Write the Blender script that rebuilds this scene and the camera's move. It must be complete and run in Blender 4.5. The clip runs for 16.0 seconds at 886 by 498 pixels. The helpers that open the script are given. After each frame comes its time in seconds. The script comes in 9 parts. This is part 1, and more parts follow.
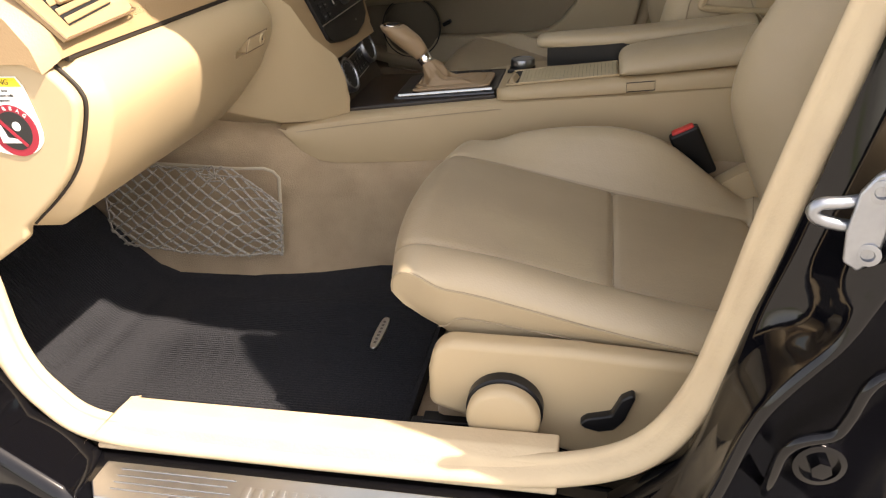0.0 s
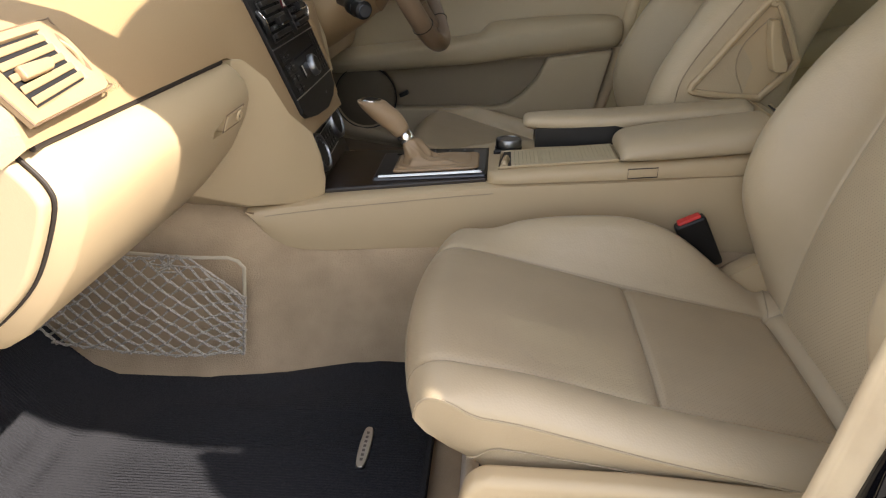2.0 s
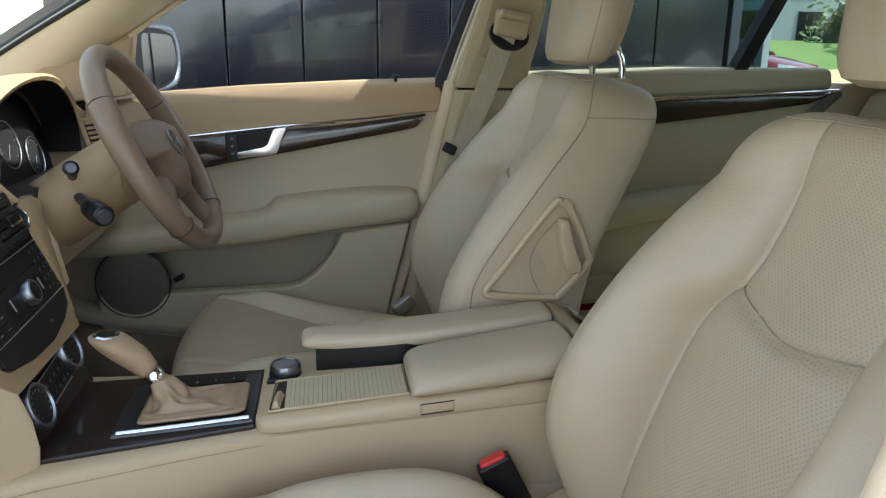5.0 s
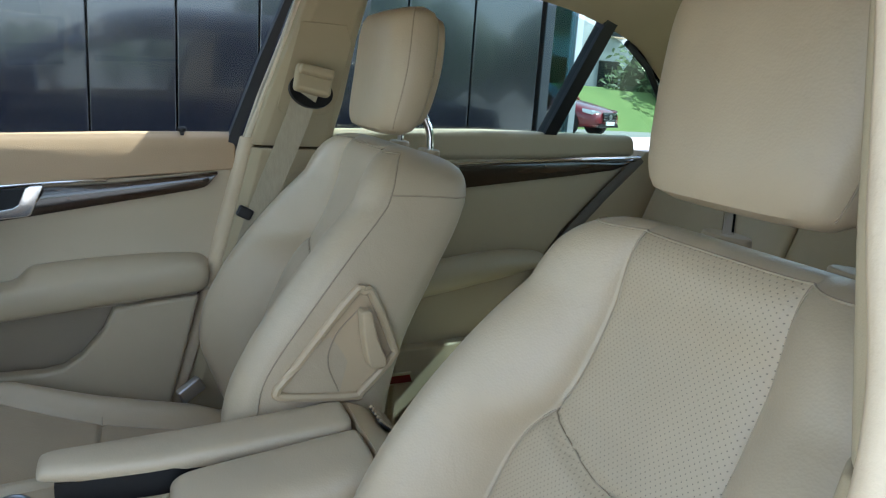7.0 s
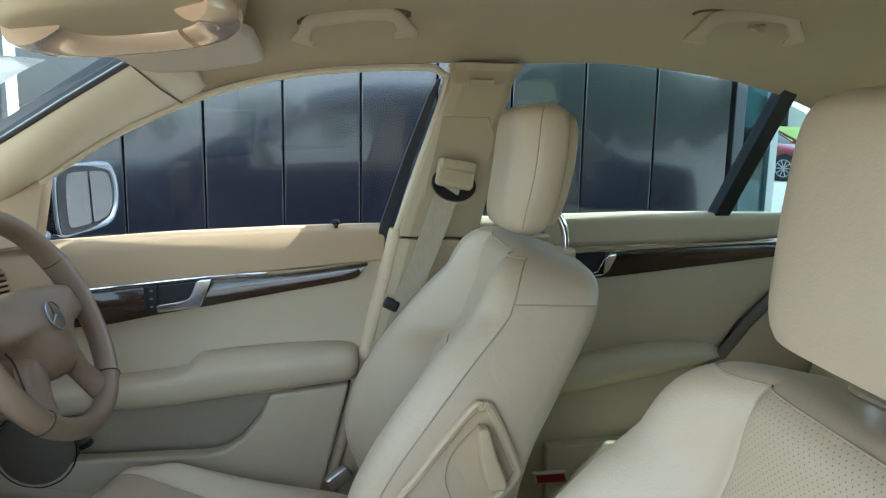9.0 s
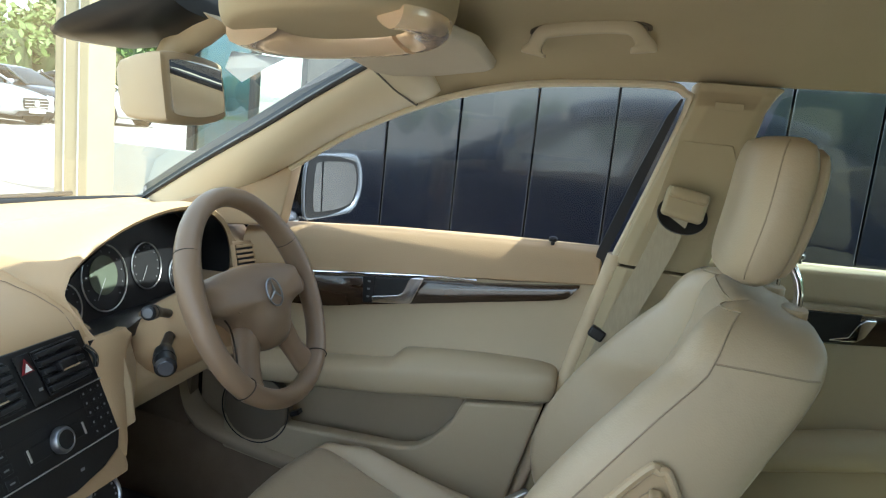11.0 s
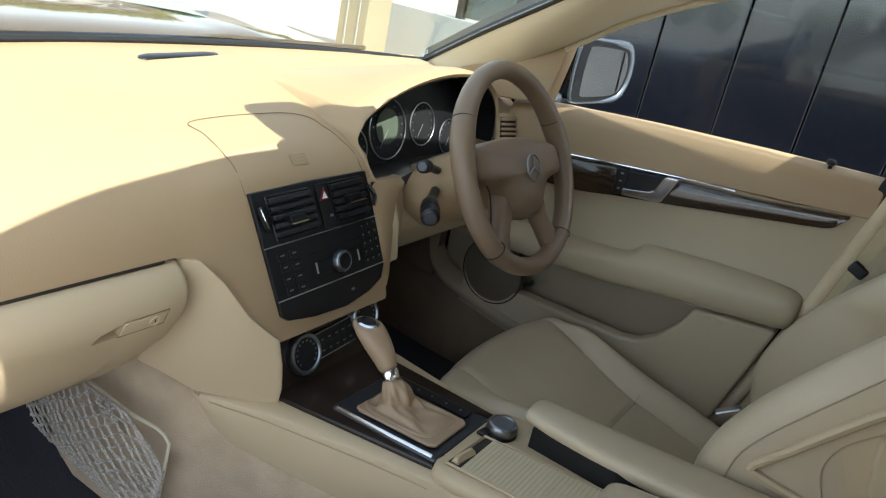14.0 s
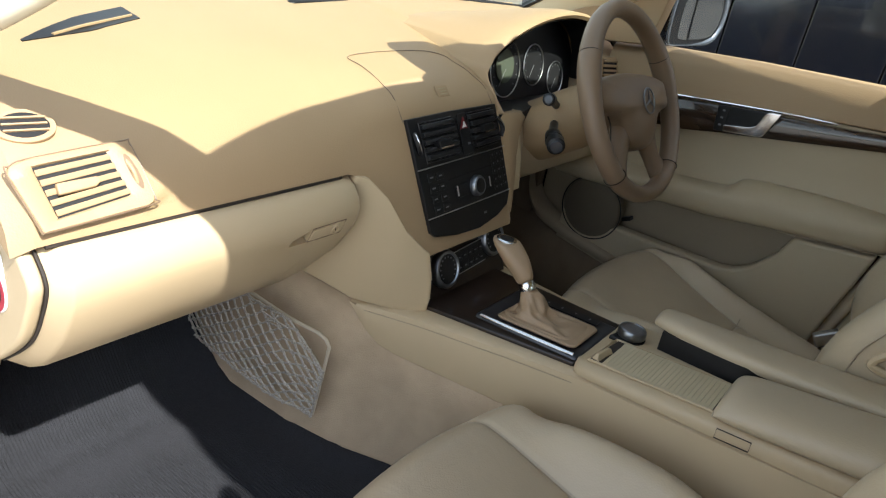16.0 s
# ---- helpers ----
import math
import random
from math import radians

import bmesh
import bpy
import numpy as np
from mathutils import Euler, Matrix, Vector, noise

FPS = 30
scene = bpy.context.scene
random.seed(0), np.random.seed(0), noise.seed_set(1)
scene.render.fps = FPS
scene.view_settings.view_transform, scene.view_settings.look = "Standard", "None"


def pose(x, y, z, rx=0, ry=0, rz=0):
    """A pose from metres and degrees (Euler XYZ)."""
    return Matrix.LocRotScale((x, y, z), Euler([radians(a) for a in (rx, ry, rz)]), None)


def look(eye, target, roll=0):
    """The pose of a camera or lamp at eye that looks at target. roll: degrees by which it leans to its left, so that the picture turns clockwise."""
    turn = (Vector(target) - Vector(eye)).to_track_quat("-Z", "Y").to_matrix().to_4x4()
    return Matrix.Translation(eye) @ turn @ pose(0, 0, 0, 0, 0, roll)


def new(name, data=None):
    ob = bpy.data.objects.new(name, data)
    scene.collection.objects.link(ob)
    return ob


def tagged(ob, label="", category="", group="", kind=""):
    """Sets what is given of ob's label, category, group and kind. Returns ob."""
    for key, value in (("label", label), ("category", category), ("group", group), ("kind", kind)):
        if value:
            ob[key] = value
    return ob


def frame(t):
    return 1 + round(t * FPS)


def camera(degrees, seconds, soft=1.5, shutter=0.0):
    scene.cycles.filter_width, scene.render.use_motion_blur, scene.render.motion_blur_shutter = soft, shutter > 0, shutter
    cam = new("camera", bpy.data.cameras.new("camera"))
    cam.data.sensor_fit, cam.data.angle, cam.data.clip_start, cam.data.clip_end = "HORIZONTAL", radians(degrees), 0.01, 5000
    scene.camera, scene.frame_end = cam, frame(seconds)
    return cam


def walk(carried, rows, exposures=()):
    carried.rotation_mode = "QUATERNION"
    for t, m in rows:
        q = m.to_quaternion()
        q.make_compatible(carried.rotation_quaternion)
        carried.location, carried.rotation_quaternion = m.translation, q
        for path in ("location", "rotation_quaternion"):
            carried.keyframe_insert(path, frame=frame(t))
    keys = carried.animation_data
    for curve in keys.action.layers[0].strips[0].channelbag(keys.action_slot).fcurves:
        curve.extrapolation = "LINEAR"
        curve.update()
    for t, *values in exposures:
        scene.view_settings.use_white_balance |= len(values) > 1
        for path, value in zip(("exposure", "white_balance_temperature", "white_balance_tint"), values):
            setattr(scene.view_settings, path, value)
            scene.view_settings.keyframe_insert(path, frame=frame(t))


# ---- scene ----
from mathutils.bvhtree import BVHTree

# x runs to the car's rear, y to its right-hand side, z up; the ground is z = 0
cam = camera(61.85, 16.0, 1.2)
PATH = [
    (0, (0.1680, -1.3248, 0.9434), (-0.0286, -0.4586, 0.4839), -3.62),
    (0.5, (0.0880, -1.3046, 0.9296), (-0.0644, -0.4199, 0.4890), -1.99),
    (1, (0.0276, -1.2883, 0.9416), (-0.0610, -0.3843, 0.5233), -0.66),
    (1.5, (0.0134, -1.2701, 0.9577), (-0.0632, -0.3629, 0.5441), -0.01),
    (2, (0.0128, -1.2093, 0.9493), (-0.0584, -0.2931, 0.5550), -0.21),
    (2.5, (0.0288, -1.1593, 0.9663), (-0.0380, -0.2426, 0.5725), -0.51),
    (3, (0.0440, -1.1323, 0.9954), (0.0166, -0.2069, 0.6174), -0.31),
    (3.5, (0.0593, -1.1042, 1.0115), (0.0827, -0.1674, 0.6624), -0.23),
    (4, (0.0701, -1.0473, 1.0536), (0.1619, -0.1044, 0.7334), 0.99),
    (4.2, (0.0874, -1.0386, 1.0489), (0.1867, -0.0888, 0.7524), 0.87),
    (6.3, (0.1098, -0.8788, 1.1214), (0.4266, 0.0396, 0.8841), 3.37),
    (6.5, (0.1199, -0.8712, 1.1208), (0.4639, 0.0397, 0.8929), 3.93),
    (7, (0.1729, -0.8441, 1.1259), (0.5532, 0.0552, 0.9100), 3.94),
    (7.5, (0.2111, -0.8327, 1.1477), (0.5428, 0.0873, 0.9387), 3.04),
    (8, (0.2490, -0.8160, 1.1680), (0.4957, 0.1325, 0.9693), 1.67),
    (8.5, (0.2743, -0.8023, 1.1884), (0.4609, 0.1629, 1.0051), 1.38),
    (9, (0.2967, -0.8043, 1.2014), (0.4134, 0.1756, 1.0398), 1.13),
    (9.2, (0.3092, -0.7991, 1.2048), (0.3831, 0.1868, 1.0541), 1.36),
    (11.3, (0.3939, -0.7422, 1.2257), (0.1267, 0.2033, 1.0391), 6.98),
    (11.5, (0.4036, -0.7431, 1.2325), (0.1078, 0.1907, 1.0311), 7.70),
    (12, (0.4037, -0.7451, 1.2370), (0.0390, 0.1566, 1.0044), 9.42),
    (12.5, (0.3938, -0.7358, 1.2372), (-0.0109, 0.1359, 0.9612), 10.36),
    (13, (0.3792, -0.7443, 1.2404), (-0.0504, 0.0992, 0.9181), 11.22),
    (13.5, (0.3682, -0.7742, 1.2319), (-0.0805, 0.0499, 0.8862), 11.81),
    (14, (0.3641, -0.8081, 1.2172), (-0.1005, -0.0007, 0.8537), 11.96),
    (14.5, (0.3571, -0.8451, 1.2054), (-0.1181, -0.0517, 0.8249), 11.49),
    (15, (0.3500, -0.9113, 1.1921), (-0.1371, -0.1314, 0.7992), 11.10),
    (15.5, (0.3386, -0.9648, 1.1795), (-0.1526, -0.1935, 0.7747), 10.77),
    (16, (0.3205, -0.9990, 1.1633), (-0.1708, -0.2319, 0.7507), 10.83),
]
# the phone's own brightness and white balance on the way: seconds, stops, kelvin, tint
TONE = [
    (0, 2.10, 7700, 17), (1.5, 2.13, 7350, 16), (3.5, 2.32, 6250, 12), (4.2, 2.36, 6050, 11), (6.3, 2.54, 5550, 8), (7, 2.54, 5400, 7), (8, 2.58, 5250, 4), (9, 2.9, 5350, 4), (11.3, 2.7, 5800, 5), (12.5, 2.47, 5850, 5), (14, 2.27, 5950, 7), (15, 2.12, 6050, 8), (16, 2.0, 6250, 9),
]
walk(cam, [(t, look(eye, target, roll)) for t, eye, target, roll in PATH], [(t, s, k, q) for t, s, k, q in TONE])

# ---- world and sun ----
SUN_TO = Vector((0.86, -0.225, 1.0)).normalized()
world = bpy.data.worlds.new("world")
scene.world = world
world.use_nodes = True
wn = world.node_tree
sky = wn.nodes.new("ShaderNodeTexSky")
sky.sky_type = "NISHITA"
sky.sun_disc = False
sky.sun_elevation = math.asin(SUN_TO.z)
sky.sun_rotation = math.atan2(SUN_TO.x, SUN_TO.y)
sky.air_density, sky.dust_density = 1.0, 1.2
haze = wn.nodes.new("ShaderNodeHueSaturation")
haze.inputs["Saturation"].default_value = 0.5
wn.links.new(sky.outputs[0], haze.inputs["Color"])
wn.links.new(haze.outputs[0], wn.nodes["Background"].inputs[0])
wn.nodes["Background"].inputs[1].default_value = 0.12
sun = new("sun", bpy.data.lights.new("sun", "SUN"))
sun.data.energy, sun.data.angle, sun.data.color = 2.9, radians(0.6), (1.0, 0.955, 0.88)
sun.matrix_world = look((SUN_TO * 20), (0, 0, 0))


# ---- materials ----
def material(name, color, rough=0.5, metal=0.0, color2=None, scale=8.0, bump=0.0, bscale=300.0, bdist=0.001, coat=0.0,
             spec=0.5, stretch=(1, 1, 1), detail=3.0, contrast=1.0, voronoi=False, sheen=0.0, rough2=None, wrinkle=0.0):
    m = bpy.data.materials.new(name)
    m.use_nodes = True
    t = m.node_tree
    n, l = t.nodes, t.links
    b = n["Principled BSDF"]
    b.inputs["Base Color"].default_value = (*color, 1)
    b.inputs["Roughness"].default_value = rough
    b.inputs["Metallic"].default_value = metal
    b.inputs["Coat Weight"].default_value = coat
    b.inputs["Coat Roughness"].default_value = 0.05
    b.inputs["Specular IOR Level"].default_value = spec
    b.inputs["Sheen Weight"].default_value = sheen
    tc = n.new("ShaderNodeTexCoord")
    mp = n.new("ShaderNodeMapping")
    mp.inputs["Scale"].default_value = stretch
    l.new(tc.outputs["Object"], mp.inputs[0])
    if color2:
        tex = n.new("ShaderNodeTexNoise")
        tex.inputs["Scale"].default_value = scale
        tex.inputs["Detail"].default_value = detail
        l.new(mp.outputs[0], tex.inputs[0])
        rmp = n.new("ShaderNodeMapRange")
        rmp.inputs[1].default_value, rmp.inputs[2].default_value = 0.5 - 0.25 / contrast, 0.5 + 0.25 / contrast
        l.new(tex.outputs[0], rmp.inputs[0])
        mix = n.new("ShaderNodeMix")
        mix.data_type = "RGBA"
        mix.inputs[6].default_value, mix.inputs[7].default_value = (*color, 1), (*color2, 1)
        l.new(rmp.outputs[0], mix.inputs[0])
        l.new(mix.outputs[2], b.inputs["Base Color"])
        if rough2 is not None:
            rr = n.new("ShaderNodeMapRange")
            rr.inputs[3].default_value, rr.inputs[4].default_value = rough, rough2
            l.new(rmp.outputs[0], rr.inputs[0])
            l.new(rr.outputs[0], b.inputs["Roughness"])
    if bump:
        t2 = n.new("ShaderNodeTexVoronoi" if voronoi else "ShaderNodeTexNoise")
        t2.inputs["Scale"].default_value = bscale
        if not voronoi:
            t2.inputs["Detail"].default_value = 4
        l.new(mp.outputs[0], t2.inputs[0])
        bp = n.new("ShaderNodeBump")
        bp.inputs["Strength"].default_value, bp.inputs["Distance"].default_value = bump, bdist
        l.new(t2.outputs[0], bp.inputs["Height"])
        l.new(bp.outputs[0], b.inputs["Normal"])
        if wrinkle:
            t3 = n.new("ShaderNodeTexNoise")
            t3.inputs["Scale"].default_value, t3.inputs["Detail"].default_value, t3.inputs["Distortion"].default_value = 16.0, 3.0, 1.2
            l.new(mp.outputs[0], t3.inputs[0])
            b3 = n.new("ShaderNodeBump")
            b3.inputs["Strength"].default_value, b3.inputs["Distance"].default_value = wrinkle, 0.006
            l.new(t3.outputs[0], b3.inputs["Height"])
            l.new(b3.outputs[0], bp.inputs["Normal"])
    return m


LEATHER = material("leather", (0.49, 0.398, 0.268), 0.34, color2=(0.43, 0.348, 0.233), scale=7, detail=6, rough2=0.44, wrinkle=0.2, bump=0.25, bscale=420, bdist=0.0006, voronoi=True)
PERF = material("perforated_leather", (0.49, 0.398, 0.268), 0.36, color2=(0.43, 0.348, 0.233), scale=7, detail=6, rough2=0.46, wrinkle=0.2, bump=0.25, bscale=420, bdist=0.0006, voronoi=True)
CREAM = material("cream_plastic", (0.49, 0.382, 0.238), 0.45, color2=(0.465, 0.36, 0.222), scale=6, bump=0.2, bscale=600, bdist=0.0005)
DOORCREAM = material("door_cream", (0.445, 0.366, 0.242), 0.5, color2=(0.415, 0.34, 0.224), scale=4, bump=0.2, bscale=500, bdist=0.0005)
TAN = material("tan_plastic", (0.375, 0.258, 0.142), 0.55, color2=(0.35, 0.24, 0.131), scale=5, bump=0.3, bscale=450, bdist=0.0006, voronoi=True)
BROWN = material("brown_leather", (0.205, 0.14, 0.088), 0.4, color2=(0.18, 0.122, 0.077), scale=8, bump=0.2, bscale=500, bdist=0.0005, voronoi=True)
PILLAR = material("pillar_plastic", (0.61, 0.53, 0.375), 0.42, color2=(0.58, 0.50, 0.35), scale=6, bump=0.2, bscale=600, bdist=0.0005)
SUEDE = material("carpet_beige", (0.45, 0.342, 0.225), 0.95, color2=(0.375, 0.283, 0.185), scale=18, detail=10, bump=0.7, bscale=420, bdist=0.002, sheen=0.3, contrast=1.4)
MAT = material("black_carpet", (0.006, 0.0065, 0.0085), 0.95, color2=(0.026, 0.0275, 0.034), scale=900, bump=0.8, bscale=520, bdist=0.002, stretch=(0.7, 1, 1), contrast=2.2)
BLACK = material("black_plastic", (0.006, 0.006, 0.007), 0.38, color2=(0.010, 0.010, 0.011), scale=20, spec=0.35, bump=0.15, bscale=700, bdist=0.0004)
RUBBER = material("black_rubber", (0.013, 0.0135, 0.016), 0.5, spec=0.35)
PAINT = material("black_paint", (0.003, 0.003, 0.004), 0.07, spec=0.35)
CHROME = material("chrome", (0.82, 0.82, 0.83), 0.12, 1.0)
SATIN = material("satin_metal", (0.62, 0.62, 0.62), 0.32, 1.0, color2=(0.55, 0.55, 0.56), scale=30)
WOOD = material("dark_wood", (0.020, 0.011, 0.0065), 0.22, color2=(0.050, 0.028, 0.015), scale=22, stretch=(0.25, 1, 1.6), detail=8, contrast=1.6, coat=0.7)
WOODDARK = material("console_wood", (0.010, 0.006, 0.0045), 0.34, color2=(0.026, 0.015, 0.009), scale=26, stretch=(0.25, 1, 1.6), detail=8, contrast=1.5, coat=0.35, spec=0.35)
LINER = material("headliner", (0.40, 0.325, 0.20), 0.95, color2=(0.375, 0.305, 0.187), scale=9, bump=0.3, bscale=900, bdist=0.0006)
GROUND = material("asphalt", (0.29, 0.272, 0.242), 0.9, color2=(0.34, 0.32, 0.288), scale=0.6, bump=0.4, bscale=60, bdist=0.004, detail=8)
PANEL = material("dark_panel", (0.004, 0.005, 0.009), 0.13, color2=(0.006, 0.007, 0.012), scale=0.8, rough2=0.17, coat=0.8, spec=0.8)
GAP = material("gap_black", (0.004, 0.004, 0.005), 0.7)


def glass(name, tint, rough=0.0, base=0.07):
    """A thin pane: clear, with a mirror that grows towards grazing angles."""
    m = bpy.data.materials.new(name)
    m.use_nodes = True
    t = m.node_tree
    n, l = t.nodes, t.links
    n.remove(n["Principled BSDF"])
    tr, gl, mx = n.new("ShaderNodeBsdfTransparent"), n.new("ShaderNodeBsdfGlossy"), n.new("ShaderNodeMixShader")
    lw, pw, mr = n.new("ShaderNodeLayerWeight"), n.new("ShaderNodeMath"), n.new("ShaderNodeMapRange")
    lw.inputs[0].default_value = 0.5
    pw.operation = "POWER"
    pw.inputs[1].default_value = 5.0
    mr.inputs[3].default_value, mr.inputs[4].default_value = base, 1.0
    tr.inputs[0].default_value = (*tint, 1)
    gl.inputs["Roughness"].default_value = rough
    l.new(lw.outputs["Facing"], pw.inputs[0])
    l.new(pw.outputs[0], mr.inputs[0])
    l.new(mr.outputs[0], mx.inputs[0])
    l.new(tr.outputs[0], mx.inputs[1])
    l.new(gl.outputs[0], mx.inputs[2])
    l.new(mx.outputs[0], n["Material Output"].inputs[0])
    return m


def perforate(m, axes, pitch=0.0085, hole=0.11, dark=0.4):
    """Adds rows of punched holes to a leather material, in the plane of the two named axes."""
    t = m.node_tree
    n, l = t.nodes, t.links
    b = n["Principled BSDF"]
    tc, sp = n.new("ShaderNodeTexCoord"), n.new("ShaderNodeSeparateXYZ")
    l.new(tc.outputs["Object"], sp.inputs[0])

    def math_(op, a, b_):
        k = n.new("ShaderNodeMath")
        k.operation = op
        for i, x in enumerate((a, b_)):
            if isinstance(x, (int, float)):
                k.inputs[i].default_value = x
            else:
                l.new(x, k.inputs[i])
        return k.outputs[0]

    u, v = sp.outputs[axes[0]], sp.outputs[axes[1]]
    d = []
    for w in (math_("ADD", u, v), math_("SUBTRACT", u, v)):
        f = math_("FRACT", math_("DIVIDE", w, pitch * 1.0), 0)
        d.append(math_("POWER", math_("SUBTRACT", f, 0.5), 2.0))
    dist = math_("SQRT", math_("ADD", d[0], d[1]), 0)
    mask = n.new("ShaderNodeMapRange")
    mask.inputs[1].default_value, mask.inputs[2].default_value = hole - 0.04, hole + 0.04
    mask.inputs[3].default_value, mask.inputs[4].default_value = dark, 1.0
    l.new(dist, mask.inputs[0])
    old = b.inputs["Base Color"].links[0].from_socket
    mul = n.new("ShaderNodeMix")
    mul.data_type, mul.blend_type = "RGBA", "MULTIPLY"
    mul.inputs[0].default_value = 1.0
    l.new(old, mul.inputs[6])
    l.new(mask.outputs[0], mul.inputs[7])
    l.new(mul.outputs[2], b.inputs["Base Color"])
    bump = next(x for x in n if x.type == "BUMP")
    mm = math_("ADD", bump.inputs["Height"].links[0].from_socket, math_("MULTIPLY", mask.outputs[0], 2.0))
    l.new(mm, bump.inputs["Height"])
    return m


perforate(PERF, ("Y", "Z"), 0.0064, 0.125, 0.45)
PERF_SEAT = perforate(material("perforated_seat_leather", (0.425, 0.342, 0.230), 0.37, color2=(0.365, 0.292, 0.195), scale=7, detail=6, rough2=0.45, wrinkle=0.2, bump=0.25, bscale=420, bdist=0.0006, voronoi=True), ("X", "Y"), 0.006, 0.12, 0.72)
SEAM = material("seam_thread", (0.345, 0.28, 0.19), 0.6)
GLASS = glass("window_glass", (0.86, 0.90, 0.88))


# ---- mesh helpers ----
class Geo:
    """Collects vertices and faces for one part."""

    def __init__(self):
        self.v, self.f, self.mi = [], [], []

    def add(self, vs, fs, mi=0):
        o = len(self.v)
        self.v += [tuple(p) for p in vs]
        self.f += [tuple(i + o for i in f) for f in fs]
        self.mi += [mi] * len(fs)
        return self

    def loft(self, rings, closed=True, caps=True, mi=0):
        n = len(rings[0])
        vs = [p for r in rings for p in r]
        fs = []
        for i in range(len(rings) - 1):
            for j in range(n if closed else n - 1):
                k = (j + 1) % n
                fs.append((i * n + j, i * n + k, (i + 1) * n + k, (i + 1) * n + j))
        if caps and closed:
            fs.append(tuple(range(n))[::-1])
            fs.append(tuple((len(rings) - 1) * n + j for j in range(n)))
        return self.add(vs, fs, mi)

    def box(self, c, s, rot=None, mi=0):
        m = rot or Matrix()
        vs = [Vector(c) + m.to_3x3() @ Vector((s[0] * a / 2, s[1] * b / 2, s[2] * d / 2)) for a in (-1, 1) for b in (-1, 1) for d in (-1, 1)]
        return self.add(vs, [(0, 1, 3, 2), (4, 6, 7, 5), (0, 4, 5, 1), (2, 3, 7, 6), (0, 2, 6, 4), (1, 5, 7, 3)], mi)

    def tube(self, pts, r, n=8, closed=False, mi=0):
        pts = [Vector(p) for p in pts]
        rings, side = [], None
        m = len(pts)
        for i, p in enumerate(pts):
            a = pts[(i - 1) % m] if closed or i else p
            b = pts[(i + 1) % m] if closed or i < m - 1 else p
            d = (b - a).normalized()
            side = d.orthogonal().normalized() if side is None else (side - d * side.dot(d)).normalized()
            up = d.cross(side)
            rad = r[i] if isinstance(r, (list, tuple)) else r
            rings.append([p + rad * (math.cos(q) * side + math.sin(q) * up) for q in (2 * math.pi * k / n for k in range(n))])
        if closed:
            rings.append(rings[0])
        return self.loft(rings, caps=not closed, mi=mi)

    def prism(self, outline, off, mi=0):
        off = Vector(off)
        a = [Vector(p) for p in outline]
        return self.loft([a, [p + off for p in a]], mi=mi)

    def turned(self, profile, base, axis, n=32, mi=0):
        """A turned solid: profile of (radius, height along the axis)."""
        axis = Vector(axis).normalized()
        s = axis.orthogonal().normalized()
        t = axis.cross(s)
        rings = [[Vector(base) + axis * h + r * (math.cos(q) * s + math.sin(q) * t) for q in (2 * math.pi * k / n for k in range(n))] for r, h in profile]
        return self.loft(rings, mi=mi)

    def part(self, name, mat, parent=None, label="", bevel=0.0, segs=2, sub=0, sharp=40, flat=False):
        me = bpy.data.meshes.new(name)
        me.from_pydata(self.v, [], self.f)
        mats = mat if isinstance(mat, (list, tuple)) else [mat]
        for x in mats:
            me.materials.append(x)
        if len(mats) > 1:
            me.polygons.foreach_set("material_index", self.mi)
        bm = bmesh.new()
        bm.from_mesh(me)
        bmesh.ops.remove_doubles(bm, verts=bm.verts, dist=1e-6)
        bmesh.ops.recalc_face_normals(bm, faces=bm.faces)
        bm.to_mesh(me)
        bm.free()
        me.polygons.foreach_set("use_smooth", [not flat] * len(me.polygons))
        if not bevel and not sub and not flat:
            me.set_sharp_from_angle(angle=radians(sharp))
        ob = new(name, me)
        if bevel:
            md = ob.modifiers.new("bevel", "BEVEL")
            md.width, md.segments, md.limit_method, md.angle_limit = bevel, segs, "ANGLE", radians(30)
            md.harden_normals = False
            wn_ = ob.modifiers.new("normals", "WEIGHTED_NORMAL")
            wn_.keep_sharp = True
        if sub:
            md = ob.modifiers.new("smooth", "SUBSURF")
            md.levels = md.render_levels = sub
        if parent:
            ob.parent = parent
        if label:
            tagged(ob, label=label)
        return ob


def thing(name, label, category, group="", kind=""):
    return tagged(new(name), label, category, group, kind)


def lerp(a, b, t):
    return a + (b - a) * t


def ss(a, b, x):
    t = min(1.0, max(0.0, (x - a) / (b - a)))
    return t * t * (3 - 2 * t)


def curve(pts, n):
    """n points along a smooth curve through pts (Catmull-Rom)."""
    P = [Vector(p) for p in pts]
    P = [2 * P[0] - P[1]] + P + [2 * P[-1] - P[-2]]
    out, m = [], len(P) - 3
    for i in range(n):
        s = i / (n - 1) * m
        k = min(int(s), m - 1)
        t = s - k
        a, b, c, d = P[k:k + 4]
        out.append(0.5 * ((2 * b) + (c - a) * t + (2 * a - 5 * b + 4 * c - d) * t * t + (3 * b - a - 3 * c + d) * t ** 3))
    return out


def table(rows, t):
    """Value read from rows of (t, value), with eased steps between straight ends."""
    if t <= rows[0][0]:
        return rows[0][1]
    for k in range(len(rows) - 1):
        (a, p), (b, q) = rows[k], rows[k + 1]
        if t <= b:
            m0 = (q - rows[max(0, k - 1)][1]) / (b - rows[max(0, k - 1)][0])
            m1 = (rows[min(len(rows) - 1, k + 2)][1] - p) / (rows[min(len(rows) - 1, k + 2)][0] - a)
            h, u = b - a, (t - a) / (b - a)
            return (2 * u ** 3 - 3 * u * u + 1) * p + (u ** 3 - 2 * u * u + u) * h * m0 + (3 * u * u - 2 * u ** 3) * q + (u ** 3 - u * u) * h * m1
    return rows[-1][1]


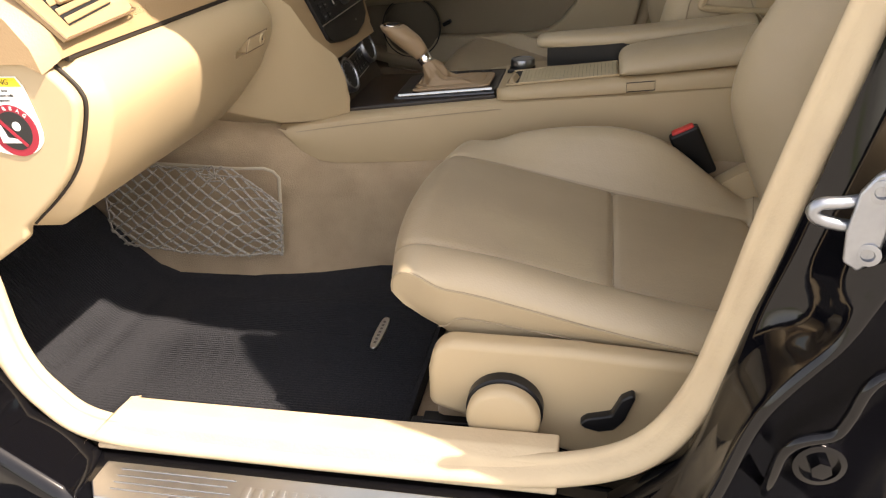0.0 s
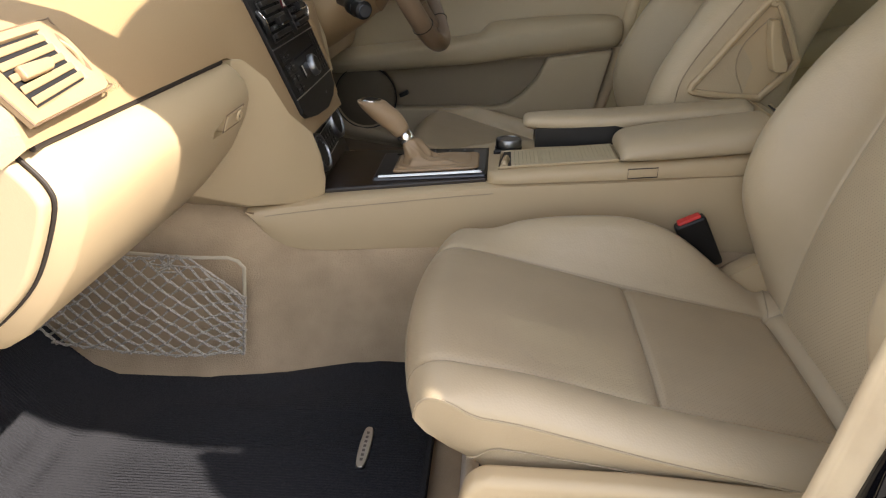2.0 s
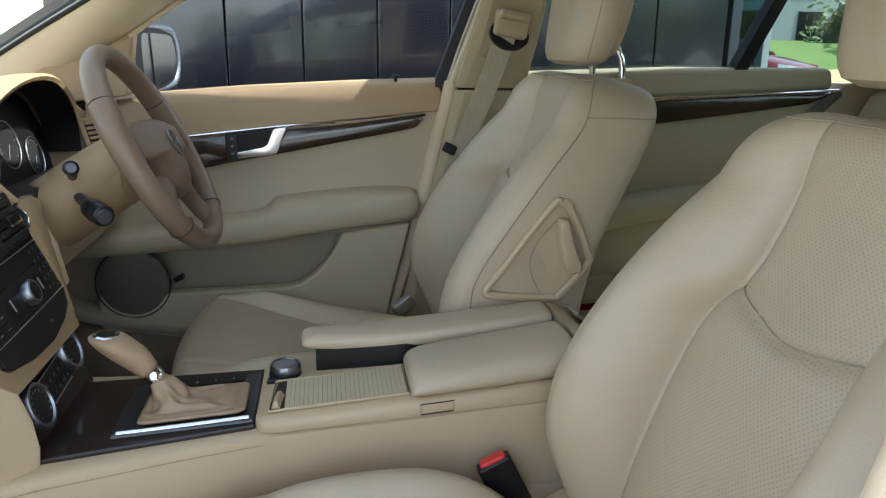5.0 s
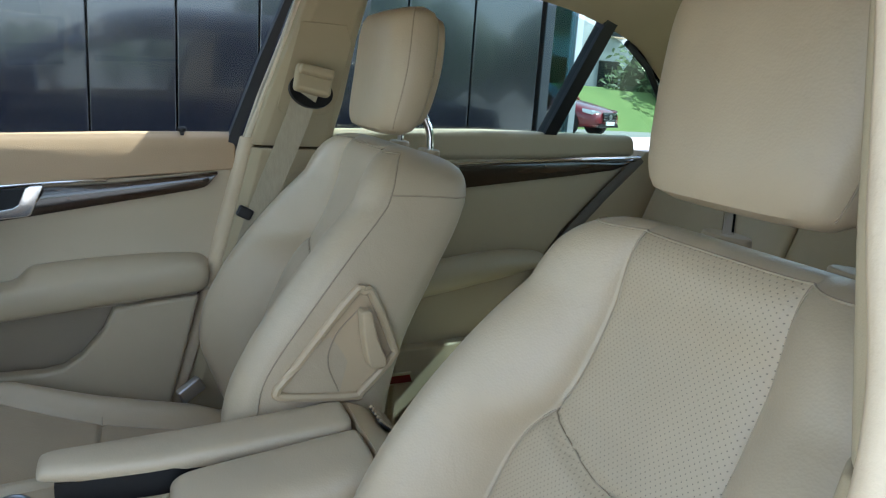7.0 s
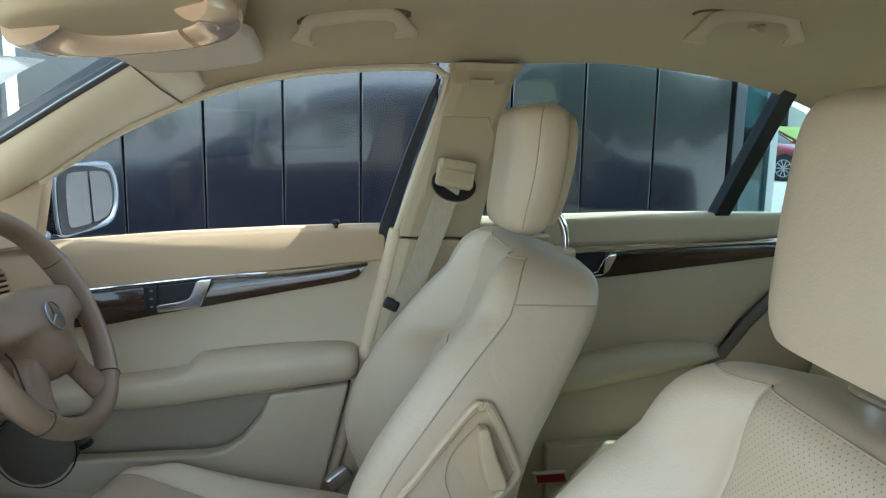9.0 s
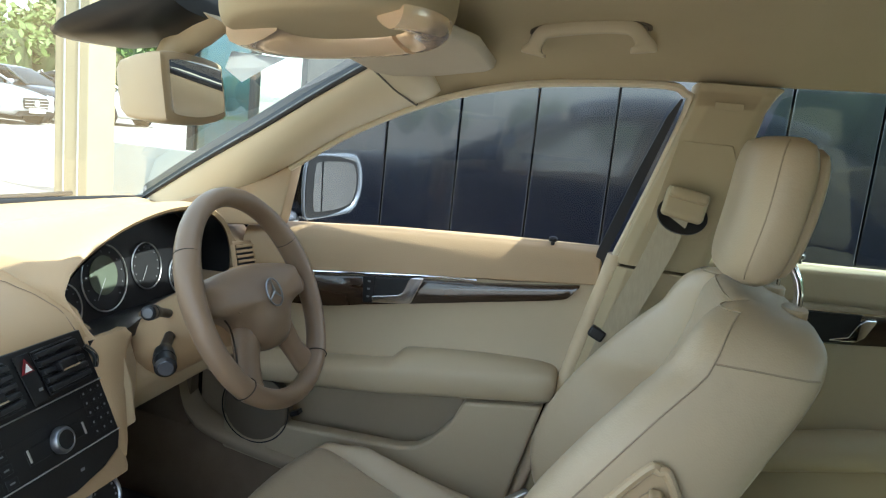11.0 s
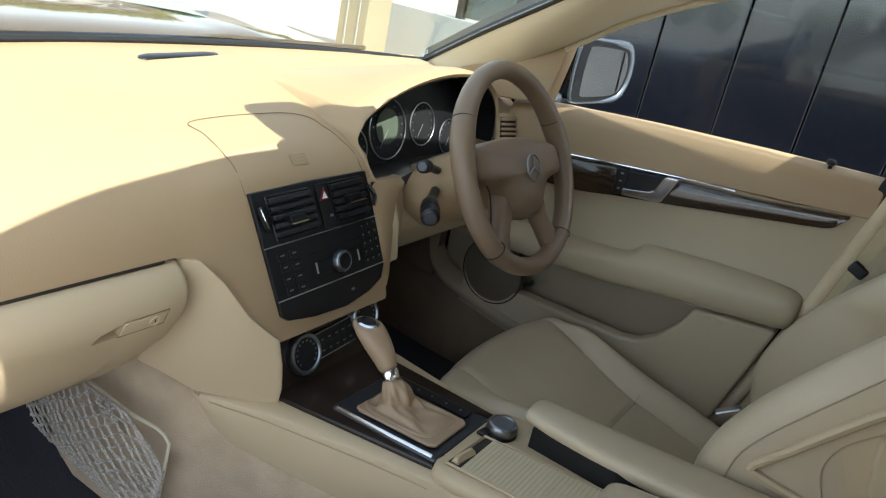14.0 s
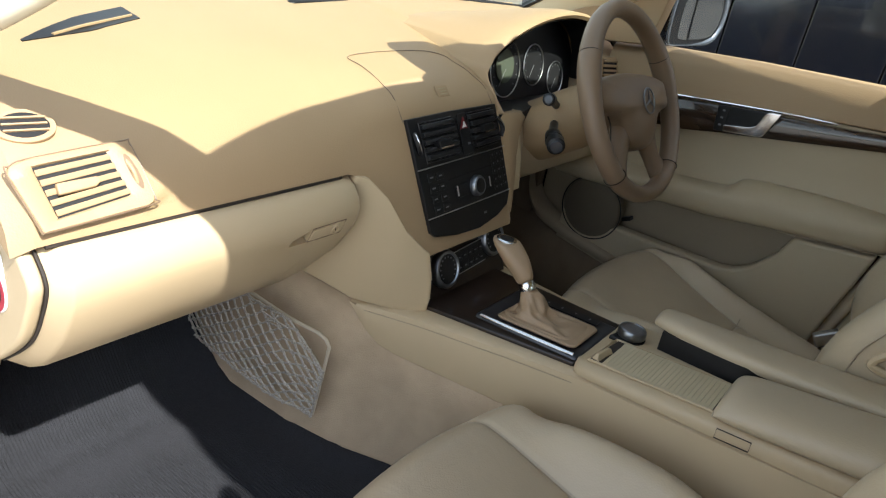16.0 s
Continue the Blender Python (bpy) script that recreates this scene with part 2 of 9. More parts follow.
# ---- ground and building ----
def build_ground():
    g = Geo()
    g.add([(-400, -400, 0), (400, -400, 0), (400, 400, 0), (-400, 400, 0)], [(0, 1, 2, 3)])
    tagged(g.part("ground", GROUND), "grey asphalt car park with pale worn patches", "ground", kind="structure")


WALL_Y = 2.1


def build_wall():
    g = Geo()
    g.box((0.465, WALL_Y + 0.16, 2.0), (2.75, 0.2, 4.0))
    wall = tagged(g.part("wall_building", GAP), "free-standing dark wall clad in tall glossy panels", "wall", kind="structure")
    seams = [-0.93] + [-0.569 + 0.2945 * k for k in range(8)] + [1.812]
    for a, b in zip(seams, seams[1:]):
        q = Geo()
        q.box(((a + b) / 2, WALL_Y + 0.025, 2.0), (b - a - 0.007, 0.05, 4.0))
        q.part("panel", PANEL, wall, bevel=0.004, segs=2)
    g = Geo()
    g.box((1.85, WALL_Y + 0.03, 2.0), (0.045, 0.07, 4.0))
    g.part("end_post", STEEL, wall, "dark steel end post", bevel=0.004)


STEEL = material("dark_steel", (0.045, 0.05, 0.055), 0.35, 0.7)
build_ground()
build_wall()


# ---- car shell ----
def side_y(z):
    """Half width of the cabin side above the belt line."""
    return 0.70 - 0.40 * max(0.0, z - 0.98)


RAIL = [(-0.016, 0.596, 1.241), (0.096, 0.581, 1.278), (0.226, 0.571, 1.303), (0.41, 0.566, 1.316), (0.60, 0.564, 1.321), (0.787, 0.562, 1.324), (1.017, 0.572, 1.300), (1.20, 0.593, 1.249), (1.29, 0.615, 1.192), (1.38, 0.635, 1.12)]


def build_roof():
    g = Geo()
    rings, top = [], []
    edge = curve(RAIL, 40)
    for i, e in enumerate(edge):
        u = i / 39
        xr = e.x
        zc = table([(-0.016, 1.338), (0.1, 1.372), (0.35, 1.412), (0.7, 1.424), (1.0, 1.41), (1.2, 1.365), (1.4, 1.29)], xr)
        ring = []
        for j in range(41):
            f = -1 + 2 * j / 40
            a = abs(f)
            z = e.z + (zc - e.z) * (1 - a ** 3.8)
            x = xr + (lerp(-0.014, -0.04, ss(0.0, 0.4, f)) * (1 - a ** 3) + 0.004 * ss(-0.5, -0.85, f)) * ss(0.16, -0.02, xr) + 0.10 * (1 - a ** 2) * ss(0.9, 1.38, xr)
            ring.append((x, e.y * f, z))
        wide = lambda y: lerp(1.065, 1.04, ss(-0.02, 0.48, xr)) if y > 0 else lerp(1.025, 1.09, ss(0.30, 0.55, xr))
        rings.append(ring + [(x, y * lerp(1, wide(y), 0.6), z + 0.005 + 0.025 * ss(0.0, 0.2, xr)) for x, y, z in ring[::-1]])
        top.append([(x + 0.045 * ss(0.2, 0, x), y * wide(y), z + 0.045 - 0.035 * (y > 0.5)) for x, y, z in ring] + [(x + 0.045 * ss(0.2, 0, x), y * (wide(y) - 0.002), z + 0.052) for x, y, z in ring[::-1]])
    g.loft(rings)
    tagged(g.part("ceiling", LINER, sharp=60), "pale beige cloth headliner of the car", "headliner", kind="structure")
    g = Geo()
    g.loft(top)
    tagged(g.part("roof_skin", PAINT, sharp=60), "black painted metal car roof", "car roof", kind="structure")


GLASS_EDGE = [(-0.715, 0.765, 0.962), (-0.50, 0.655, 1.075), (-0.31, 0.565, 1.170), (-0.178, 0.503, 1.239), (-0.062, 0.452, 1.298)]
WINDOW_EDGE = [(-0.56, 0.70, 0.955), (-0.40, 0.672, 1.03), (-0.289, 0.653, 1.093), (-0.155, 0.622, 1.176), (-0.016, 0.596, 1.241)]


def build_pillars():
    for s, tag in ((1, "right"), (-1, "left")):
        def S(v, d=(0, 0, 0)):
            return (v.x + d[0], s * (v.y + d[1]), v.z + d[2])

        def left_shift(a, b, i):
            """The passenger side's slimmer pillar stands a little lower and further back."""
            u = ss(0.45, 1.0, i / 19)
            off = Vector((lerp(-0.008, 0.035, u), lerp(0.0075, 0.018, u), lerp(-0.04, 0.01, u)))
            return a.lerp(b, 0.6) + off, b + off
        g = Geo()
        rings = []
        for i, (a, b) in enumerate(zip(curve(GLASS_EDGE, 20), curve(WINDOW_EDGE, 20))):
            if s < 0:
                a, b = left_shift(a, b, i)
            m = a.lerp(b, 0.5)
            k = 1.0 if s > 0 else 0.25
            rings.append([S(a), S(a, (0.004 * k, -0.006 * k, -0.008 * k)), S(m, (0.010 * k, -0.026 * k, -0.012 * k)), S(b, (0.002, -0.012 * k, -0.004 * k)), S(b, (0, 0.0, 0)), S(b, (0, 0.04 * k, 0.01 * k)), S(m, (0, 0.05 * k, 0.03 * k)), S(a, (-0.01 * k, 0.03 * k, 0.02 * k))])
        rings.append([tuple(Vector(v) + (Vector((0.07, -0.02, 0.026)) if s > 0 else Vector((0.05, 0.008, 0.018)))) for v in rings[-1]])
        g.loft(rings)
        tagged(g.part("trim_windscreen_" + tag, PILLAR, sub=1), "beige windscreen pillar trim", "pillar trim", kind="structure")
        if s > 0:
            g = Geo()
            g.tube([Vector(v) + Vector((0.002, -0.002, -0.001)) for v in rings[-2][0:5]], 0.0016, 6)
            tagged(g.part("trim_joint_" + tag, SEALDARK), "dark joint between pillar trim and headliner", "trim joint", kind="structure")
            skin = []
            for p_, q_ in zip(curve(GLASS_EDGE, 14), curve(WINDOW_EDGE, 14)):
                m = p_.lerp(q_, 0.5)
                out = [S(p_, (0.0, 0.006, 0.002)), S(p_, (-0.013, 0.026, 0.022)), S(m, (-0.004, 0.056, 0.038)), S(q_, (0, 0.050, 0.014))]
                skin.append(out + [tuple(Vector(v) + Vector((0.001, 0.001, 0.006))) for v in out[::-1]])
            g = Geo()
            g.loft(skin)
            tagged(g.part("pillar_outer_" + tag, BLACK, sharp=60), "black outer windscreen pillar", "car pillar", kind="structure")
        g = Geo()
        g.tube([S(p if s > 0 else left_shift(p, q_, i)[0], (0.004, -0.004, -0.002)) for i, (p, q_) in enumerate(zip(curve(GLASS_EDGE, 20), curve(WINDOW_EDGE, 20)))], 0.005, 6)
        tagged(g.part("windscreen_seal_" + tag, RUBBER), "black windscreen seal", "seal", kind="structure")
        # seal round the side windows
        g = Geo()
        g.tube([S(p, (0, 0.004, -0.006)) for p in curve(WINDOW_EDGE[2:] + RAIL[1:4] + ([(0.452, 0.570, 1.306), (0.460, 0.574, 1.285), (0.432, 0.607, 1.18), (0.398, 0.645, 1.07), (0.376, 0.668, 1.0)] if s > 0 else [(0.452, 0.568, 1.305), (0.452, 0.585, 1.27)]), 60)], 0.007, 8)
        tagged(g.part("window_seal_" + tag, PILLAR), "beige door seal along the roof rail", "seal", kind="structure")
        if s > 0:
            g = Geo()
            g.loft([[(x - 0.014, 0.690, z), (x - 0.013, 0.664, z), (x - 0.004, 0.657, z), (x + 0.009, 0.655, z), (x + 0.016, 0.662, z), (x + 0.016, 0.70, z)] for x, z in ((0.19, 0.33), (0.222, 0.42), (0.253, 0.52), (0.283, 0.62), (0.310, 0.72), (0.338, 0.84), (0.362, 0.935), (0.377, 1.0))])
            tagged(g.part("door_seal_" + tag, SEAL, sharp=60), "cream rubber door seal in front of the centre pillar", "door seal", kind="structure")
        # centre pillar, upper and lower covers
        fw = 0.0 if s > 0 else 0.055
        for nm, zz in (("lower", ((0.30, 0.235, 0.50), (0.50, 0.262, 0.51), (0.70, 0.31, 0.53), (0.982, 0.377, 0.548))), ("upper", ((0.986, 0.375, 0.545), (1.08, 0.40, 0.56), (1.2, 0.438, 0.570), (1.28, 0.462, 0.583), (1.305, 0.466, 0.597), (1.318, 0.466, 0.607)))):
            g = Geo()
            rings = []
            for z, x0, x1 in zz:
                y = side_y(z) - (0.058 if nm == "lower" else 0.052) * (1 if z < 1.3 else 0.6)
                x0 += fw
                rings.append([(x0, s * (y + 0.045), z), (x0 + 0.006, s * (y + 0.012), z), (x0 + 0.025, s * y, z), (x1 - 0.025, s * y, z), (x1 - 0.006, s * (y + 0.012), z), (x1, s * (y + 0.05), z), (x1, s * (y + (0.11 if s > 0 else 0.065)), z), (x0, s * (y + (0.11 if s > 0 else 0.055)), z)])
            g.loft(rings)
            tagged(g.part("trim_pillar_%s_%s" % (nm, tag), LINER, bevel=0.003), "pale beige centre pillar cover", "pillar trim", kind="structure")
        # rear roof pillar
        g = Geo()
        rings = []
        for p in curve([(1.36, 0.63, 1.14), (1.44, 0.65, 1.06), (1.5, 0.66, 0.98)], 8):
            rings.append([S(p, (0, -0.02, 0)), S(p, (0.30, -0.09, 0.06)), S(p, (0.32, 0.05, 0.06)), S(p, (0, 0.05, 0))])
        g.loft(rings)
        tagged(g.part("trim_rear_" + tag, LINER, bevel=0.01), "pale beige rear pillar trim", "pillar trim", kind="structure")
    # belt recess on the right-hand pillar, and the small embossed plate
    def on_pillar(x, z, off):
        return (x, side_y(z) - 0.052 - off, z)
    g = Geo()
    o = [(0.452, 1.222), (0.538, 1.222), (0.552, 1.19), (0.540, 1.085), (0.530, 1.060), (0.515, 1.053), (0.432, 1.053), (0.424, 1.065), (0.43, 1.10)]
    g.prism([on_pillar(x, z, 0.0) for x, z in o], (0, -0.004, 0))
    tagged(g.part("belt_cover", LINER, bevel=0.003, segs=3), "raised beige cover behind the belt guide", "pillar trim", kind="structure")
    g = Geo()
    g.prism([on_pillar(x, z, 0.001) for x, z in ((0.497, 1.276), (0.541, 1.276), (0.541, 1.288), (0.497, 1.288))], (0, -0.003, 0))
    tagged(g.part("pillar_tag", LINER, bevel=0.001), "small embossed beige plate", "pillar trim", kind="structure")
    # windscreen
    g = Geo()
    n = 13
    E = curve(GLASS_EDGE, n)
    rings = []
    for k, p in enumerate(E):
        u = k / (n - 1)
        bow = lerp(0.095, 0.045, u)
        q = curve(WINDOW_EDGE, n)[k]
        rings.append([(q.x - 0.01, -q.y - 0.01, q.z)] + [(p.x - bow * (1 - (f) ** 2), p.y * f, p.z + lerp(0.012, 0.035, u) * (1 - f * f)) for f in (-1 + 2 * j / 24 for j in range(25))])
    rings.append([(x + 0.075, y * 1.10, z + 0.026) for x, y, z in rings[-1]])
    g.loft(rings, closed=False)
    tagged(g.part("windscreen", SCREEN), "clear car windscreen", "windscreen", kind="structure")
    g = Geo()
    g.tube([(-0.715 - 0.095 * (1 - f * f) + 0.012, 0.765 * f, 0.966 + 0.012 * (1 - f * f)) for f in (-1 + 0.05 * k for k in range(41))], 0.0065, 8)
    tagged(g.part("windscreen_seal_base", RUBBER), "black seal along the foot of the windscreen", "seal", kind="structure")
    # rear window, given the quarter glass tint to cut the sun in the rear
    g = Geo()
    g.add([(1.42, -0.56, 1.24), (1.42, 0.56, 1.24), (1.95, 0.62, 1.0), (1.95, -0.62, 1.0)], [(0, 1, 2, 3)])
    tagged(g.part("window_rear", QUARTERGLASS, flat=True), "rear window, tint deepened to cut the sun in the rear", "rear window", kind="structure")


def build_quarters():
    for s, tag in ((1, "right"), (-1, "left")):
        g = Geo()
        g.loft([[(x, s * y0, z1), (x, s * y1, z2), (x, s * y2, z3), (x, s * y0, z3)] for x, y0, y1, y2, z1, z2, z3 in ((1.39, 0.50, 0.665, 0.70, 1.305, 1.14, 1.0), (1.6, 0.49, 0.64, 0.70, 1.20, 1.10, 1.0), (2.0, 0.49, 0.60, 0.68, 1.03, 1.01, 0.97))])
        tagged(g.part("trim_quarter_" + tag, LINER, bevel=0.01), "pale beige rear quarter beside the rear window", "pillar trim", kind="structure")


def build_floor():
    g = Geo()
    g.box((0.40, 0, 0.20), (3.0, 1.50, 0.06))
    tagged(g.part("floor", SUEDE), "beige carpeted car floor", "floor", kind="structure")
    g = Geo()
    rings = []
    for x, y, zt in ((-0.98, -0.215, 0.62), (-0.75, -0.205, 0.61), (-0.6, -0.20, 0.60), (-0.45, -0.192, 0.585), (-0.36, -0.175, 0.555), (-0.3, -0.150, 0.50), (-0.05, -0.118, 0.485), (0.5, -0.115, 0.485)):
        k = ss(-0.30, -0.18, x)
        rings.append([(x, y - 0.035, 0.22), (x, y - 0.018 + 0.03 * k, 0.275), (x, y, 0.34), (x, y + 0.004, 0.42), (x, y + 0.006, zt - 0.03), (x, y + 0.03, zt), (x, 0.11, zt), (x, 0.15, 0.40), (x, 0.17, 0.22)])
    g.loft(rings)
    tagged(g.part("tunnel_carpet", SUEDE, sharp=70), "beige felt carpet over the transmission tunnel", "carpet", kind="structure")
    g = Geo()
    g.loft([[(-0.70, y, 0.225), (-0.80, y, 0.27), (-0.95, y, 0.42), (-0.95, y, 0.78), (-0.845, y, 0.925), (-0.88, y, 0.938), (-1.04, y, 0.80), (-1.04, y, 0.2)] for y in (-0.74, 0.74)])
    tagged(g.part("bulkhead", MAT), "black carpeted bulkhead under the dashboard", "bulkhead", kind="structure")
    g = Geo()
    g.box((-0.80, -0.66, 0.42), (0.4, 0.03, 0.42))
    tagged(g.part("kick_panel", MAT), "dark kick panel beside the footwell", "kick panel", kind="structure")
    g = Geo()
    g.box((-0.72, -0.02, 0.60), (0.46, 0.32, 0.30))
    tagged(g.part("heater_box", BLACK, bevel=0.02), "black heater box under the dashboard", "heater box", kind="structure")
    g = Geo()
    g.prism([(-0.030, -0.585, 0.22), (-0.018, -0.585, 0.355), (0.03, -0.585, 0.36), (0.03, -0.585, 0.22)], (0, 0.44, 0))
    tagged(g.part("carpet_riser", SUEDE, bevel=0.01), "beige carpeted step under the passenger seat", "carpet", kind="structure")
    # driver's footwell: carpeted side, ledge and sill strip, all coloured darker to stand for shade
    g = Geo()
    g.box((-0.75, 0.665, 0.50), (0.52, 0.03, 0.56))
    tagged(g.part("kick_panel_driver", SHADECARPET), "beige carpeted side of the driver's footwell, darkened as shade", "kick panel", kind="structure")
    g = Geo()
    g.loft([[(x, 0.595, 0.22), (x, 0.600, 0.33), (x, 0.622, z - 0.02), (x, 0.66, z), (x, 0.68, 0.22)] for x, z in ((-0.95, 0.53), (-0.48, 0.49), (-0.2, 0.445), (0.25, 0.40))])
    tagged(g.part("carpet_ledge", SHADECARPET, sharp=60), "beige carpet ledge along the driver's sill, darkened as shade", "carpet", kind="structure")
    g = Geo()
    g.loft([[p + Vector((0, -0.004, -0.014)), p + Vector((0, -0.010, 0.0)), p + Vector((-0.004, -0.004, 0.012)), p + Vector((0, 0.05, 0.014)), p + Vector((0, 0.05, -0.014))] for p in curve([(0.2, 0.628, 0.405), (-0.05, 0.628, 0.432), (-0.21, 0.628, 0.457), (-0.36, 0.628, 0.482), (-0.45, 0.628, 0.508), (-0.49, 0.63, 0.55), (-0.505, 0.632, 0.62), (-0.51, 0.635, 0.70)], 30)])
    # cream strip in the darkened door colour, standing for footwell shade
    tagged(g.part("sill_trim_driver", DOORSHADE, sharp=60), "beige sill strip beside the driver's footwell, darkened as shade", "sill trim", kind="structure")
    # black outer sill and door jambs on the open side
    g = Geo()
    rings = []
    for x in (-1.3, -0.5, 0.3, 1.4):
        rings.append([(x, -0.66, 0.21), (x, -0.66, 0.30), (x, -0.705, 0.315), (x, -0.775, 0.303), (x, -0.80, 0.285), (x, -0.845, 0.28), (x, -0.87, 0.245), (x, -0.85, 0.18), (x, -0.70, 0.15)])
    g.loft(rings)
    tagged(g.part("sill", PAINT, bevel=0.006, segs=3), "glossy black painted door sill", "door sill", kind="structure")
    # front jamb
    g = Geo()
    jamb = [(-0.525, 0.95), (-0.53, 0.56), (-0.528, 0.44), (-0.50, 0.375), (-0.43, 0.32), (-0.41, 0.28), (-0.95, 0.28), (-0.95, 0.95)]
    g.prism([(x, -0.80, z) for x, z in jamb], (0, 0.10, 0))
    tagged(g.part("jamb_front", PAINT, bevel=0.02, segs=4), "glossy black front door jamb", "door jamb", kind="structure")
    # centre post outside
    g = Geo()
    rings = []
    for z, x, w in curve([(0.27, 0.140, 0.020), (0.33, 0.205, 0.018), (0.38, 0.255, 0.012), (0.43, 0.276, 0.010), (0.485, 0.289, 0.010), (0.521, 0.297, 0.014), (0.546, 0.303, 0.022), (0.571, 0.309, 0.033), (0.595, 0.316, 0.042), (0.629, 0.325, 0.047), (0.68, 0.337, 0.052), (0.84, 0.373, 0.058), (1.0, 0.405, 0.060), (1.15, 0.440, 0.060), (1.28, 0.468, 0.060)], 60):
        z, x, w = float(z), float(x), float(w)
        low = z < 0.98
        yo = 0.80 if low else side_y(z) + 0.10
        yi = 0.735 if low else side_y(z) + 0.035
        foot = 0.016 * math.exp(-((z - 0.60) / 0.03) ** 2)     # hollow above the foot
        rings.append([(x, -yi, z), (x + 0.20 * w, -yi - 0.006, z), (x + 0.38 * w + foot * 0.4, -yi - 0.020, z), (x + 0.50 * w + foot, lerp(-yi, -yo, 0.62), z), (x + 0.72 * w + foot * 0.5, lerp(-yi, -yo, 0.86), z), (x + w - 0.004, -yo + 0.002, z), (x + w, -yo - 0.004, z), (x + w + 0.005, -yo - 0.006, z), (x + w + 0.009, -yo - 0.003, z), (x + w + 0.013, -yo + 0.003, z), (x + w + 0.080, -yo + 0.004, z), (x + w + 0.086, -yo + 0.020, z), (x + 0.20, -yo + 0.022, z), (x + 0.20, -0.70 if low else -side_y(z) - 0.02, z), (x + 0.01, -0.70 if low else -side_y(z) - 0.02, z)])
    g.loft(rings)
    tagged(g.part("jamb_centre", PAINT, sharp=75), "glossy black centre door post", "door jamb", kind="structure")
    # pressed reinforcement at the foot of the post
    g = Geo()
    g.tube(curve([(0.328, -0.800, 0.435), (0.329, -0.806, 0.455), (0.333, -0.810, 0.489), (0.345, -0.812, 0.506), (0.368, -0.812, 0.515), (0.377, -0.812, 0.536), (0.382, -0.812, 0.558), (0.390, -0.810, 0.571), (0.405, -0.806, 0.578)], 34), 0.0058, 10)
    g.turned([(0.023, 0), (0.0215, 0.007), (0.0165, 0.008), (0.0155, 0.003), (0.0, 0.003)], (0.365, -0.798, 0.474), (0, -1, 0), 32)
    g.turned([(0.009, 0.0), (0.009, 0.012), (0.0, 0.013)], (0.365, -0.800, 0.474), (0, -1, 0), 6)
    tagged(g.part("jamb_hinge", PAINT), "glossy black hinge mount with a bolt", "door hinge", kind="structure")
    # cream seal round the opening
    g = Geo()
    ins = [(-0.508, 0.80), (-0.506, 0.68), (-0.502, 0.56), (-0.50, 0.455), (-0.472, 0.395), (-0.41, 0.357), (-0.2, 0.350), (0.05, 0.353), (0.15, 0.364), (0.22, 0.396), (0.262, 0.463), (0.286, 0.552), (0.310, 0.67), (0.352, 0.84), (0.398, 1.0), (0.426, 1.09), (0.450, 1.17), (0.462, 1.24)]
    pts = curve([(x, -(0.700 if z < 0.9 else 0.700 - 0.40 * max(0, z - 0.98)), z) for x, z in ins], 90)
    rings = []
    for k, p in enumerate(pts):
        a, b = pts[max(0, k - 1)], pts[min(len(pts) - 1, k + 1)]
        t = (b - a).normalized()
        n_ = Vector((0, -1, 0)).cross(t).normalized()      # away from the opening
        n_ = -n_ if n_.dot(Vector((-0.1, p.y, 0.75)) - p) > 0 else n_
        o = Vector((0, -1, 0))
        rings.append([p + n_ * a_ + o * b_ for a_, b_ in ((0.000, -0.012), (0.000, 0.002), (0.003, 0.006), (0.007, 0.005), (0.009, 0.010), (0.016, 0.022), (0.026, 0.024), (0.034, 0.016), (0.034, -0.012))])
    g.loft(rings)
    tagged(g.part("trim_seal", SEAL, sub=1), "cream rubber door seal round the opening", "door seal", kind="structure")
    # right-hand body behind the doors, rear wheel arches, parcel shelf
    g = Geo()
    g.box((0.5, 0.765, 0.60), (2.2, 0.05, 0.70))
    tagged(g.part("body_side", PAINT), "black painted body side behind the doors", "car body", kind="structure")
    g = Geo()
    g.prism([(0.46, -0.80, 0.30), (1.5, -0.80, 0.30), (1.5, -0.80, 0.98), (0.54, -0.80, 0.98)], (0, 0.12, 0))
    tagged(g.part("body_side_left", PAINT, bevel=0.01), "black painted rear door of the car", "car body", kind="structure")
    fr = [(x, -side_y(z) - 0.02, z) for x, z in ((0.50, 0.97), (0.55, 1.10), (0.60, 1.30), (0.63, 1.33), (0.79, 1.335), (1.01, 1.31), (1.18, 1.255), (1.33, 1.15), (1.42, 0.97))]
    # unseen pane, tinted near black only to keep sun off the passenger seat
    g = Geo()
    g.add(fr, [tuple(range(len(fr)))])
    tagged(g.part("window_rear_left", DARKGLASS, flat=True), "rear side window, darkened to keep sun off the seat", "car window", kind="structure")
    g = Geo()
    g.tube(fr, 0.016, 8, closed=True)
    tagged(g.part("window_frame_rear_left", RUBBER), "black rear side window frame", "window frame", kind="structure")
    g = Geo()
    g.box((1.75, 0, 0.965), (0.55, 1.34, 0.03))
    tagged(g.part("parcel_shelf", LINER), "beige parcel shelf", "parcel shelf", kind="structure")
    g = Geo()
    g.box((2.05, 0, 0.65), (0.1, 1.5, 0.66))
    tagged(g.part("body_rear", PAINT), "black painted car tail", "car body", kind="structure")


# door cream cut to about 0.7: shade below the armrest put into the colour
DOORSHADE = material("door_cream_shaded", (0.325, 0.262, 0.172), 0.6, color2=(0.30, 0.24, 0.157), scale=5, bump=0.25, bscale=500, bdist=0.0005)
# beige-brown grille, darkened further so the colour carries the footwell's shade
GRILLE = material("grille_shaded", (0.12, 0.096, 0.064), 0.7, color2=(0.11, 0.088, 0.058), scale=600, bump=0.6, bscale=900, bdist=0.001)
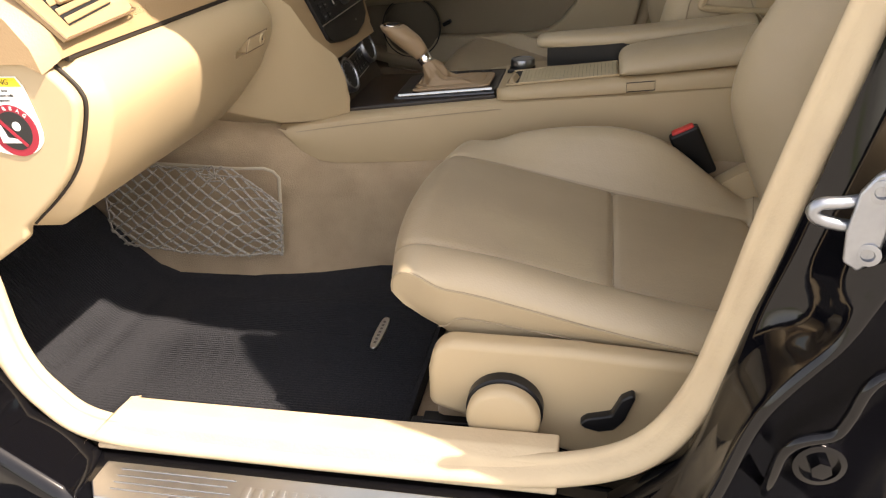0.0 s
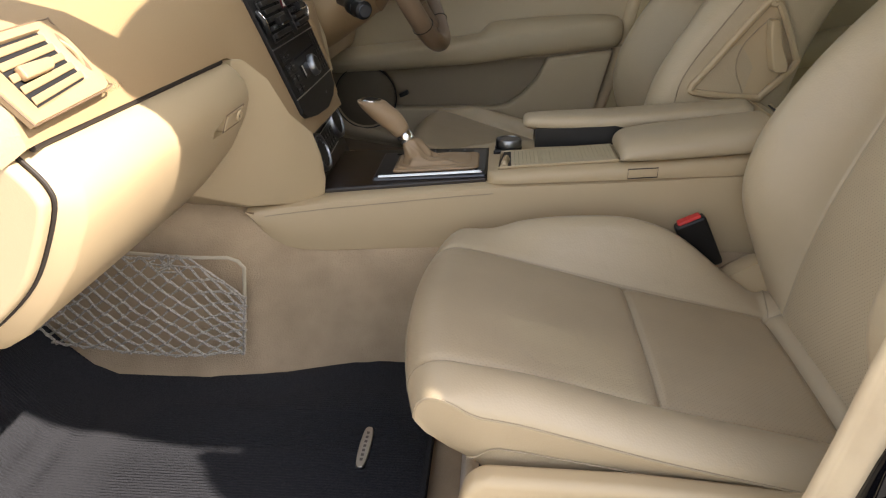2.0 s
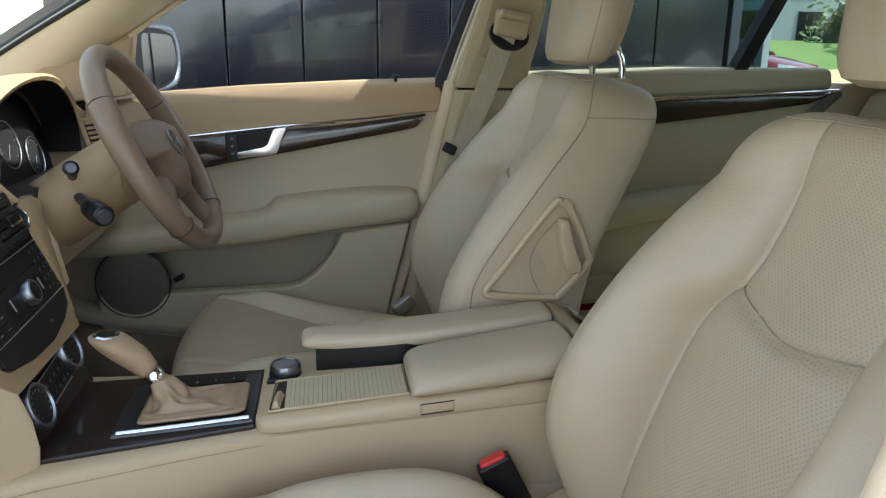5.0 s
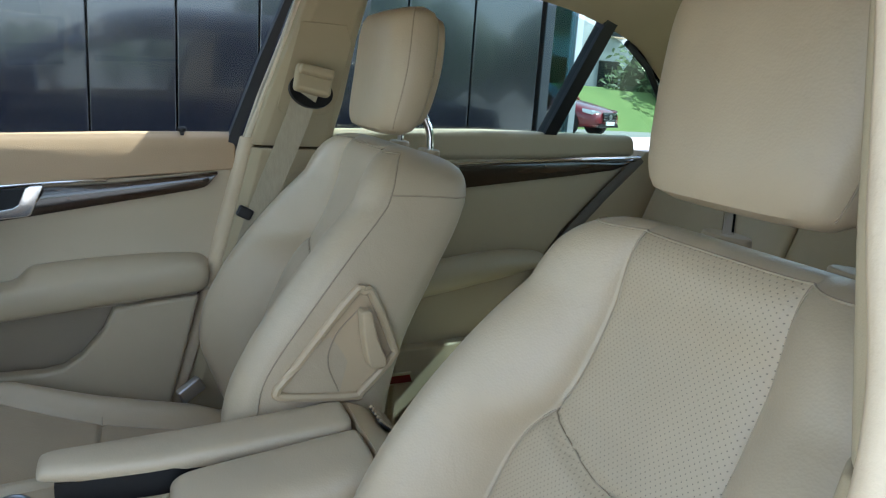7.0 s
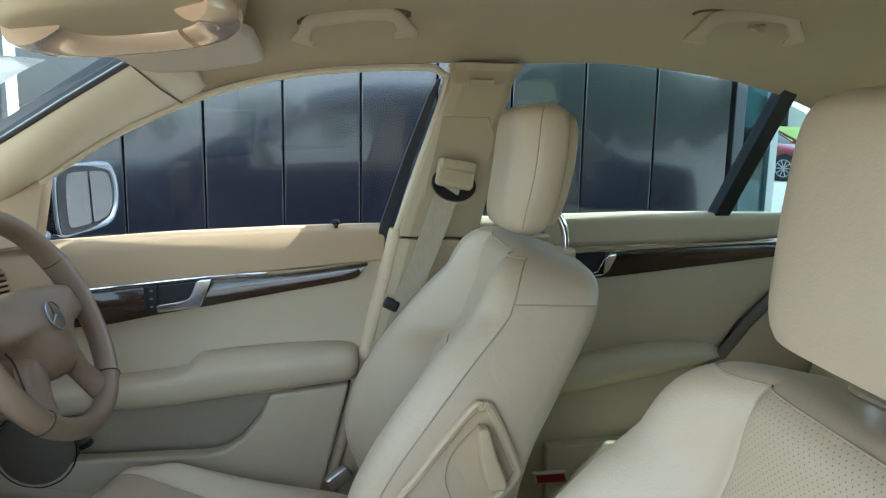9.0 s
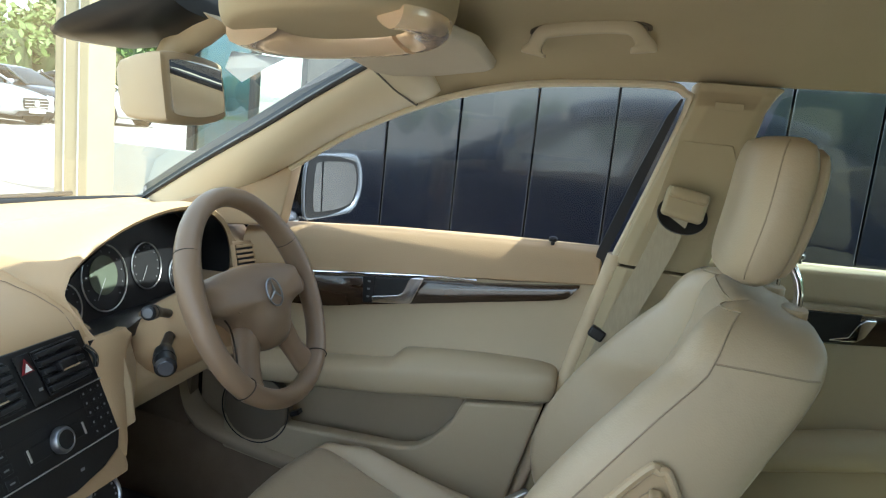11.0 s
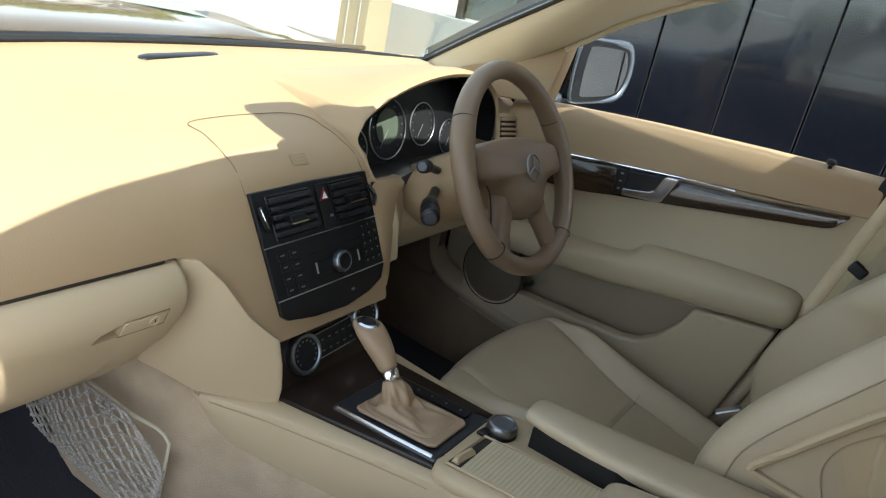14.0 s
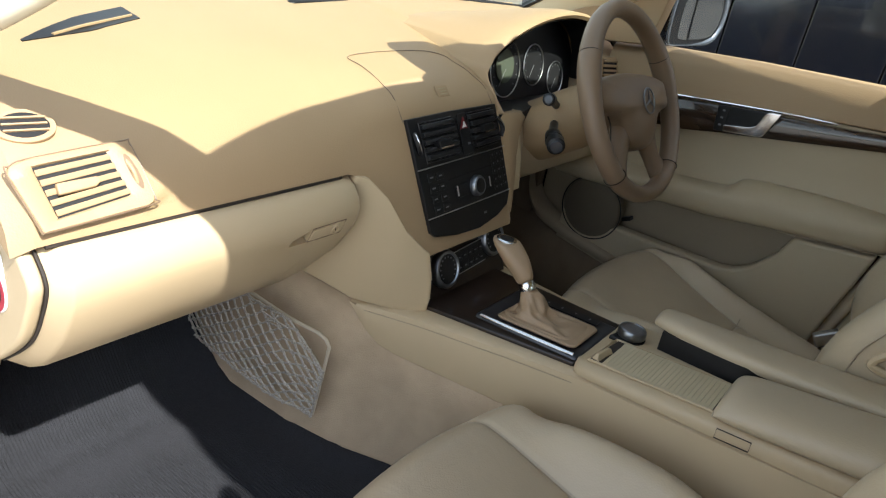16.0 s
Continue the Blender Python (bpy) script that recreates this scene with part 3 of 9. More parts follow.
# beige carpet cut below half: the driver's footwell shade put into its colour
SHADECARPET = material("carpet_beige_shaded", (0.20, 0.148, 0.096), 0.95, color2=(0.16, 0.117, 0.075), scale=18, detail=8, bump=0.7, bscale=420, bdist=0.002)
DIAL_GREY = material("print_grey", (0.17, 0.17, 0.18), 0.5)
REFLECTOR = material("red_lens", (0.16, 0.012, 0.015), 0.25)
SEALDARK = material("seal_grey", (0.13, 0.11, 0.09), 0.6, color2=(0.10, 0.085, 0.07), scale=30)
SEAL = material("seal_rubber", (0.60, 0.485, 0.32), 0.75, color2=(0.52, 0.41, 0.27), scale=18, bump=0.5, bscale=240, bdist=0.001)
QUARTERGLASS = glass("quarter_glass", (0.30, 0.39, 0.36), base=0.08)
GREENGLASS = glass("rear_glass", (0.62, 0.74, 0.70), base=0.08)
# tint made up to block the sun, not the window's known glass
DARKGLASS = glass("sun_block_glass", (0.03, 0.036, 0.036), base=0.08)
SCREEN = glass("windscreen_glass", (0.84, 0.885, 0.81), base=0.08)
build_roof()
build_pillars()
build_quarters()
build_floor()


def build_sill_trim():
    g = Geo()
    rings = []
    for x in (-0.428, -0.41, -0.2, 0.0, 0.13, 0.141):
        dx = 0.03 if x < -0.42 else 0.0
        rings.append([(x + dx, -0.662, 0.358), (x + dx * 0.6, -0.69, 0.360), (x + dx * 0.3, -0.706, 0.352), (x, -0.722, 0.324), (x, -0.716, 0.317), (x, -0.66, 0.325)])
    g.loft(rings)
    tagged(g.part("sill_trim", SEAL, bevel=0.003), "cream plastic sill trim strip, slightly scuffed", "sill trim", kind="structure")
    t = thing("tread_plate", "brushed aluminium door tread plate with grooves", "tread plate")
    g = Geo()
    g.prism([(-0.405, -0.735, 0.3115), (0.14, -0.735, 0.3115), (0.14, -0.785, 0.3025), (-0.395, -0.785, 0.3025), (-0.41, -0.765, 0.306)], (0, 0.0, 0.006))
    g.part("plate", SATIN, t, bevel=0.002)
    for x0, x1 in ((-0.38, -0.23), (-0.03, 0.13)):
        for k in range(4):
            y = -0.745 - 0.009 * k
            z = 0.3185 - 0.18 * (-0.735 - y)
            g = Geo()
            g.tube([(x0, y, z - 0.0004), (x1 - 0.008 * (k % 2), y, z - 0.0004)], 0.0008, 5)
            g.part("groove", ZINC, t)
    # raised lettering, as plain bars
    for k in range(12):
        g = Geo()
        x = -0.212 + 0.0142 * k
        g.box((x, -0.760, 0.3145), (0.0095, 0.016, 0.002), pose(0, 0, 0, 10, 0, 0))
        g.part("raised_bar", SATIN, t, "raised bright bar", bevel=0.0006, segs=1)
    s = thing("door_striker", "galvanised steel door striker on the black post", "door striker")
    g = Geo()
    base = [(0.372, 0.735), (0.385, 0.738), (0.392, 0.725), (0.388, 0.70), (0.384, 0.668), (0.372, 0.656), (0.360, 0.664), (0.358, 0.69), (0.362, 0.72)]
    g.prism([(x - 0.005, -0.785, z) for x, z in base], (-0.004, -0.010, 0))
    g.part("striker_plate", ZINC, s, bevel=0.003)
    g = Geo()
    g.tube(curve([(0.362, -0.785, 0.712), (0.345, -0.79, 0.711), (0.330, -0.793, 0.711), (0.325, -0.793, 0.705), (0.331, -0.792, 0.698), (0.35, -0.788, 0.692), (0.368, -0.783, 0.690)], 22), 0.0050, 10)
    g.part("striker_loop", ZINC, s)
    for z in (0.722, 0.672):
        g = Geo()
        g.turned([(0.009, 0), (0.009, 0.003), (0.005, 0.0035), (0.004, 0.001), (0, 0.001)], (0.368, -0.794, z), (-0.3, -0.95, 0), 18)
        g.part("screw", ZINC, s)


ZINC = material("zinc_steel", (0.36, 0.38, 0.41), 0.36, 0.95, color2=(0.28, 0.30, 0.33), scale=60)
build_sill_trim()


def build_rear_seat():
    r = thing("rear_bench", "cream leather rear bench with three places", "bench")
    g = Geo()
    for k, (y0, y1) in enumerate(((-0.64, -0.2), (-0.195, 0.195), (0.2, 0.64))):
        q = Geo()
        rings = []
        for x, z in ((0.80, 0.44), (0.805, 0.48), (0.83, 0.515), (0.9, 0.525), (1.1, 0.50), (1.25, 0.47)):
            rings.append([(x, y0, z - 0.02), (x, y0 + 0.03, z), (x, (y0 + y1) / 2, z + 0.004), (x, y1 - 0.03, z), (x, y1, z - 0.02), (x, y1, 0.26), (x, y0, 0.26)])
        q.loft(rings)
        q.part("bench_cushion", LEATHER, r, bevel=0.01)
        q = Geo()
        rings = []
        for x, z in ((1.20, 0.46), (1.22, 0.55), (1.28, 0.75), (1.35, 0.93), (1.375, 0.975), (1.40, 0.985)):
            rings.append([(x + 0.012, y0, z), (x, y0 + 0.03, z), (x - 0.002, (y0 + y1) / 2, z), (x, y1 - 0.03, z), (x + 0.012, y1, z), (x + 0.16, y1, z), (x + 0.16, y0, z)])
        q.loft(rings)
        q.part("bench_back", LEATHER, r, bevel=0.01)


build_rear_seat()


# ---- right-hand doors ----
def xz(pts, y):
    return [(x, y, z) for x, z in pts]


def build_front_door():
    d = thing("door_front", "cream and tan front car door panel with dark wood strip, closed", "car door")
    # upper tan belt
    g = Geo()
    rings = []
    for x, zt, zb in ((-0.40, 0.955, 0.85), (-0.28, 0.968, 0.865), (-0.07, 0.985, 0.893), (0.15, 0.997, 0.914), (0.355, 1.004, 0.934)):
        rings.append([(x, 0.735, zt), (x, 0.712, zt + 0.002), (x, 0.693, zt - 0.008), (x, 0.68, zt - 0.03), (x, 0.676, zb), (x, 0.74, zb)])
    g.loft(rings)
    g.part("upper_panel", TAN, d, "tan belt panel", bevel=0.004)
    # wood strip
    g = Geo()
    rings = []
    for x, zt, zb in curve([(-0.42, 0.85, 0.792), (-0.215, 0.870, 0.802), (-0.108, 0.883, 0.821), (0.012, 0.894, 0.842), (0.125, 0.904, 0.863), (0.23, 0.917, 0.882), (0.280, 0.9235, 0.892), (0.300, 0.926, 0.899), (0.312, 0.928, 0.912), (0.320, 0.929, 0.924)], 46):
        rings.append([(x, 0.69, zt), (x, 0.673, zt - 0.001), (x, 0.670, zt - 0.005), (x, 0.670, lerp(zb, zt, 0.3)), (x, 0.674, zb + 0.002), (x, 0.69, zb)])
    g.loft(rings)
    g.part("wood_strip", WOOD, d, "dark glossy burr wood strip")
    g = Geo()
    g.tube(curve([(-0.42, 0.672, 0.853), (-0.24, 0.672, 0.875), (0.0, 0.672, 0.901), (0.12, 0.671, 0.910)], 16), 0.003)
    g.part("strip_trim", CHROME, d, "bright chrome line")
    # middle panel
    g = Geo()
    rings = []
    for x, zt, zb in ((-0.45, 0.86, 0.62), (-0.24, 0.87, 0.64), (0.0, 0.90, 0.66), (0.2, 0.916, 0.67), (0.33, 0.932, 0.70), (0.358, 0.94, 0.90)):
        rings.append([(x, 0.685, zt), (x, 0.69, zt - 0.10), (x, 0.685, zt - 0.17), (x, 0.655, zb), (x, 0.74, zb), (x, 0.74, zt)])
    g.loft(rings)
    g.part("middle_panel", DOORCREAM, d, "cream leather-look middle panel")
    # armrest
    g = Geo()
    rings = []
    for x, zt, zc, zb in ((-0.50, 0.672, 0.655, 0.615), (-0.20, 0.700, 0.686, 0.638), (-0.066, 0.715, 0.707, 0.650), (-0.044, 0.718, 0.711, 0.652), (-0.034, 0.726, 0.713, 0.654), (-0.020, 0.743, 0.716, 0.656), (-0.010, 0.748, 0.719, 0.657), (0.034, 0.753, 0.727, 0.664), (0.15, 0.764, 0.742, 0.679), (0.255, 0.766, 0.755, 0.691), (0.284, 0.763, 0.755, 0.695), (0.297, 0.757, 0.750, 0.700), (0.303, 0.747, 0.741, 0.708)):
        e = 0.012 * ss(0.28, 0.305, x)
        rings.append([(x, 0.71, zt + 0.001), (x, 0.672, zt), (x, 0.648 + e, lerp(zc, zt, 0.55)), (x, 0.632 + e, zc), (x, 0.625 + e, zc - 0.008), (x, 0.623 + e, lerp(zc, zb, 0.5)), (x, 0.626 + e, zb + 0.010), (x, 0.634 + e, zb + 0.001), (x, 0.645 + e, zb - 0.002), (x, 0.71, zb - 0.004)])
    g.loft(rings)
    g.part("armrest", DOORCREAM, d, "padded cream armrest", sub=2)
    # lower panel with the map pocket
    g = Geo()
    g.prism(xz([(-0.5, 0.30), (0.18, 0.30), (0.232, 0.483), (0.285, 0.69), (-0.5, 0.66)], 0.712), (0, 0.03, 0))
    g.part("lower_panel", DOORSHADE, d, "beige lower panel, darkened for the shade under the armrest")
    g = Geo()
    o = [(0.126, 0.668), (0.105, 0.62), (0.067, 0.575), (0.035, 0.553), (-0.001, 0.545), (-0.242, 0.541), (-0.4, 0.545), (-0.4, 0.30), (0.18, 0.30), (0.235, 0.49), (0.283, 0.688)]
    g.prism(xz(o, 0.635), (0, 0.04, 0))
    g.part("map_pocket", DOORCREAM, d, "beige moulded map pocket", bevel=0.008)
    # speaker
    g = Geo()
    g.turned([(0.0, -0.004), (0.04, -0.003), (0.07, 0.0), (0.076, 0.004), (0.076, 0.03)], (-0.325, 0.634, 0.566), (0, 1, 0), 48)
    sp = g.part("speaker", GRILLE, d, "round beige-brown speaker grille, darkened for shade", sharp=60)
    g = Geo()
    g.tube([(-0.325 + 0.078 * math.cos(a), 0.635, 0.566 + 0.078 * math.sin(a)) for a in (2 * math.pi * k / 48 for k in range(48))], 0.0016, 6, closed=True)
    g.part("speaker_ring", BLACK, sp, "thin dark ring")
    g = Geo()
    g.box((-0.226, 0.628, 0.578), (0.022, 0.02, 0.010), pose(0, 0, 0, 0, -25, 0))
    g.part("pocket_clip", BLACK, d, "small black clip", bevel=0.002)
    # inner handle and switches
    g = Geo()
    g.prism(xz([(-0.116, 0.884), (-0.090, 0.887), (-0.088, 0.832), (-0.112, 0.829)], 0.663), (0, 0.012, 0))
    sw = g.part("switch_strip", BLACK, d, "black memory switch strip", bevel=0.002)
    for z in (0.842, 0.858, 0.874):
        g = Geo()
        g.prism(xz([(-0.104, z), (-0.098, z), (-0.098, z + 0.004), (-0.104, z + 0.004)], 0.6626), (0, -0.0004, 0))
        g.part("print_bar", DIAL_GREY, sw)
    g = Geo()
    g.prism(xz([(-0.090, 0.886), (-0.006, 0.896), (-0.018, 0.850), (-0.090, 0.840)], 0.664), (0, 0.012, 0))
    g.part("handle_recess", GAP, d, "black handle recess", bevel=0.003)
    g = Geo()
    pull = [(-0.092, 0.847), (-0.060, 0.853), (-0.036, 0.858), (-0.027, 0.864), (-0.015, 0.893), (-0.008, 0.8985), (0.016, 0.901), (0.012, 0.890), (-0.007, 0.846), (-0.014, 0.842), (-0.090, 0.833)]
    g.loft([[(x, 0.6525 + 0.10 * (0.90 - z) + c_, z) for x, z in pull] for c_ in (0.0, 0.010)])
    g.part("door_handle", CHROME, d, "polished chrome door pull", bevel=0.002)
    g = Geo()
    g.turned([(0.004, 0), (0.004, 0.012), (0.008, 0.014), (0.0085, 0.02), (0.006, 0.023)], (0.256, 0.703, 0.99), (0, 0, 1), 14)
    g.part("lock_pin", BLACK, d, "black lock pin")
    # window frame seals and pane
    fr = []
    for x, z in ((-0.30, 0.97), (-0.27, 1.10), (-0.155, 1.175), (-0.025, 1.24), (0.096, 1.281), (0.226, 1.306), (0.36, 1.316), (0.43, 1.31), (0.447, 1.285), (0.407, 1.15), (0.362, 1.005)):
        fr.append((x, side_y(z) + 0.012, z))
    g = Geo()
    g.add(fr, [tuple(range(len(fr)))])
    g.part("pane", GLASS, d, "clear side window glass", flat=True)
    g = Geo()
    g.loft([[(x - w, side_y(z) + 0.03, z), (x - w, side_y(z) - 0.005, z), (x, side_y(z) - 0.01, z), (x, side_y(z) + 0.03, z)] for x, z, w in ((0.345, 0.90, 0.016), (0.365, 1.0, 0.021), (0.41, 1.15, 0.019), (0.443, 1.26, 0.013), (0.451, 1.29, 0.004))])
    g.part("window_frame", RUBBER, d, "black rear window frame")
    g = Geo()
    g.prism(xz([(-0.60, 0.93), (-0.305, 0.966), (-0.280, 1.102), (-0.29, 1.10), (-0.40, 1.045), (-0.60, 0.965)], 0.655), (0, 0.045, 0))
    g.part("corner_trim", TAN, d, "tan mirror corner trim", bevel=0.004)


def build_rear_door():
    d = thing("door_rear", "cream rear car door panel with dark wood strip, closed", "car door")
    g = Geo()
    g.prism(xz([(0.53, 0.955), (0.9, 0.965), (1.31, 0.985), (1.30, 1.035), (0.9, 1.034), (0.54, 1.021)], 0.665), (0, 0.06, 0))
    g.part("upper_panel", DOORCREAM, d, "cream belt panel", bevel=0.015, segs=3)
    g = Geo()
    g.loft([[(x, 0.67, zt), (x, 0.652, zt - 0.004), (x, 0.648, (zt + zb) / 2), (x, 0.654, zb + 0.003), (x, 0.67, zb)] for x, zt, zb in ((0.6, 0.942, 0.875), (0.87, 0.96, 0.905), (1.1, 0.972, 0.932), (1.24, 0.979, 0.95), (1.31, 0.982, 0.976))])
    g.part("wood_strip", WOOD, d, "dark glossy burr wood strip")
    g = Geo()
    g.tube([(0.6, 0.651, 0.945), (0.87, 0.65, 0.962), (1.1, 0.65, 0.975), (1.31, 0.65, 0.985)], 0.003)
    g.part("strip_trim", CHROME, d, "bright chrome line")
    g = Geo()
    g.prism(xz([(0.52, 0.30), (0.98, 0.30), (1.0, 0.62), (1.12, 0.80), (1.30, 0.975), (0.9, 0.97), (0.53, 0.955)], 0.668), (0, 0.05, 0))
    g.part("middle_panel", DOORCREAM, d, "cream door panel", bevel=0.006)
    g = Geo()
    g.loft([[(x, 0.69, zt), (x, y + 0.03, zt), (x, y, zt - 0.025), (x, y + 0.01, zb + 0.01), (x, 0.69, zb - 0.01)] for x, zt, zb, y in ((0.55, 0.71, 0.60, 0.62), (0.72, 0.712, 0.64, 0.615), (0.79, 0.745, 0.655, 0.612), (0.97, 0.765, 0.69, 0.615), (1.06, 0.757, 0.712, 0.63), (1.085, 0.745, 0.725, 0.65))])
    g.part("armrest", DOORCREAM, d, "padded cream armrest", sub=2)
    fr = [(x, side_y(z) + 0.005, z) for x, z in ((0.55, 1.02), (0.585, 1.22), (0.60, 1.30), (0.63, 1.32), (0.79, 1.325), (1.01, 1.30), (1.12, 1.268), (1.062, 1.02))]
    quarter = [(x, side_y(z) + 0.005, z) for x, z in ((1.064, 1.02), (1.122, 1.268), (1.18, 1.247), (1.33, 1.15), (1.38, 1.035))]
    for rows, mt, lb in ((fr, GREENGLASS, "greenish side window glass"), (quarter, QUARTERGLASS, "dark green quarter glass")):
        g = Geo()
        g.add(rows, [tuple(range(len(rows)))])
        g.part("pane", mt, d, lb, flat=True)
    g = Geo()
    g.loft([[(x - 0.016, side_y(z) - 0.01, z), (x + 0.016, side_y(z) - 0.01, z), (x + 0.016, side_y(z) + 0.03, z), (x - 0.016, side_y(z) + 0.03, z)] for x, z in ((1.062, 1.02), (1.127, 1.265), (1.134, 1.29))])
    g.part("window_bar", RUBBER, d, "black window divider")
    g = Geo()
    g.tube([(x, side_y(z) - 0.004, z) for x, z in ((1.19, 1.245), (1.27, 1.195), (1.335, 1.13), (1.385, 1.04))], 0.008, 8)
    g.part("window_frame", RUBBER, d, "black quarter window frame")
    g = Geo()
    g.prism(xz([(0.70, 0.536), (0.84, 0.545), (0.99, 0.56), (0.98, 0.30), (0.70, 0.30)], 0.640), (0, 0.04, 0))
    g.part("door_pocket", DOORCREAM, d, "cream moulded door pocket", bevel=0.006)
    g = Geo()
    g.prism(xz([(0.672, 0.455), (0.750, 0.458), (0.742, 0.485), (0.668, 0.482)], 0.632), (0, 0.012, 0))
    lp = g.part("lamp_frame", DOORCREAM, d, bevel=0.003)
    g = Geo()
    g.prism(xz([(0.680, 0.461), (0.742, 0.463), (0.736, 0.480), (0.676, 0.478)], 0.630), (0, 0.004, 0))
    g.part("door_lamp", REFLECTOR, lp, "dark red door lamp")
    g = Geo()
    g.prism(xz([(0.72, 0.951), (0.805, 0.957), (0.795, 0.905), (0.72, 0.897)], 0.644), (0, 0.008, 0))
    g.part("handle_recess", GAP, d, "black handle recess")
    g = Geo()
    g.loft([[(x, 0.648, z0), (x, y0, z0 + 0.003), (x, y0, z1 - 0.003), (x, 0.648, z1)] for x, z0, z1, y0 in ((0.760, 0.903, 0.911, 0.640), (0.788, 0.906, 0.920, 0.636), (0.800, 0.908, 0.945, 0.634), (0.812, 0.916, 0.953, 0.635), (0.828, 0.944, 0.954, 0.641))])
    g.part("door_handle", CHROME, d, "polished chrome door pull", bevel=0.002)
    g = Geo()
    g.turned([(0.004, 0), (0.004, 0.012), (0.008, 0.014), (0.0085, 0.02), (0.006, 0.023)], (0.70, 0.690, 1.022), (0, 0, 1), 14)
    g.part("lock_pin", BLACK, d, "black lock pin")
    # fixed trim behind the door, and its seal
    g = Geo()
    g.prism(xz([(1.0, 0.30), (1.7, 0.30), (1.7, 1.0), (1.33, 1.0), (1.145, 0.80), (1.02, 0.62)], 0.655), (0, 0.06, 0))
    tagged(g.part("trim_rear_side", DOORCREAM, bevel=0.004), "cream side trim behind the rear door", "side trim", kind="structure")
    g = Geo()
    g.loft([[(x - 0.006, 0.653, z + 0.006), (x, 0.647, z), (x + 0.008, 0.646, z - 0.008), (x + 0.013, 0.653, z - 0.012), (x + 0.01, 0.68, z - 0.01)] for x, z in ((0.99, 0.62), (1.131, 0.805), (1.215, 0.895), (1.31, 0.985))])
    tagged(g.part("seal_rear_door", SEALDARK, sharp=60), "grey-brown rubber seal of the rear door", "door seal", kind="structure")


build_front_door()
build_rear_door()




# ---- seats ----
SEAT_X = {
    # height: centre panel, bolster crest, side edge, rear face, half width
    "panel": [(0.40, 0.325), (0.57, 0.352), (0.70, 0.395), (0.80, 0.440), (0.86, 0.474), (0.915, 0.497), (1.0, 0.522), (1.05, 0.534)],
    "crest": [(0.40, 0.36), (0.456, 0.340), (0.54, 0.303), (0.62, 0.276), (0.69, 0.284), (0.753, 0.312), (0.80, 0.341), (0.847, 0.375), (0.904, 0.421), (0.956, 0.468), (1.0, 0.501), (1.05, 0.525)],
    "edge": [(0.40, 0.40), (0.456, 0.385), (0.54, 0.350), (0.62, 0.322), (0.69, 0.322), (0.73, 0.337), (0.80, 0.383), (0.89, 0.450), (0.964, 0.510), (1.01, 0.527), (1.05, 0.536)],
    "rear": [(0.40, 0.50), (0.637, 0.512), (0.755, 0.537), (0.857, 0.583), (0.92, 0.616), (0.965, 0.634), (1.05, 0.646)],
    "half": [(0.40, 0.236), (0.56, 0.243), (0.80, 0.243), (0.87, 0.236), (0.92, 0.226), (0.965, 0.213), (1.05, 0.20)],
    "welt": [(0.40, 0.136), (0.77, 0.136), (0.79, 0.134), (0.81, 0.128), (0.83, 0.117), (0.845, 0.110), (0.87, 0.105), (1.05, 0.094)],
}


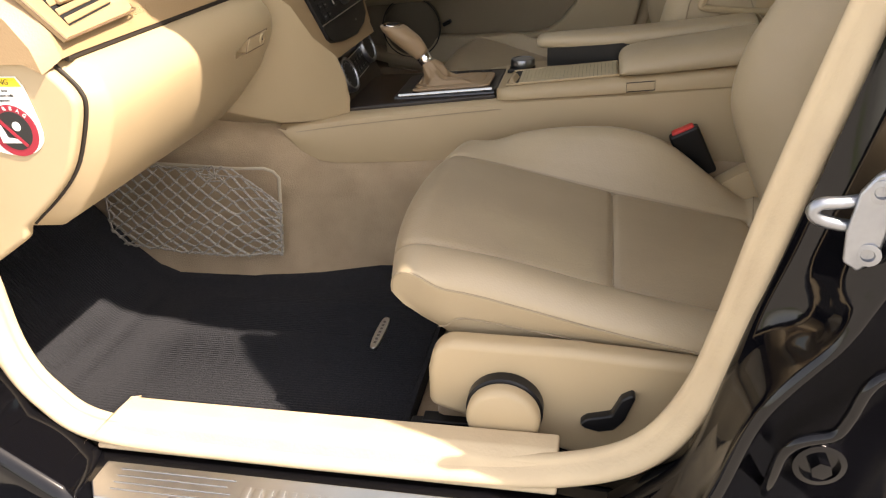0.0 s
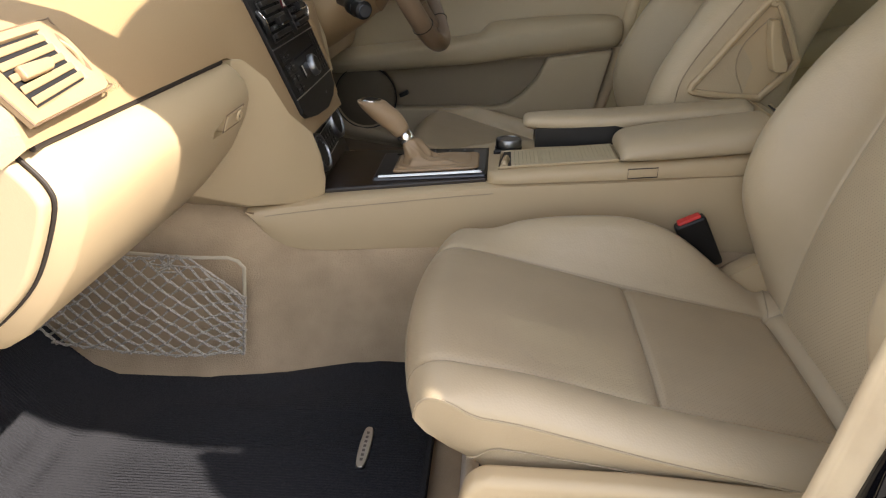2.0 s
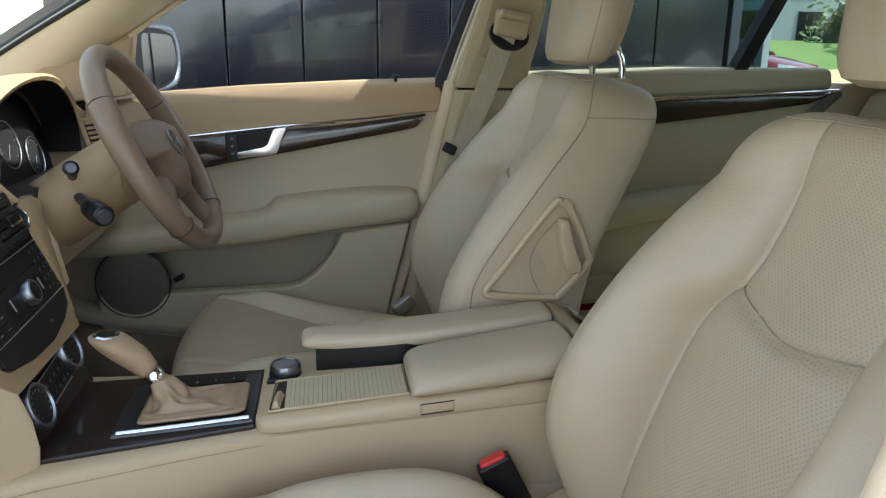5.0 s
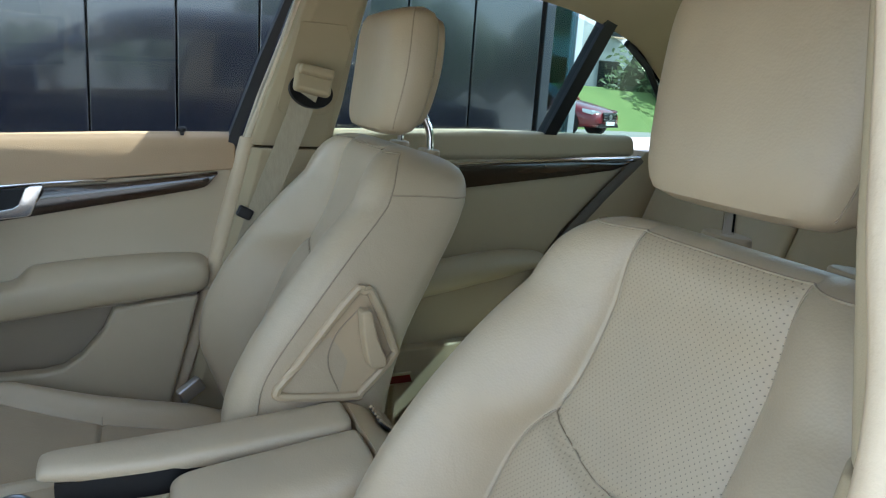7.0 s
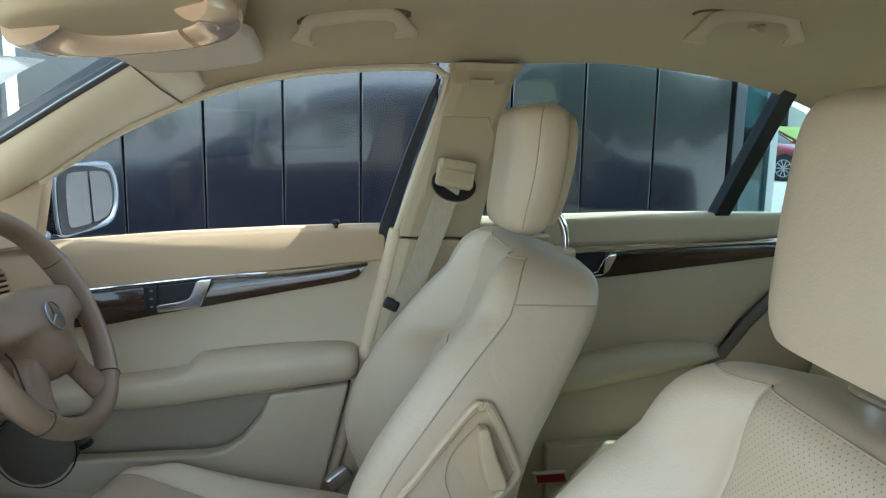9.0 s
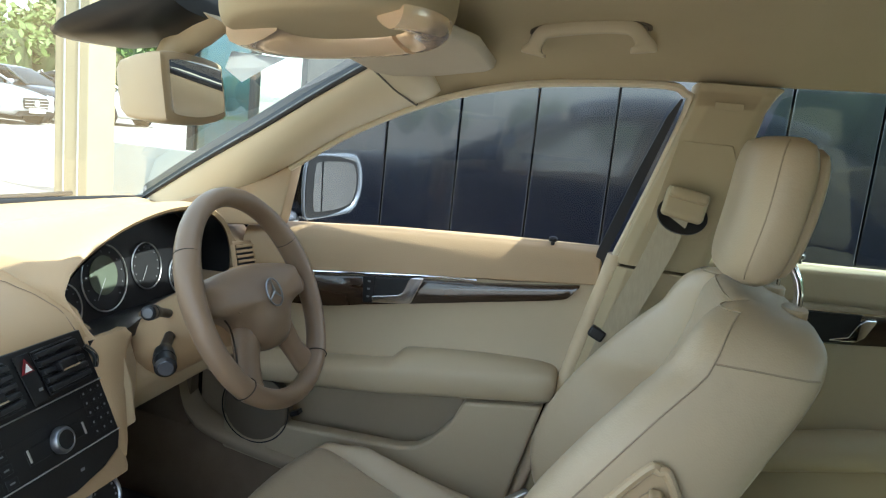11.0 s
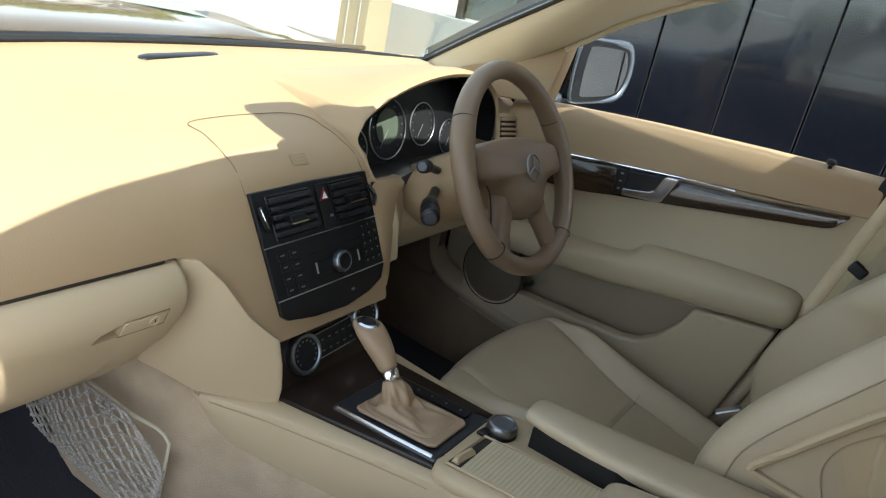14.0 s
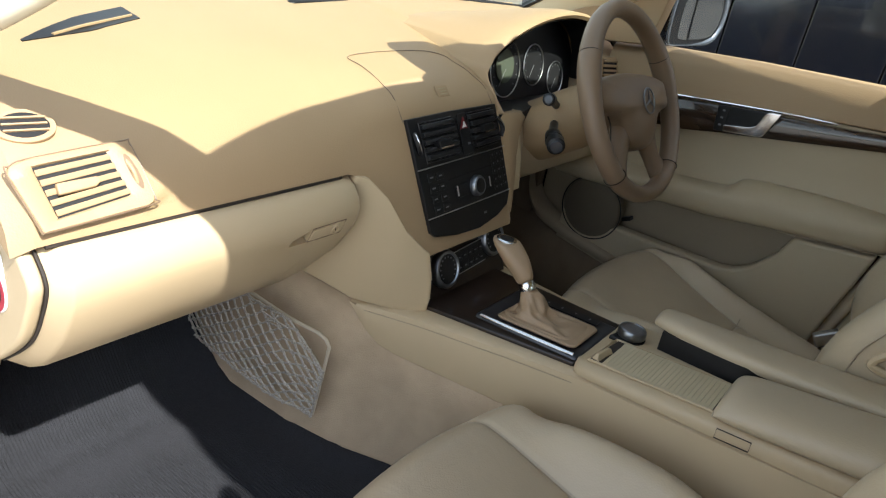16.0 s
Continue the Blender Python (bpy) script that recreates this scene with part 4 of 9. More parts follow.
def build_seat(name, ox, cy, oz, o, label):
    """A front seat; o is the outer side of the car (-1 left, 1 right)."""
    st = thing(name, label, "car seat", "front seats")

    def P(x, w, z):
        return Vector((x + ox, cy + o * w, z + oz))

    # ---- backrest
    Z_TOP, RISE = 0.952, 0.080

    def front(f, z):
        """Depth of the padded front at the fraction f of the half width, height z."""
        hw = table(SEAT_X["half"], z)
        a = abs(f) * hw
        xc, xb, xe = (table(SEAT_X[k], z) for k in ("panel", "crest", "edge"))
        pw = table(SEAT_X["welt"], z)
        wc = hw - 0.046
        vz = 0.815 + 0.023 * min(1.0, a / pw) ** 1.2
        if a <= pw:
            x = xc - 0.007 * (1 - (a / pw) ** 4) * (0.6 + 0.4 * ss(0.0, 0.05, abs(z - vz)))
            x -= 0.005 * ss(0.018, 0.0, z - vz) * (z < vz) * ss(0.30, 0.0, vz - z) + 0.010 * ss(0.035, 0.0, z - vz) * (z >= vz) * 0.2
            x += 0.0075 * math.exp(-((z - vz) / 0.0055) ** 2)
        elif a <= wc:
            x = lerp(xc, xb, math.sin(math.pi / 2 * (a - pw) / (wc - pw)) ** 0.95)
        else:
            t = (a - wc) / (hw - wc)
            x = lerp(xb, xe, 1 - math.sqrt(max(0.0, 1 - t ** 2.4)))
        return x + 0.0055 * math.exp(-((a - pw) / 0.0050) ** 2)

    def fractions(z):
        hw, pw = table(SEAT_X["half"], z), table(SEAT_X["welt"], z)
        k = pw / hw
        half = [k * u for u in (0.0, 0.14, 0.28, 0.42, 0.56, 0.70, 0.82, 0.90, 0.945, 0.975, 1.0)]
        half += [k + (1 - k) * u for u in (0.025, 0.055, 0.10, 0.17, 0.25, 0.34, 0.43, 0.52, 0.61, 0.69, 0.76, 0.82, 0.87, 0.91, 0.945, 0.97, 0.988, 1.0)]
        return [-u for u in half[:0:-1]] + half

    NF = len(fractions(0.6))
    BACK = ((1.004, 0.10), (1.006, 0.30), (1.004, 0.55), (0.995, 0.80), (0.965, 0.94), (0.90, 1.0), (0.5, 1.05), (0.0, 1.06))
    BACK = BACK + tuple((-f, d) for f, d in BACK[-2::-1])

    def ring_at(z, sw=1.0, sx=1.0, zz=None):
        hw = table(SEAT_X["half"], z)
        xe, xr = table(SEAT_X["edge"], z), table(SEAT_X["rear"], z)
        xm = lerp(xe, xr, 0.5)
        core = 0.105
        r = []
        for f in fractions(z):
            w = math.copysign(min(abs(f) * hw, core) + max(0.0, abs(f) * hw - core) * sw, f)
            r.append(P(lerp(xm, front(f, z), sx), w, z if zz is None else zz))
        for f, d in BACK:
            w = math.copysign(min(abs(f) * hw, core) + max(0.0, abs(f) * hw - core) * sw, f)
            r.append(P(lerp(xm, lerp(xe, xr, d), sx), w, z if zz is None else zz))
        if zz is not None:
            for p in r:
                p.z -= 0.016 * (zz - Z_TOP) / RISE * ss(0.53, 0.63, p.x - ox)
        return r

    zs = [0.41 + 0.012 * k for k in range(30)] + [0.765 + 0.0042 * k for k in range(26)] + [0.876 + 0.0095 * k for k in range(9)]
    rings = [ring_at(z) for z in zs]
    crown = []
    for k in range(1, 17):
        h = math.sin(math.pi / 2 * k / 16)
        sw = max(0.0, 1 - h ** 2.3) ** (1 / 2.3)
        sx = max(0.04, max(0.0, 1 - h ** 4.5) ** (1 / 3.2))
        crown.append((h, sw, sx))
        rings.append(ring_at(Z_TOP + 0.55 * RISE * h, sw, sx, Z_TOP + RISE * h))
    WELT = len(zs) + 10
    g = Geo()
    g.loft(rings)
    mats = []
    for i in range(len(rings) - 1):
        z = zs[i] if i < len(zs) else Z_TOP
        fr_ = fractions(z)
        k = table(SEAT_X["welt"], z) / table(SEAT_X["half"], z)
        for j in range(len(rings[0])):
            mats.append(1 if j < NF - 1 and abs(fr_[j] + fr_[j + 1]) / 2 < k and i < WELT else 0)
    g.mi = mats + [0, 0]
    g.part("backrest", [LEATHER, PERF], st, "cream leather backrest with perforated panels", sharp=180)

    def seam(pts, nm="seam", r=0.0011):
        q = Geo()
        q.tube(pts, r, 5)
        q.part(nm, SEAM, st, "stitched seam")

    OUT = Vector((-0.0006, 0, 0.0004))
    mid = (NF - 1) // 2
    for sgn in (-1, 1):
        j = mid + sgn * 10
        seam([r[j] + OUT for r in rings[3:WELT + 1]], r=0.0010)
        e = 0 if sgn < 0 else NF - 1
        seam([r[e] + Vector((-0.0004, o * sgn * 0.0006, 0)) for r in rings[4:WELT + 1]], r=0.0013)
        side = [rings[len(zs) + 1][NF - 1 + q] for q in range(0, 6)] if sgn > 0 else [rings[len(zs) + 1][0]] + [rings[len(zs) + 1][len(rings[0]) - 1 - q] for q in range(0, 5)]
        seam([p + Vector((0, o * sgn * 0.0005, 0)) for p in side], r=0.0013)
    seam([p + Vector((-0.0004, 0, 0.0006)) for p in rings[WELT][:NF]], r=0.0013)
    skin = BVHTree.FromPolygons([Vector(v) for v in g.v], g.f)
    vee = []
    for k in range(61):
        f = -1 + k / 30
        z = 0.815 + 0.023 * abs(f) ** 1.2
        u = f * table(SEAT_X["welt"], z) / table(SEAT_X["half"], z)
        vee.append(P(front(u * 0.995, z), u * table(SEAT_X["half"], z), z))
    laid = [skin.ray_cast(Vector(v) + Vector((-0.06, 0, 0)), Vector((1, 0, 0)))[0] for v in vee]
    seam([v + Vector((-0.0008, 0, 0.0004)) for v in laid if v], r=0.0012)
    # lower seat-back side cover with the folding lever
    yi = -0.244
    tri = [(0.356, 0.715), (0.345, 0.700), (0.355, 0.690), (0.45, 0.682), (0.468, 0.690), (0.51, 0.738), (0.508, 0.76), (0.475, 0.832), (0.462, 0.838), (0.445, 0.832)]
    ring = curve([P(x, yi - 0.005, z) for x, z in tri + tri[:1]], 60)[:-1]
    g = Geo()
    g.tube(ring, 0.0065, 8, closed=True)
    g.part("lever_surround", CREAM, st, "raised beige surround")
    g = Geo()
    g.prism([P(x, yi - 0.001, z) for x, z in tri], (0, o * 0.006, 0))
    g.part("lever_plate", CREAM, st, "beige plastic plate")
    g = Geo()
    g.loft([[P(x - hw, yi - 0.004, z), P(x - hw * 0.8, yi - 0.026, z), P(x + hw * 0.8, yi - 0.026, z), P(x + hw, yi - 0.004, z)] for x, z, hw in ((0.462, 0.815, 0.007), (0.463, 0.812, 0.009), (0.470, 0.775, 0.012), (0.481, 0.742, 0.016), (0.483, 0.732, 0.014), (0.483, 0.728, 0.009))])
    g.part("fold_lever", CREAM, st, "beige folding lever", bevel=0.003)
    g = Geo()
    g.tube(curve([P(0.46, yi - 0.003, 0.815), P(0.425, yi - 0.003, 0.775), P(0.415, yi - 0.003, 0.735), P(0.432, yi - 0.003, 0.69)], 18), 0.001, 5)
    g.part("plate_line", SEAM, st)

    # ---- headrest: thick front pad and a rear shell; the passenger's is set a little higher
    HX, HZ = (0.0, 0.015) if o < 0 else (0.0, 0.0)
    for nm, x0, dx, hw, mt in (("headrest", 0.563 + HX, 0.040, 0.128, LEATHER), ("headrest_back", 0.590 + HX, 0.024, 0.112, LEATHER)):
        g = Geo()
        rings = []
        for k in range(25):
            t = -1 + 2 * k / 24
            f = (1 - abs(t) ** 5) ** 0.42 if abs(t) < 1 else 0.0
            z = 1.142 + HZ + (0.098 if nm == "headrest" else 0.086) * t
            cx = x0 + 0.012 * t - 0.006 * t * t
            r = []
            for j in range(36):
                a = 2 * math.pi * j / 36
                c_, s_ = math.cos(a), math.sin(a)
                wid = hw * (0.80 + 0.20 * f) * (1 - 0.10 * max(0, -t)) * (0.96 + 0.04 * (1 - t * t))
                r.append(P(cx + dx * (0.25 + 0.75 * f) * math.copysign(abs(c_) ** 0.62, c_) + 0.012 * (s_ * s_), wid * math.copysign(abs(s_) ** 0.5, s_), z))
            rings.append(r)
        g.loft(rings)
        g.part(nm, mt, st, "cream leather headrest")
    for sg in (-1, 1):
        row = []
        for k in range(23):
            t = -0.9 + 1.86 * k / 22
            f = (1 - abs(t) ** 5) ** 0.42
            wid = 0.128 * (0.80 + 0.20 * f) * (1 - 0.10 * max(0, -t)) * (0.96 + 0.04 * (1 - t * t))
            s_ = 0.93
            c_ = math.sqrt(1 - s_ * s_)
            row.append(P(0.563 + HX + 0.012 * t - 0.006 * t * t - 0.040 * (0.25 + 0.75 * f) * c_ ** 0.62 + 0.012 * s_ * s_, sg * wid * s_ ** 0.5, 1.142 + HZ + 0.098 * t))
        seam(row)
    for w in (-0.075, 0.075):
        g = Geo()
        g.tube(curve([P(0.585, w, 1.10), P(0.614, w, 1.05), P(0.614, w, 0.99)], 8), 0.0062, 12)
        g.part("headrest_post", CHROME, st, "chrome post")
        g = Geo()
        rr = []
        for k in range(2):
            rr.append([P(0.614 + 0.016 * math.cos(a), w + 0.030 * math.sin(a), 1.008 + 0.015 * k) for a in (2 * math.pi * j / 20 for j in range(20))])
        g.loft(rr)
        g.part("post_collar", CREAM, st, "beige plastic collar", bevel=0.003)

    # ---- cushion (frame of the right-hand seat: front at x = -0.18)
    WI = 0.137                     # welts of the perforated centre, tunnel side and door side

    def outer_welt(x):
        return 0.138 + 0.052 * ss(0.12, -0.17, x) if o > 0 else 0.158 + 0.010 * ss(0.0, -0.17, x)

    BASE = [(-0.20, 0.566), (-0.10, 0.549), (-0.005, 0.527), (0.106, 0.4985), (0.311, 0.457), (0.42, 0.440)]
    BOLSTER = [(-0.17, 0.0), (-0.10, 0.010), (-0.04, 0.038), (0.05, 0.071), (0.12, 0.086), (0.19, 0.076), (0.27, 0.030), (0.32, 0.006), (0.40, 0.0)]

    def top(w, x):
        a = abs(w)
        inner = w < 0
        welt = WI if inner else outer_welt(x)
        z = table(BASE, x)
        if inner:
            z += table(BOLSTER, x) * ss(welt - 0.006, 0.195, a)
            if a > 0.19:
                t = min(1, (a - 0.19) / 0.045)
                z -= 0.045 * (1 - math.sqrt(max(0.0, 1 - t * t))) * (1 - 0.8 * min(1, max(0.0, (-0.125 - x) / 0.06)))
        else:
            t = max(0.0, (a - welt) / (0.232 - welt))
            z += (0.030 if o > 0 else 0.013) * math.sin(math.pi * min(1.0, t * 0.8)) * ss(-0.15, -0.03, x) * ss(0.42, 0.25, x) - 0.026 * (1 - math.sqrt(max(0.0, 1 - min(1.0, t) ** 2.5))) * ss(-0.19, -0.10, x)
        if a < welt:
            z += 0.005 * (1 - (a / welt) ** 3)
            z -= 0.006 * math.exp(-((x - 0.106) / 0.0045) ** 2)
            z -= 0.009 * math.exp(-((x - 0.311) / 0.006) ** 2)
        z += 0.012 * ss(0.311, 0.335, x)
        z -= 0.0055 * math.exp(-((a - welt) / 0.0042) ** 2)
        f = max(0.0, (-0.128 - x) / 0.0565)
        z -= 0.054 * (1 - math.sqrt(max(0.0, 1 - min(1, f) ** 2.2)))
        return z

    def round_corner(x):
        return 1 - 0.10 * (1 - math.sqrt(max(0.0, 1 - min(1.0, max(0.0, (-0.115 - x) / 0.07)) ** 2)))

    def bend(w, x):
        return x + 0.028 * (w / 0.235) ** 2 * ss(0.0, -0.18, x)

    steps = (0.0, 0.25, 0.5, 0.72, 0.87, 0.94, 0.975, 1.0)
    outs = (0.03, 0.065, 0.12, 0.20, 0.30, 0.42, 0.54, 0.66, 0.77, 0.86, 0.93, 0.975, 1.0)

    def across(x):
        wo = outer_welt(x)
        return [-(WI + (0.235 - WI) * u) for u in outs[::-1]] + [-WI * u for u in steps[:0:-1]] + [wo * u for u in steps] + [wo + (0.232 - wo) * u for u in outs]

    xs = [-0.1845, -0.1838, -0.182, -0.179, -0.175, -0.170, -0.164, -0.157, -0.150, -0.1445, -0.1415, -0.139, -0.1365, -0.133, -0.126, -0.118] + [-0.105 + 0.0142 * k for k in range(14)] + [0.0965, 0.1005, 0.1035, 0.106, 0.1085, 0.1115, 0.116] + [0.128 + 0.0152 * k for k in range(12)] + [0.303, 0.307, 0.311, 0.315, 0.320, 0.330, 0.345, 0.365, 0.39]
    BOT = [(-0.185, 0.440), (-0.10, 0.434), (0.0, 0.430), (0.3, 0.42)]
    g = Geo()
    rings = []
    for x in xs:
        rc = round_corner(x)
        zo, zi = top(0.232, x), top(-0.235, x)
        bot = table(BOT, x)
        tuck = 0.064 * (1 - min(1.0, (x + 0.1845) / 0.26))
        r = [P(bend(w, x), w * rc, top(w, x)) for w in across(x)]
        for u, dw in ((0.03, 0.2315), (0.10, 0.229), (0.35, 0.222), (0.70, 0.213), (1.0, 0.206)):
            r.append(P(bend(0.232, x) + tuck * u ** 1.7, dw * rc, lerp(zo, bot, u)))
        for u, dw in ((1.0, 0.21), (0.6, 0.236), (0.25, 0.240)):
            r.append(P(bend(0.235, x) + tuck * u ** 1.7, -dw * rc, lerp(zi, bot, u)))
        rings.append(r)
    g.loft(rings)
    nw = len(across(0.0))
    first, last = len(outs), len(outs) + 2 * len(steps) - 2
    mats = []
    for i in range(len(rings) - 1):
        for j in range(len(rings[0])):
            mats.append(1 if first - 1 <= j < last and xs[i] < 0.310 else 0)
    g.mi = mats + [0, 0]
    g.part("seat_cushion", [LEATHER, PERF_SEAT], st, "cream leather cushion with darker perforated centre", sharp=62)
    for welt_at in (lambda x: -WI, outer_welt):
        seam([P(bend(welt_at(x), x), welt_at(x) * round_corner(x), top(welt_at(x), x) + 0.0004) for x in xs[:-8]], r=0.0009)
    seam([P(bend(0.232, x), 0.2322 * round_corner(x), top(0.232, x)) for x in xs[:-3]], r=0.0014)
    seam([P(bend(w, xs[0]) - 0.0004, w * 0.9, top(w, xs[0])) for w in [-0.23 + 0.02 * k for k in range(24)]], r=0.0014)
    seam([P(0.106, w, top(w, 0.106) + 0.0004) for w in [-0.132 + 0.0155 * k for k in range(19)]], r=0.0009)
    seam([P(0.311, w, top(w, 0.311) + 0.0006) for w in [-0.132 + 0.0155 * k for k in range(19)]], r=0.0009)
    seam([P(0.318 + 0.15 * (abs(w) - WI), w, top(w, 0.318 + 0.15 * (abs(w) - WI)) + 0.0006) for w in [-0.137 - 0.008 * k for k in range(11)]], r=0.0009)
    seam([P(bend(0.232, x) + 0.05 * (1 - min(1.0, (x + 0.1845) / 0.26)) * u, (0.2205 - 0.006 * u) * round_corner(x) + 0.002, lerp(top(0.232, x), table(BOT, x), u)) for x, u in ((-0.165 + 0.016 * k, lerp(0.78, 0.5, ss(0, 4, k))) for k in range(30))], r=0.0009)
    g = Geo()
    g.loft([[P(x, -0.222, z0), P(x, -0.246, z0 + 0.004), P(x, -0.246, z1 - 0.004), P(x, -0.238, z1), P(x, -0.205, z1 - 0.002), P(x, -0.20, z0)] for x, z0, z1 in ((0.258, 0.43, 0.474), (0.27, 0.43, 0.484), (0.310, 0.43, 0.510), (0.335, 0.43, 0.516), (0.37, 0.43, 0.50))])
    g.part("hinge_cover", CREAM, st, "cream plastic hinge cover", sharp=60)
    # underside and rails
    g = Geo()
    g.prism([P(x, 0.222, z) for x, z in ((-0.112, 0.372), (-0.11, 0.425), (-0.102, 0.455), (-0.085, 0.468), (0.06, 0.466), (0.20, 0.456), (0.35, 0.45), (0.35, 0.31), (0.20, 0.30), (0.07, 0.31), (-0.04, 0.348))], (0, o * 0.032, 0))
    g.part("side_shield", CREAM, st, "beige plastic side shield", bevel=0.014, segs=4)
    g = Geo()
    g.turned([(0.046, 0.0), (0.046, 0.016), (0.044, 0.018)], P(-0.016, 0.252, 0.385), (0, o, 0.0), 40)
    g.part("knob_ring", BLACK, st, "black knob ring")
    g = Geo()
    g.turned([(0.0435, 0.0), (0.044, 0.010), (0.0415, 0.016), (0.036, 0.018), (0.0, 0.0185)], P(-0.016, 0.270, 0.383), (0, o, 0.0), 40)
    g.part("adjust_knob", CREAM, st, "round beige lumbar adjuster knob", sharp=60)
    g = Geo()
    g.prism([P(x, 0.252, z) for x, z in ((0.072, 0.372), (0.08, 0.380), (0.108, 0.388), (0.118, 0.412), (0.130, 0.420), (0.135, 0.416), (0.124, 0.382), (0.112, 0.366), (0.095, 0.362), (0.078, 0.366))], (0, o * 0.014, 0))
    g.part("seat_switch", BLACK, st, "black seat-shaped adjuster switch", bevel=0.003)
    g = Geo()
    g.box(P(0.12, 0, 0.365), (0.42, 0.38, 0.09))
    g.part("seat_frame", BLACK, st, "black seat frame")
    for w, x0, z0 in ((-0.18, -0.13, 0.268), (0.218, -0.15, 0.300)):
        g = Geo()
        g.box(P(x0 + 0.27, w, z0), (0.54, 0.035, 0.018))
        g.box(P(x0 + 0.27, w, z0 + 0.016), (0.50, 0.022, 0.018))
        g.part("seat_rail", BLACK, st, "black steel seat rail", bevel=0.003)
        for x in (0.0, 0.32):
            g = Geo()
            g.prism([P(x - 0.03, w - 0.008, 0.275), P(x + 0.03, w - 0.008, 0.275), P(x + 0.015, w - 0.008, 0.34), P(x - 0.015, w - 0.008, 0.34)], (0, o * 0.016, 0))
            g.part("rail_bracket", BLACK, st)
    return st


build_seat("front_seat", 0.09, -0.37, -0.02, -1, "cream leather passenger seat with perforated centre panels")
build_seat("front_seat", 0.0, 0.362, 0.0, 1, "cream leather driver's seat, set slightly further forward")


def build_buckle(cx, cy, cz, o):
    b = thing("belt_buckle", "black seat belt buckle with red release button", "seat belt buckle")
    m = pose(cx, cy, cz, 0, -26, 0)
    g = Geo()
    g.box((0, 0, 0), (0.048, 0.022, 0.085), m)
    g.v = [tuple(Vector(v) + m.translation) for v in g.v]
    g.part("buckle_body", BLACK, b, bevel=0.005, segs=3)
    g = Geo()
    g.box((0.0, 0, 0.041), (0.036, 0.016, 0.012), m)
    g.v = [tuple(m.to_3x3() @ Vector((0, 0, 0.041)) + (Vector(v) - Vector((0, 0, 0.041))) + m.translation) for v in g.v]
    g.part("release_button", RED, b, "red release button", bevel=0.003)
    g = Geo()
    g.tube([m @ Vector((0, 0, -0.04)), m @ Vector((0.01, 0, -0.16))], 0.009, 8)
    g.part("buckle_stalk", BLACK, b)


RED = material("red_plastic", (0.62, 0.035, 0.03), 0.4)
build_buckle(0.323, -0.133, 0.507, -1)


def build_seat_belt():
    b = thing("seat_belt", "beige seat belt hanging on the centre pillar", "seat belt")
    P0 = [Vector((0.470, 0.552, 1.11)), Vector((0.446, 0.575, 1.02)), Vector((0.405, 0.60, 0.90)), Vector((0.37, 0.625, 0.78)), Vector((0.33, 0.64, 0.60))]
    g = Geo()
    g.loft([[p + Vector((-0.021, 0, 0.006)), p + Vector((0.021, -0.008, -0.006)), p + Vector((0.021, -0.0065, -0.006)), p + Vector((-0.021, 0.0015, 0.006))] for p in curve(P0, 24)])
    g.part("webbing", BELT, b, "beige woven webbing")
    g = Geo()
    g.box((0, 0, 0), (0.070, 0.024, 0.052))
    g.v = [tuple(pose(0.478, 0.549, 1.118, -18, 10, 0) @ Vector(v)) for v in g.v]
    g.part("belt_guide", LINER, b, "beige belt guide", bevel=0.008, segs=3)
    g = Geo()
    g.box((0, 0, 0), (0.064, 0.022, 0.017))
    g.v = [tuple(pose(0.482, 0.537, 1.134, -18, 10, 0) @ Vector(v)) for v in g.v]
    g.part("guide_button", LINER, b, bevel=0.006, segs=3)
    g = Geo()
    sm = pose(0.477, 0.562, 1.098, -18, 12, 0)
    g.loft([[tuple(sm @ Vector((0.042 * math.cos(a), yy, 0.032 * math.sin(a)))) for a in (2 * math.pi * k / 28 for k in range(28))] for yy in (-0.005, 0.005)])
    g.part("guide_slot", BLACK, b, "dark rounded slot", sharp=50)
    g = Geo()
    g.box((0.365, 0.612, 0.858), (0.03, 0.016, 0.022), pose(0, 0, 0, 0, 25, 0))
    g.part("belt_tongue", BLACK, b, "black belt tongue", bevel=0.004)
    g = Geo()
    g.box((0.262, 0.598, 0.505), (0.05, 0.02, 0.03), pose(0, 0, 0, 0, -30, 20))
    g.part("anchor", SATIN, b, "metal belt anchor", bevel=0.004)


BELT = material("belt_webbing", (0.35, 0.295, 0.20), 0.7, color2=(0.29, 0.245, 0.165), scale=300, stretch=(1, 1, 0.1), bump=0.4, bscale=600)
build_seat_belt()


# ---- dashboard ----
DASH = {
    "left": ((-0.349, 0.797), (-0.355, 0.822), (-0.372, 0.848), (-0.402, 0.880), (-0.452, 0.908), (-0.517, 0.932), (-0.60, 0.951), (-0.72, 0.966), (-0.86, 0.972)),
    "centre": ((-0.284, 0.652), (-0.322, 0.755), (-0.360, 0.860), (-0.377, 0.885), (-0.42, 0.908), (-0.49, 0.927), (-0.60, 0.951), (-0.72, 0.967), (-0.86, 0.974)),
    "driver": ((-0.385, 0.80), (-0.43, 0.80), (-0.475, 0.81), (-0.49, 0.87), (-0.50, 0.92), (-0.54, 0.95), (-0.62, 0.962), (-0.73, 0.970), (-0.86, 0.974)),
    "right": ((-0.37, 0.80), (-0.375, 0.84), (-0.385, 0.88), (-0.40, 0.915), (-0.43, 0.942), (-0.49, 0.956), (-0.6, 0.964), (-0.72, 0.970), (-0.86, 0.974)),
}
SLAT = material("vent_black", (0.012, 0.0125, 0.014), 0.28, color2=(0.018, 0.0185, 0.02), scale=30, spec=0.5)
KNOB = material("knob_satin", (0.30, 0.31, 0.33), 0.32, 1.0, color2=(0.24, 0.25, 0.27), scale=40)
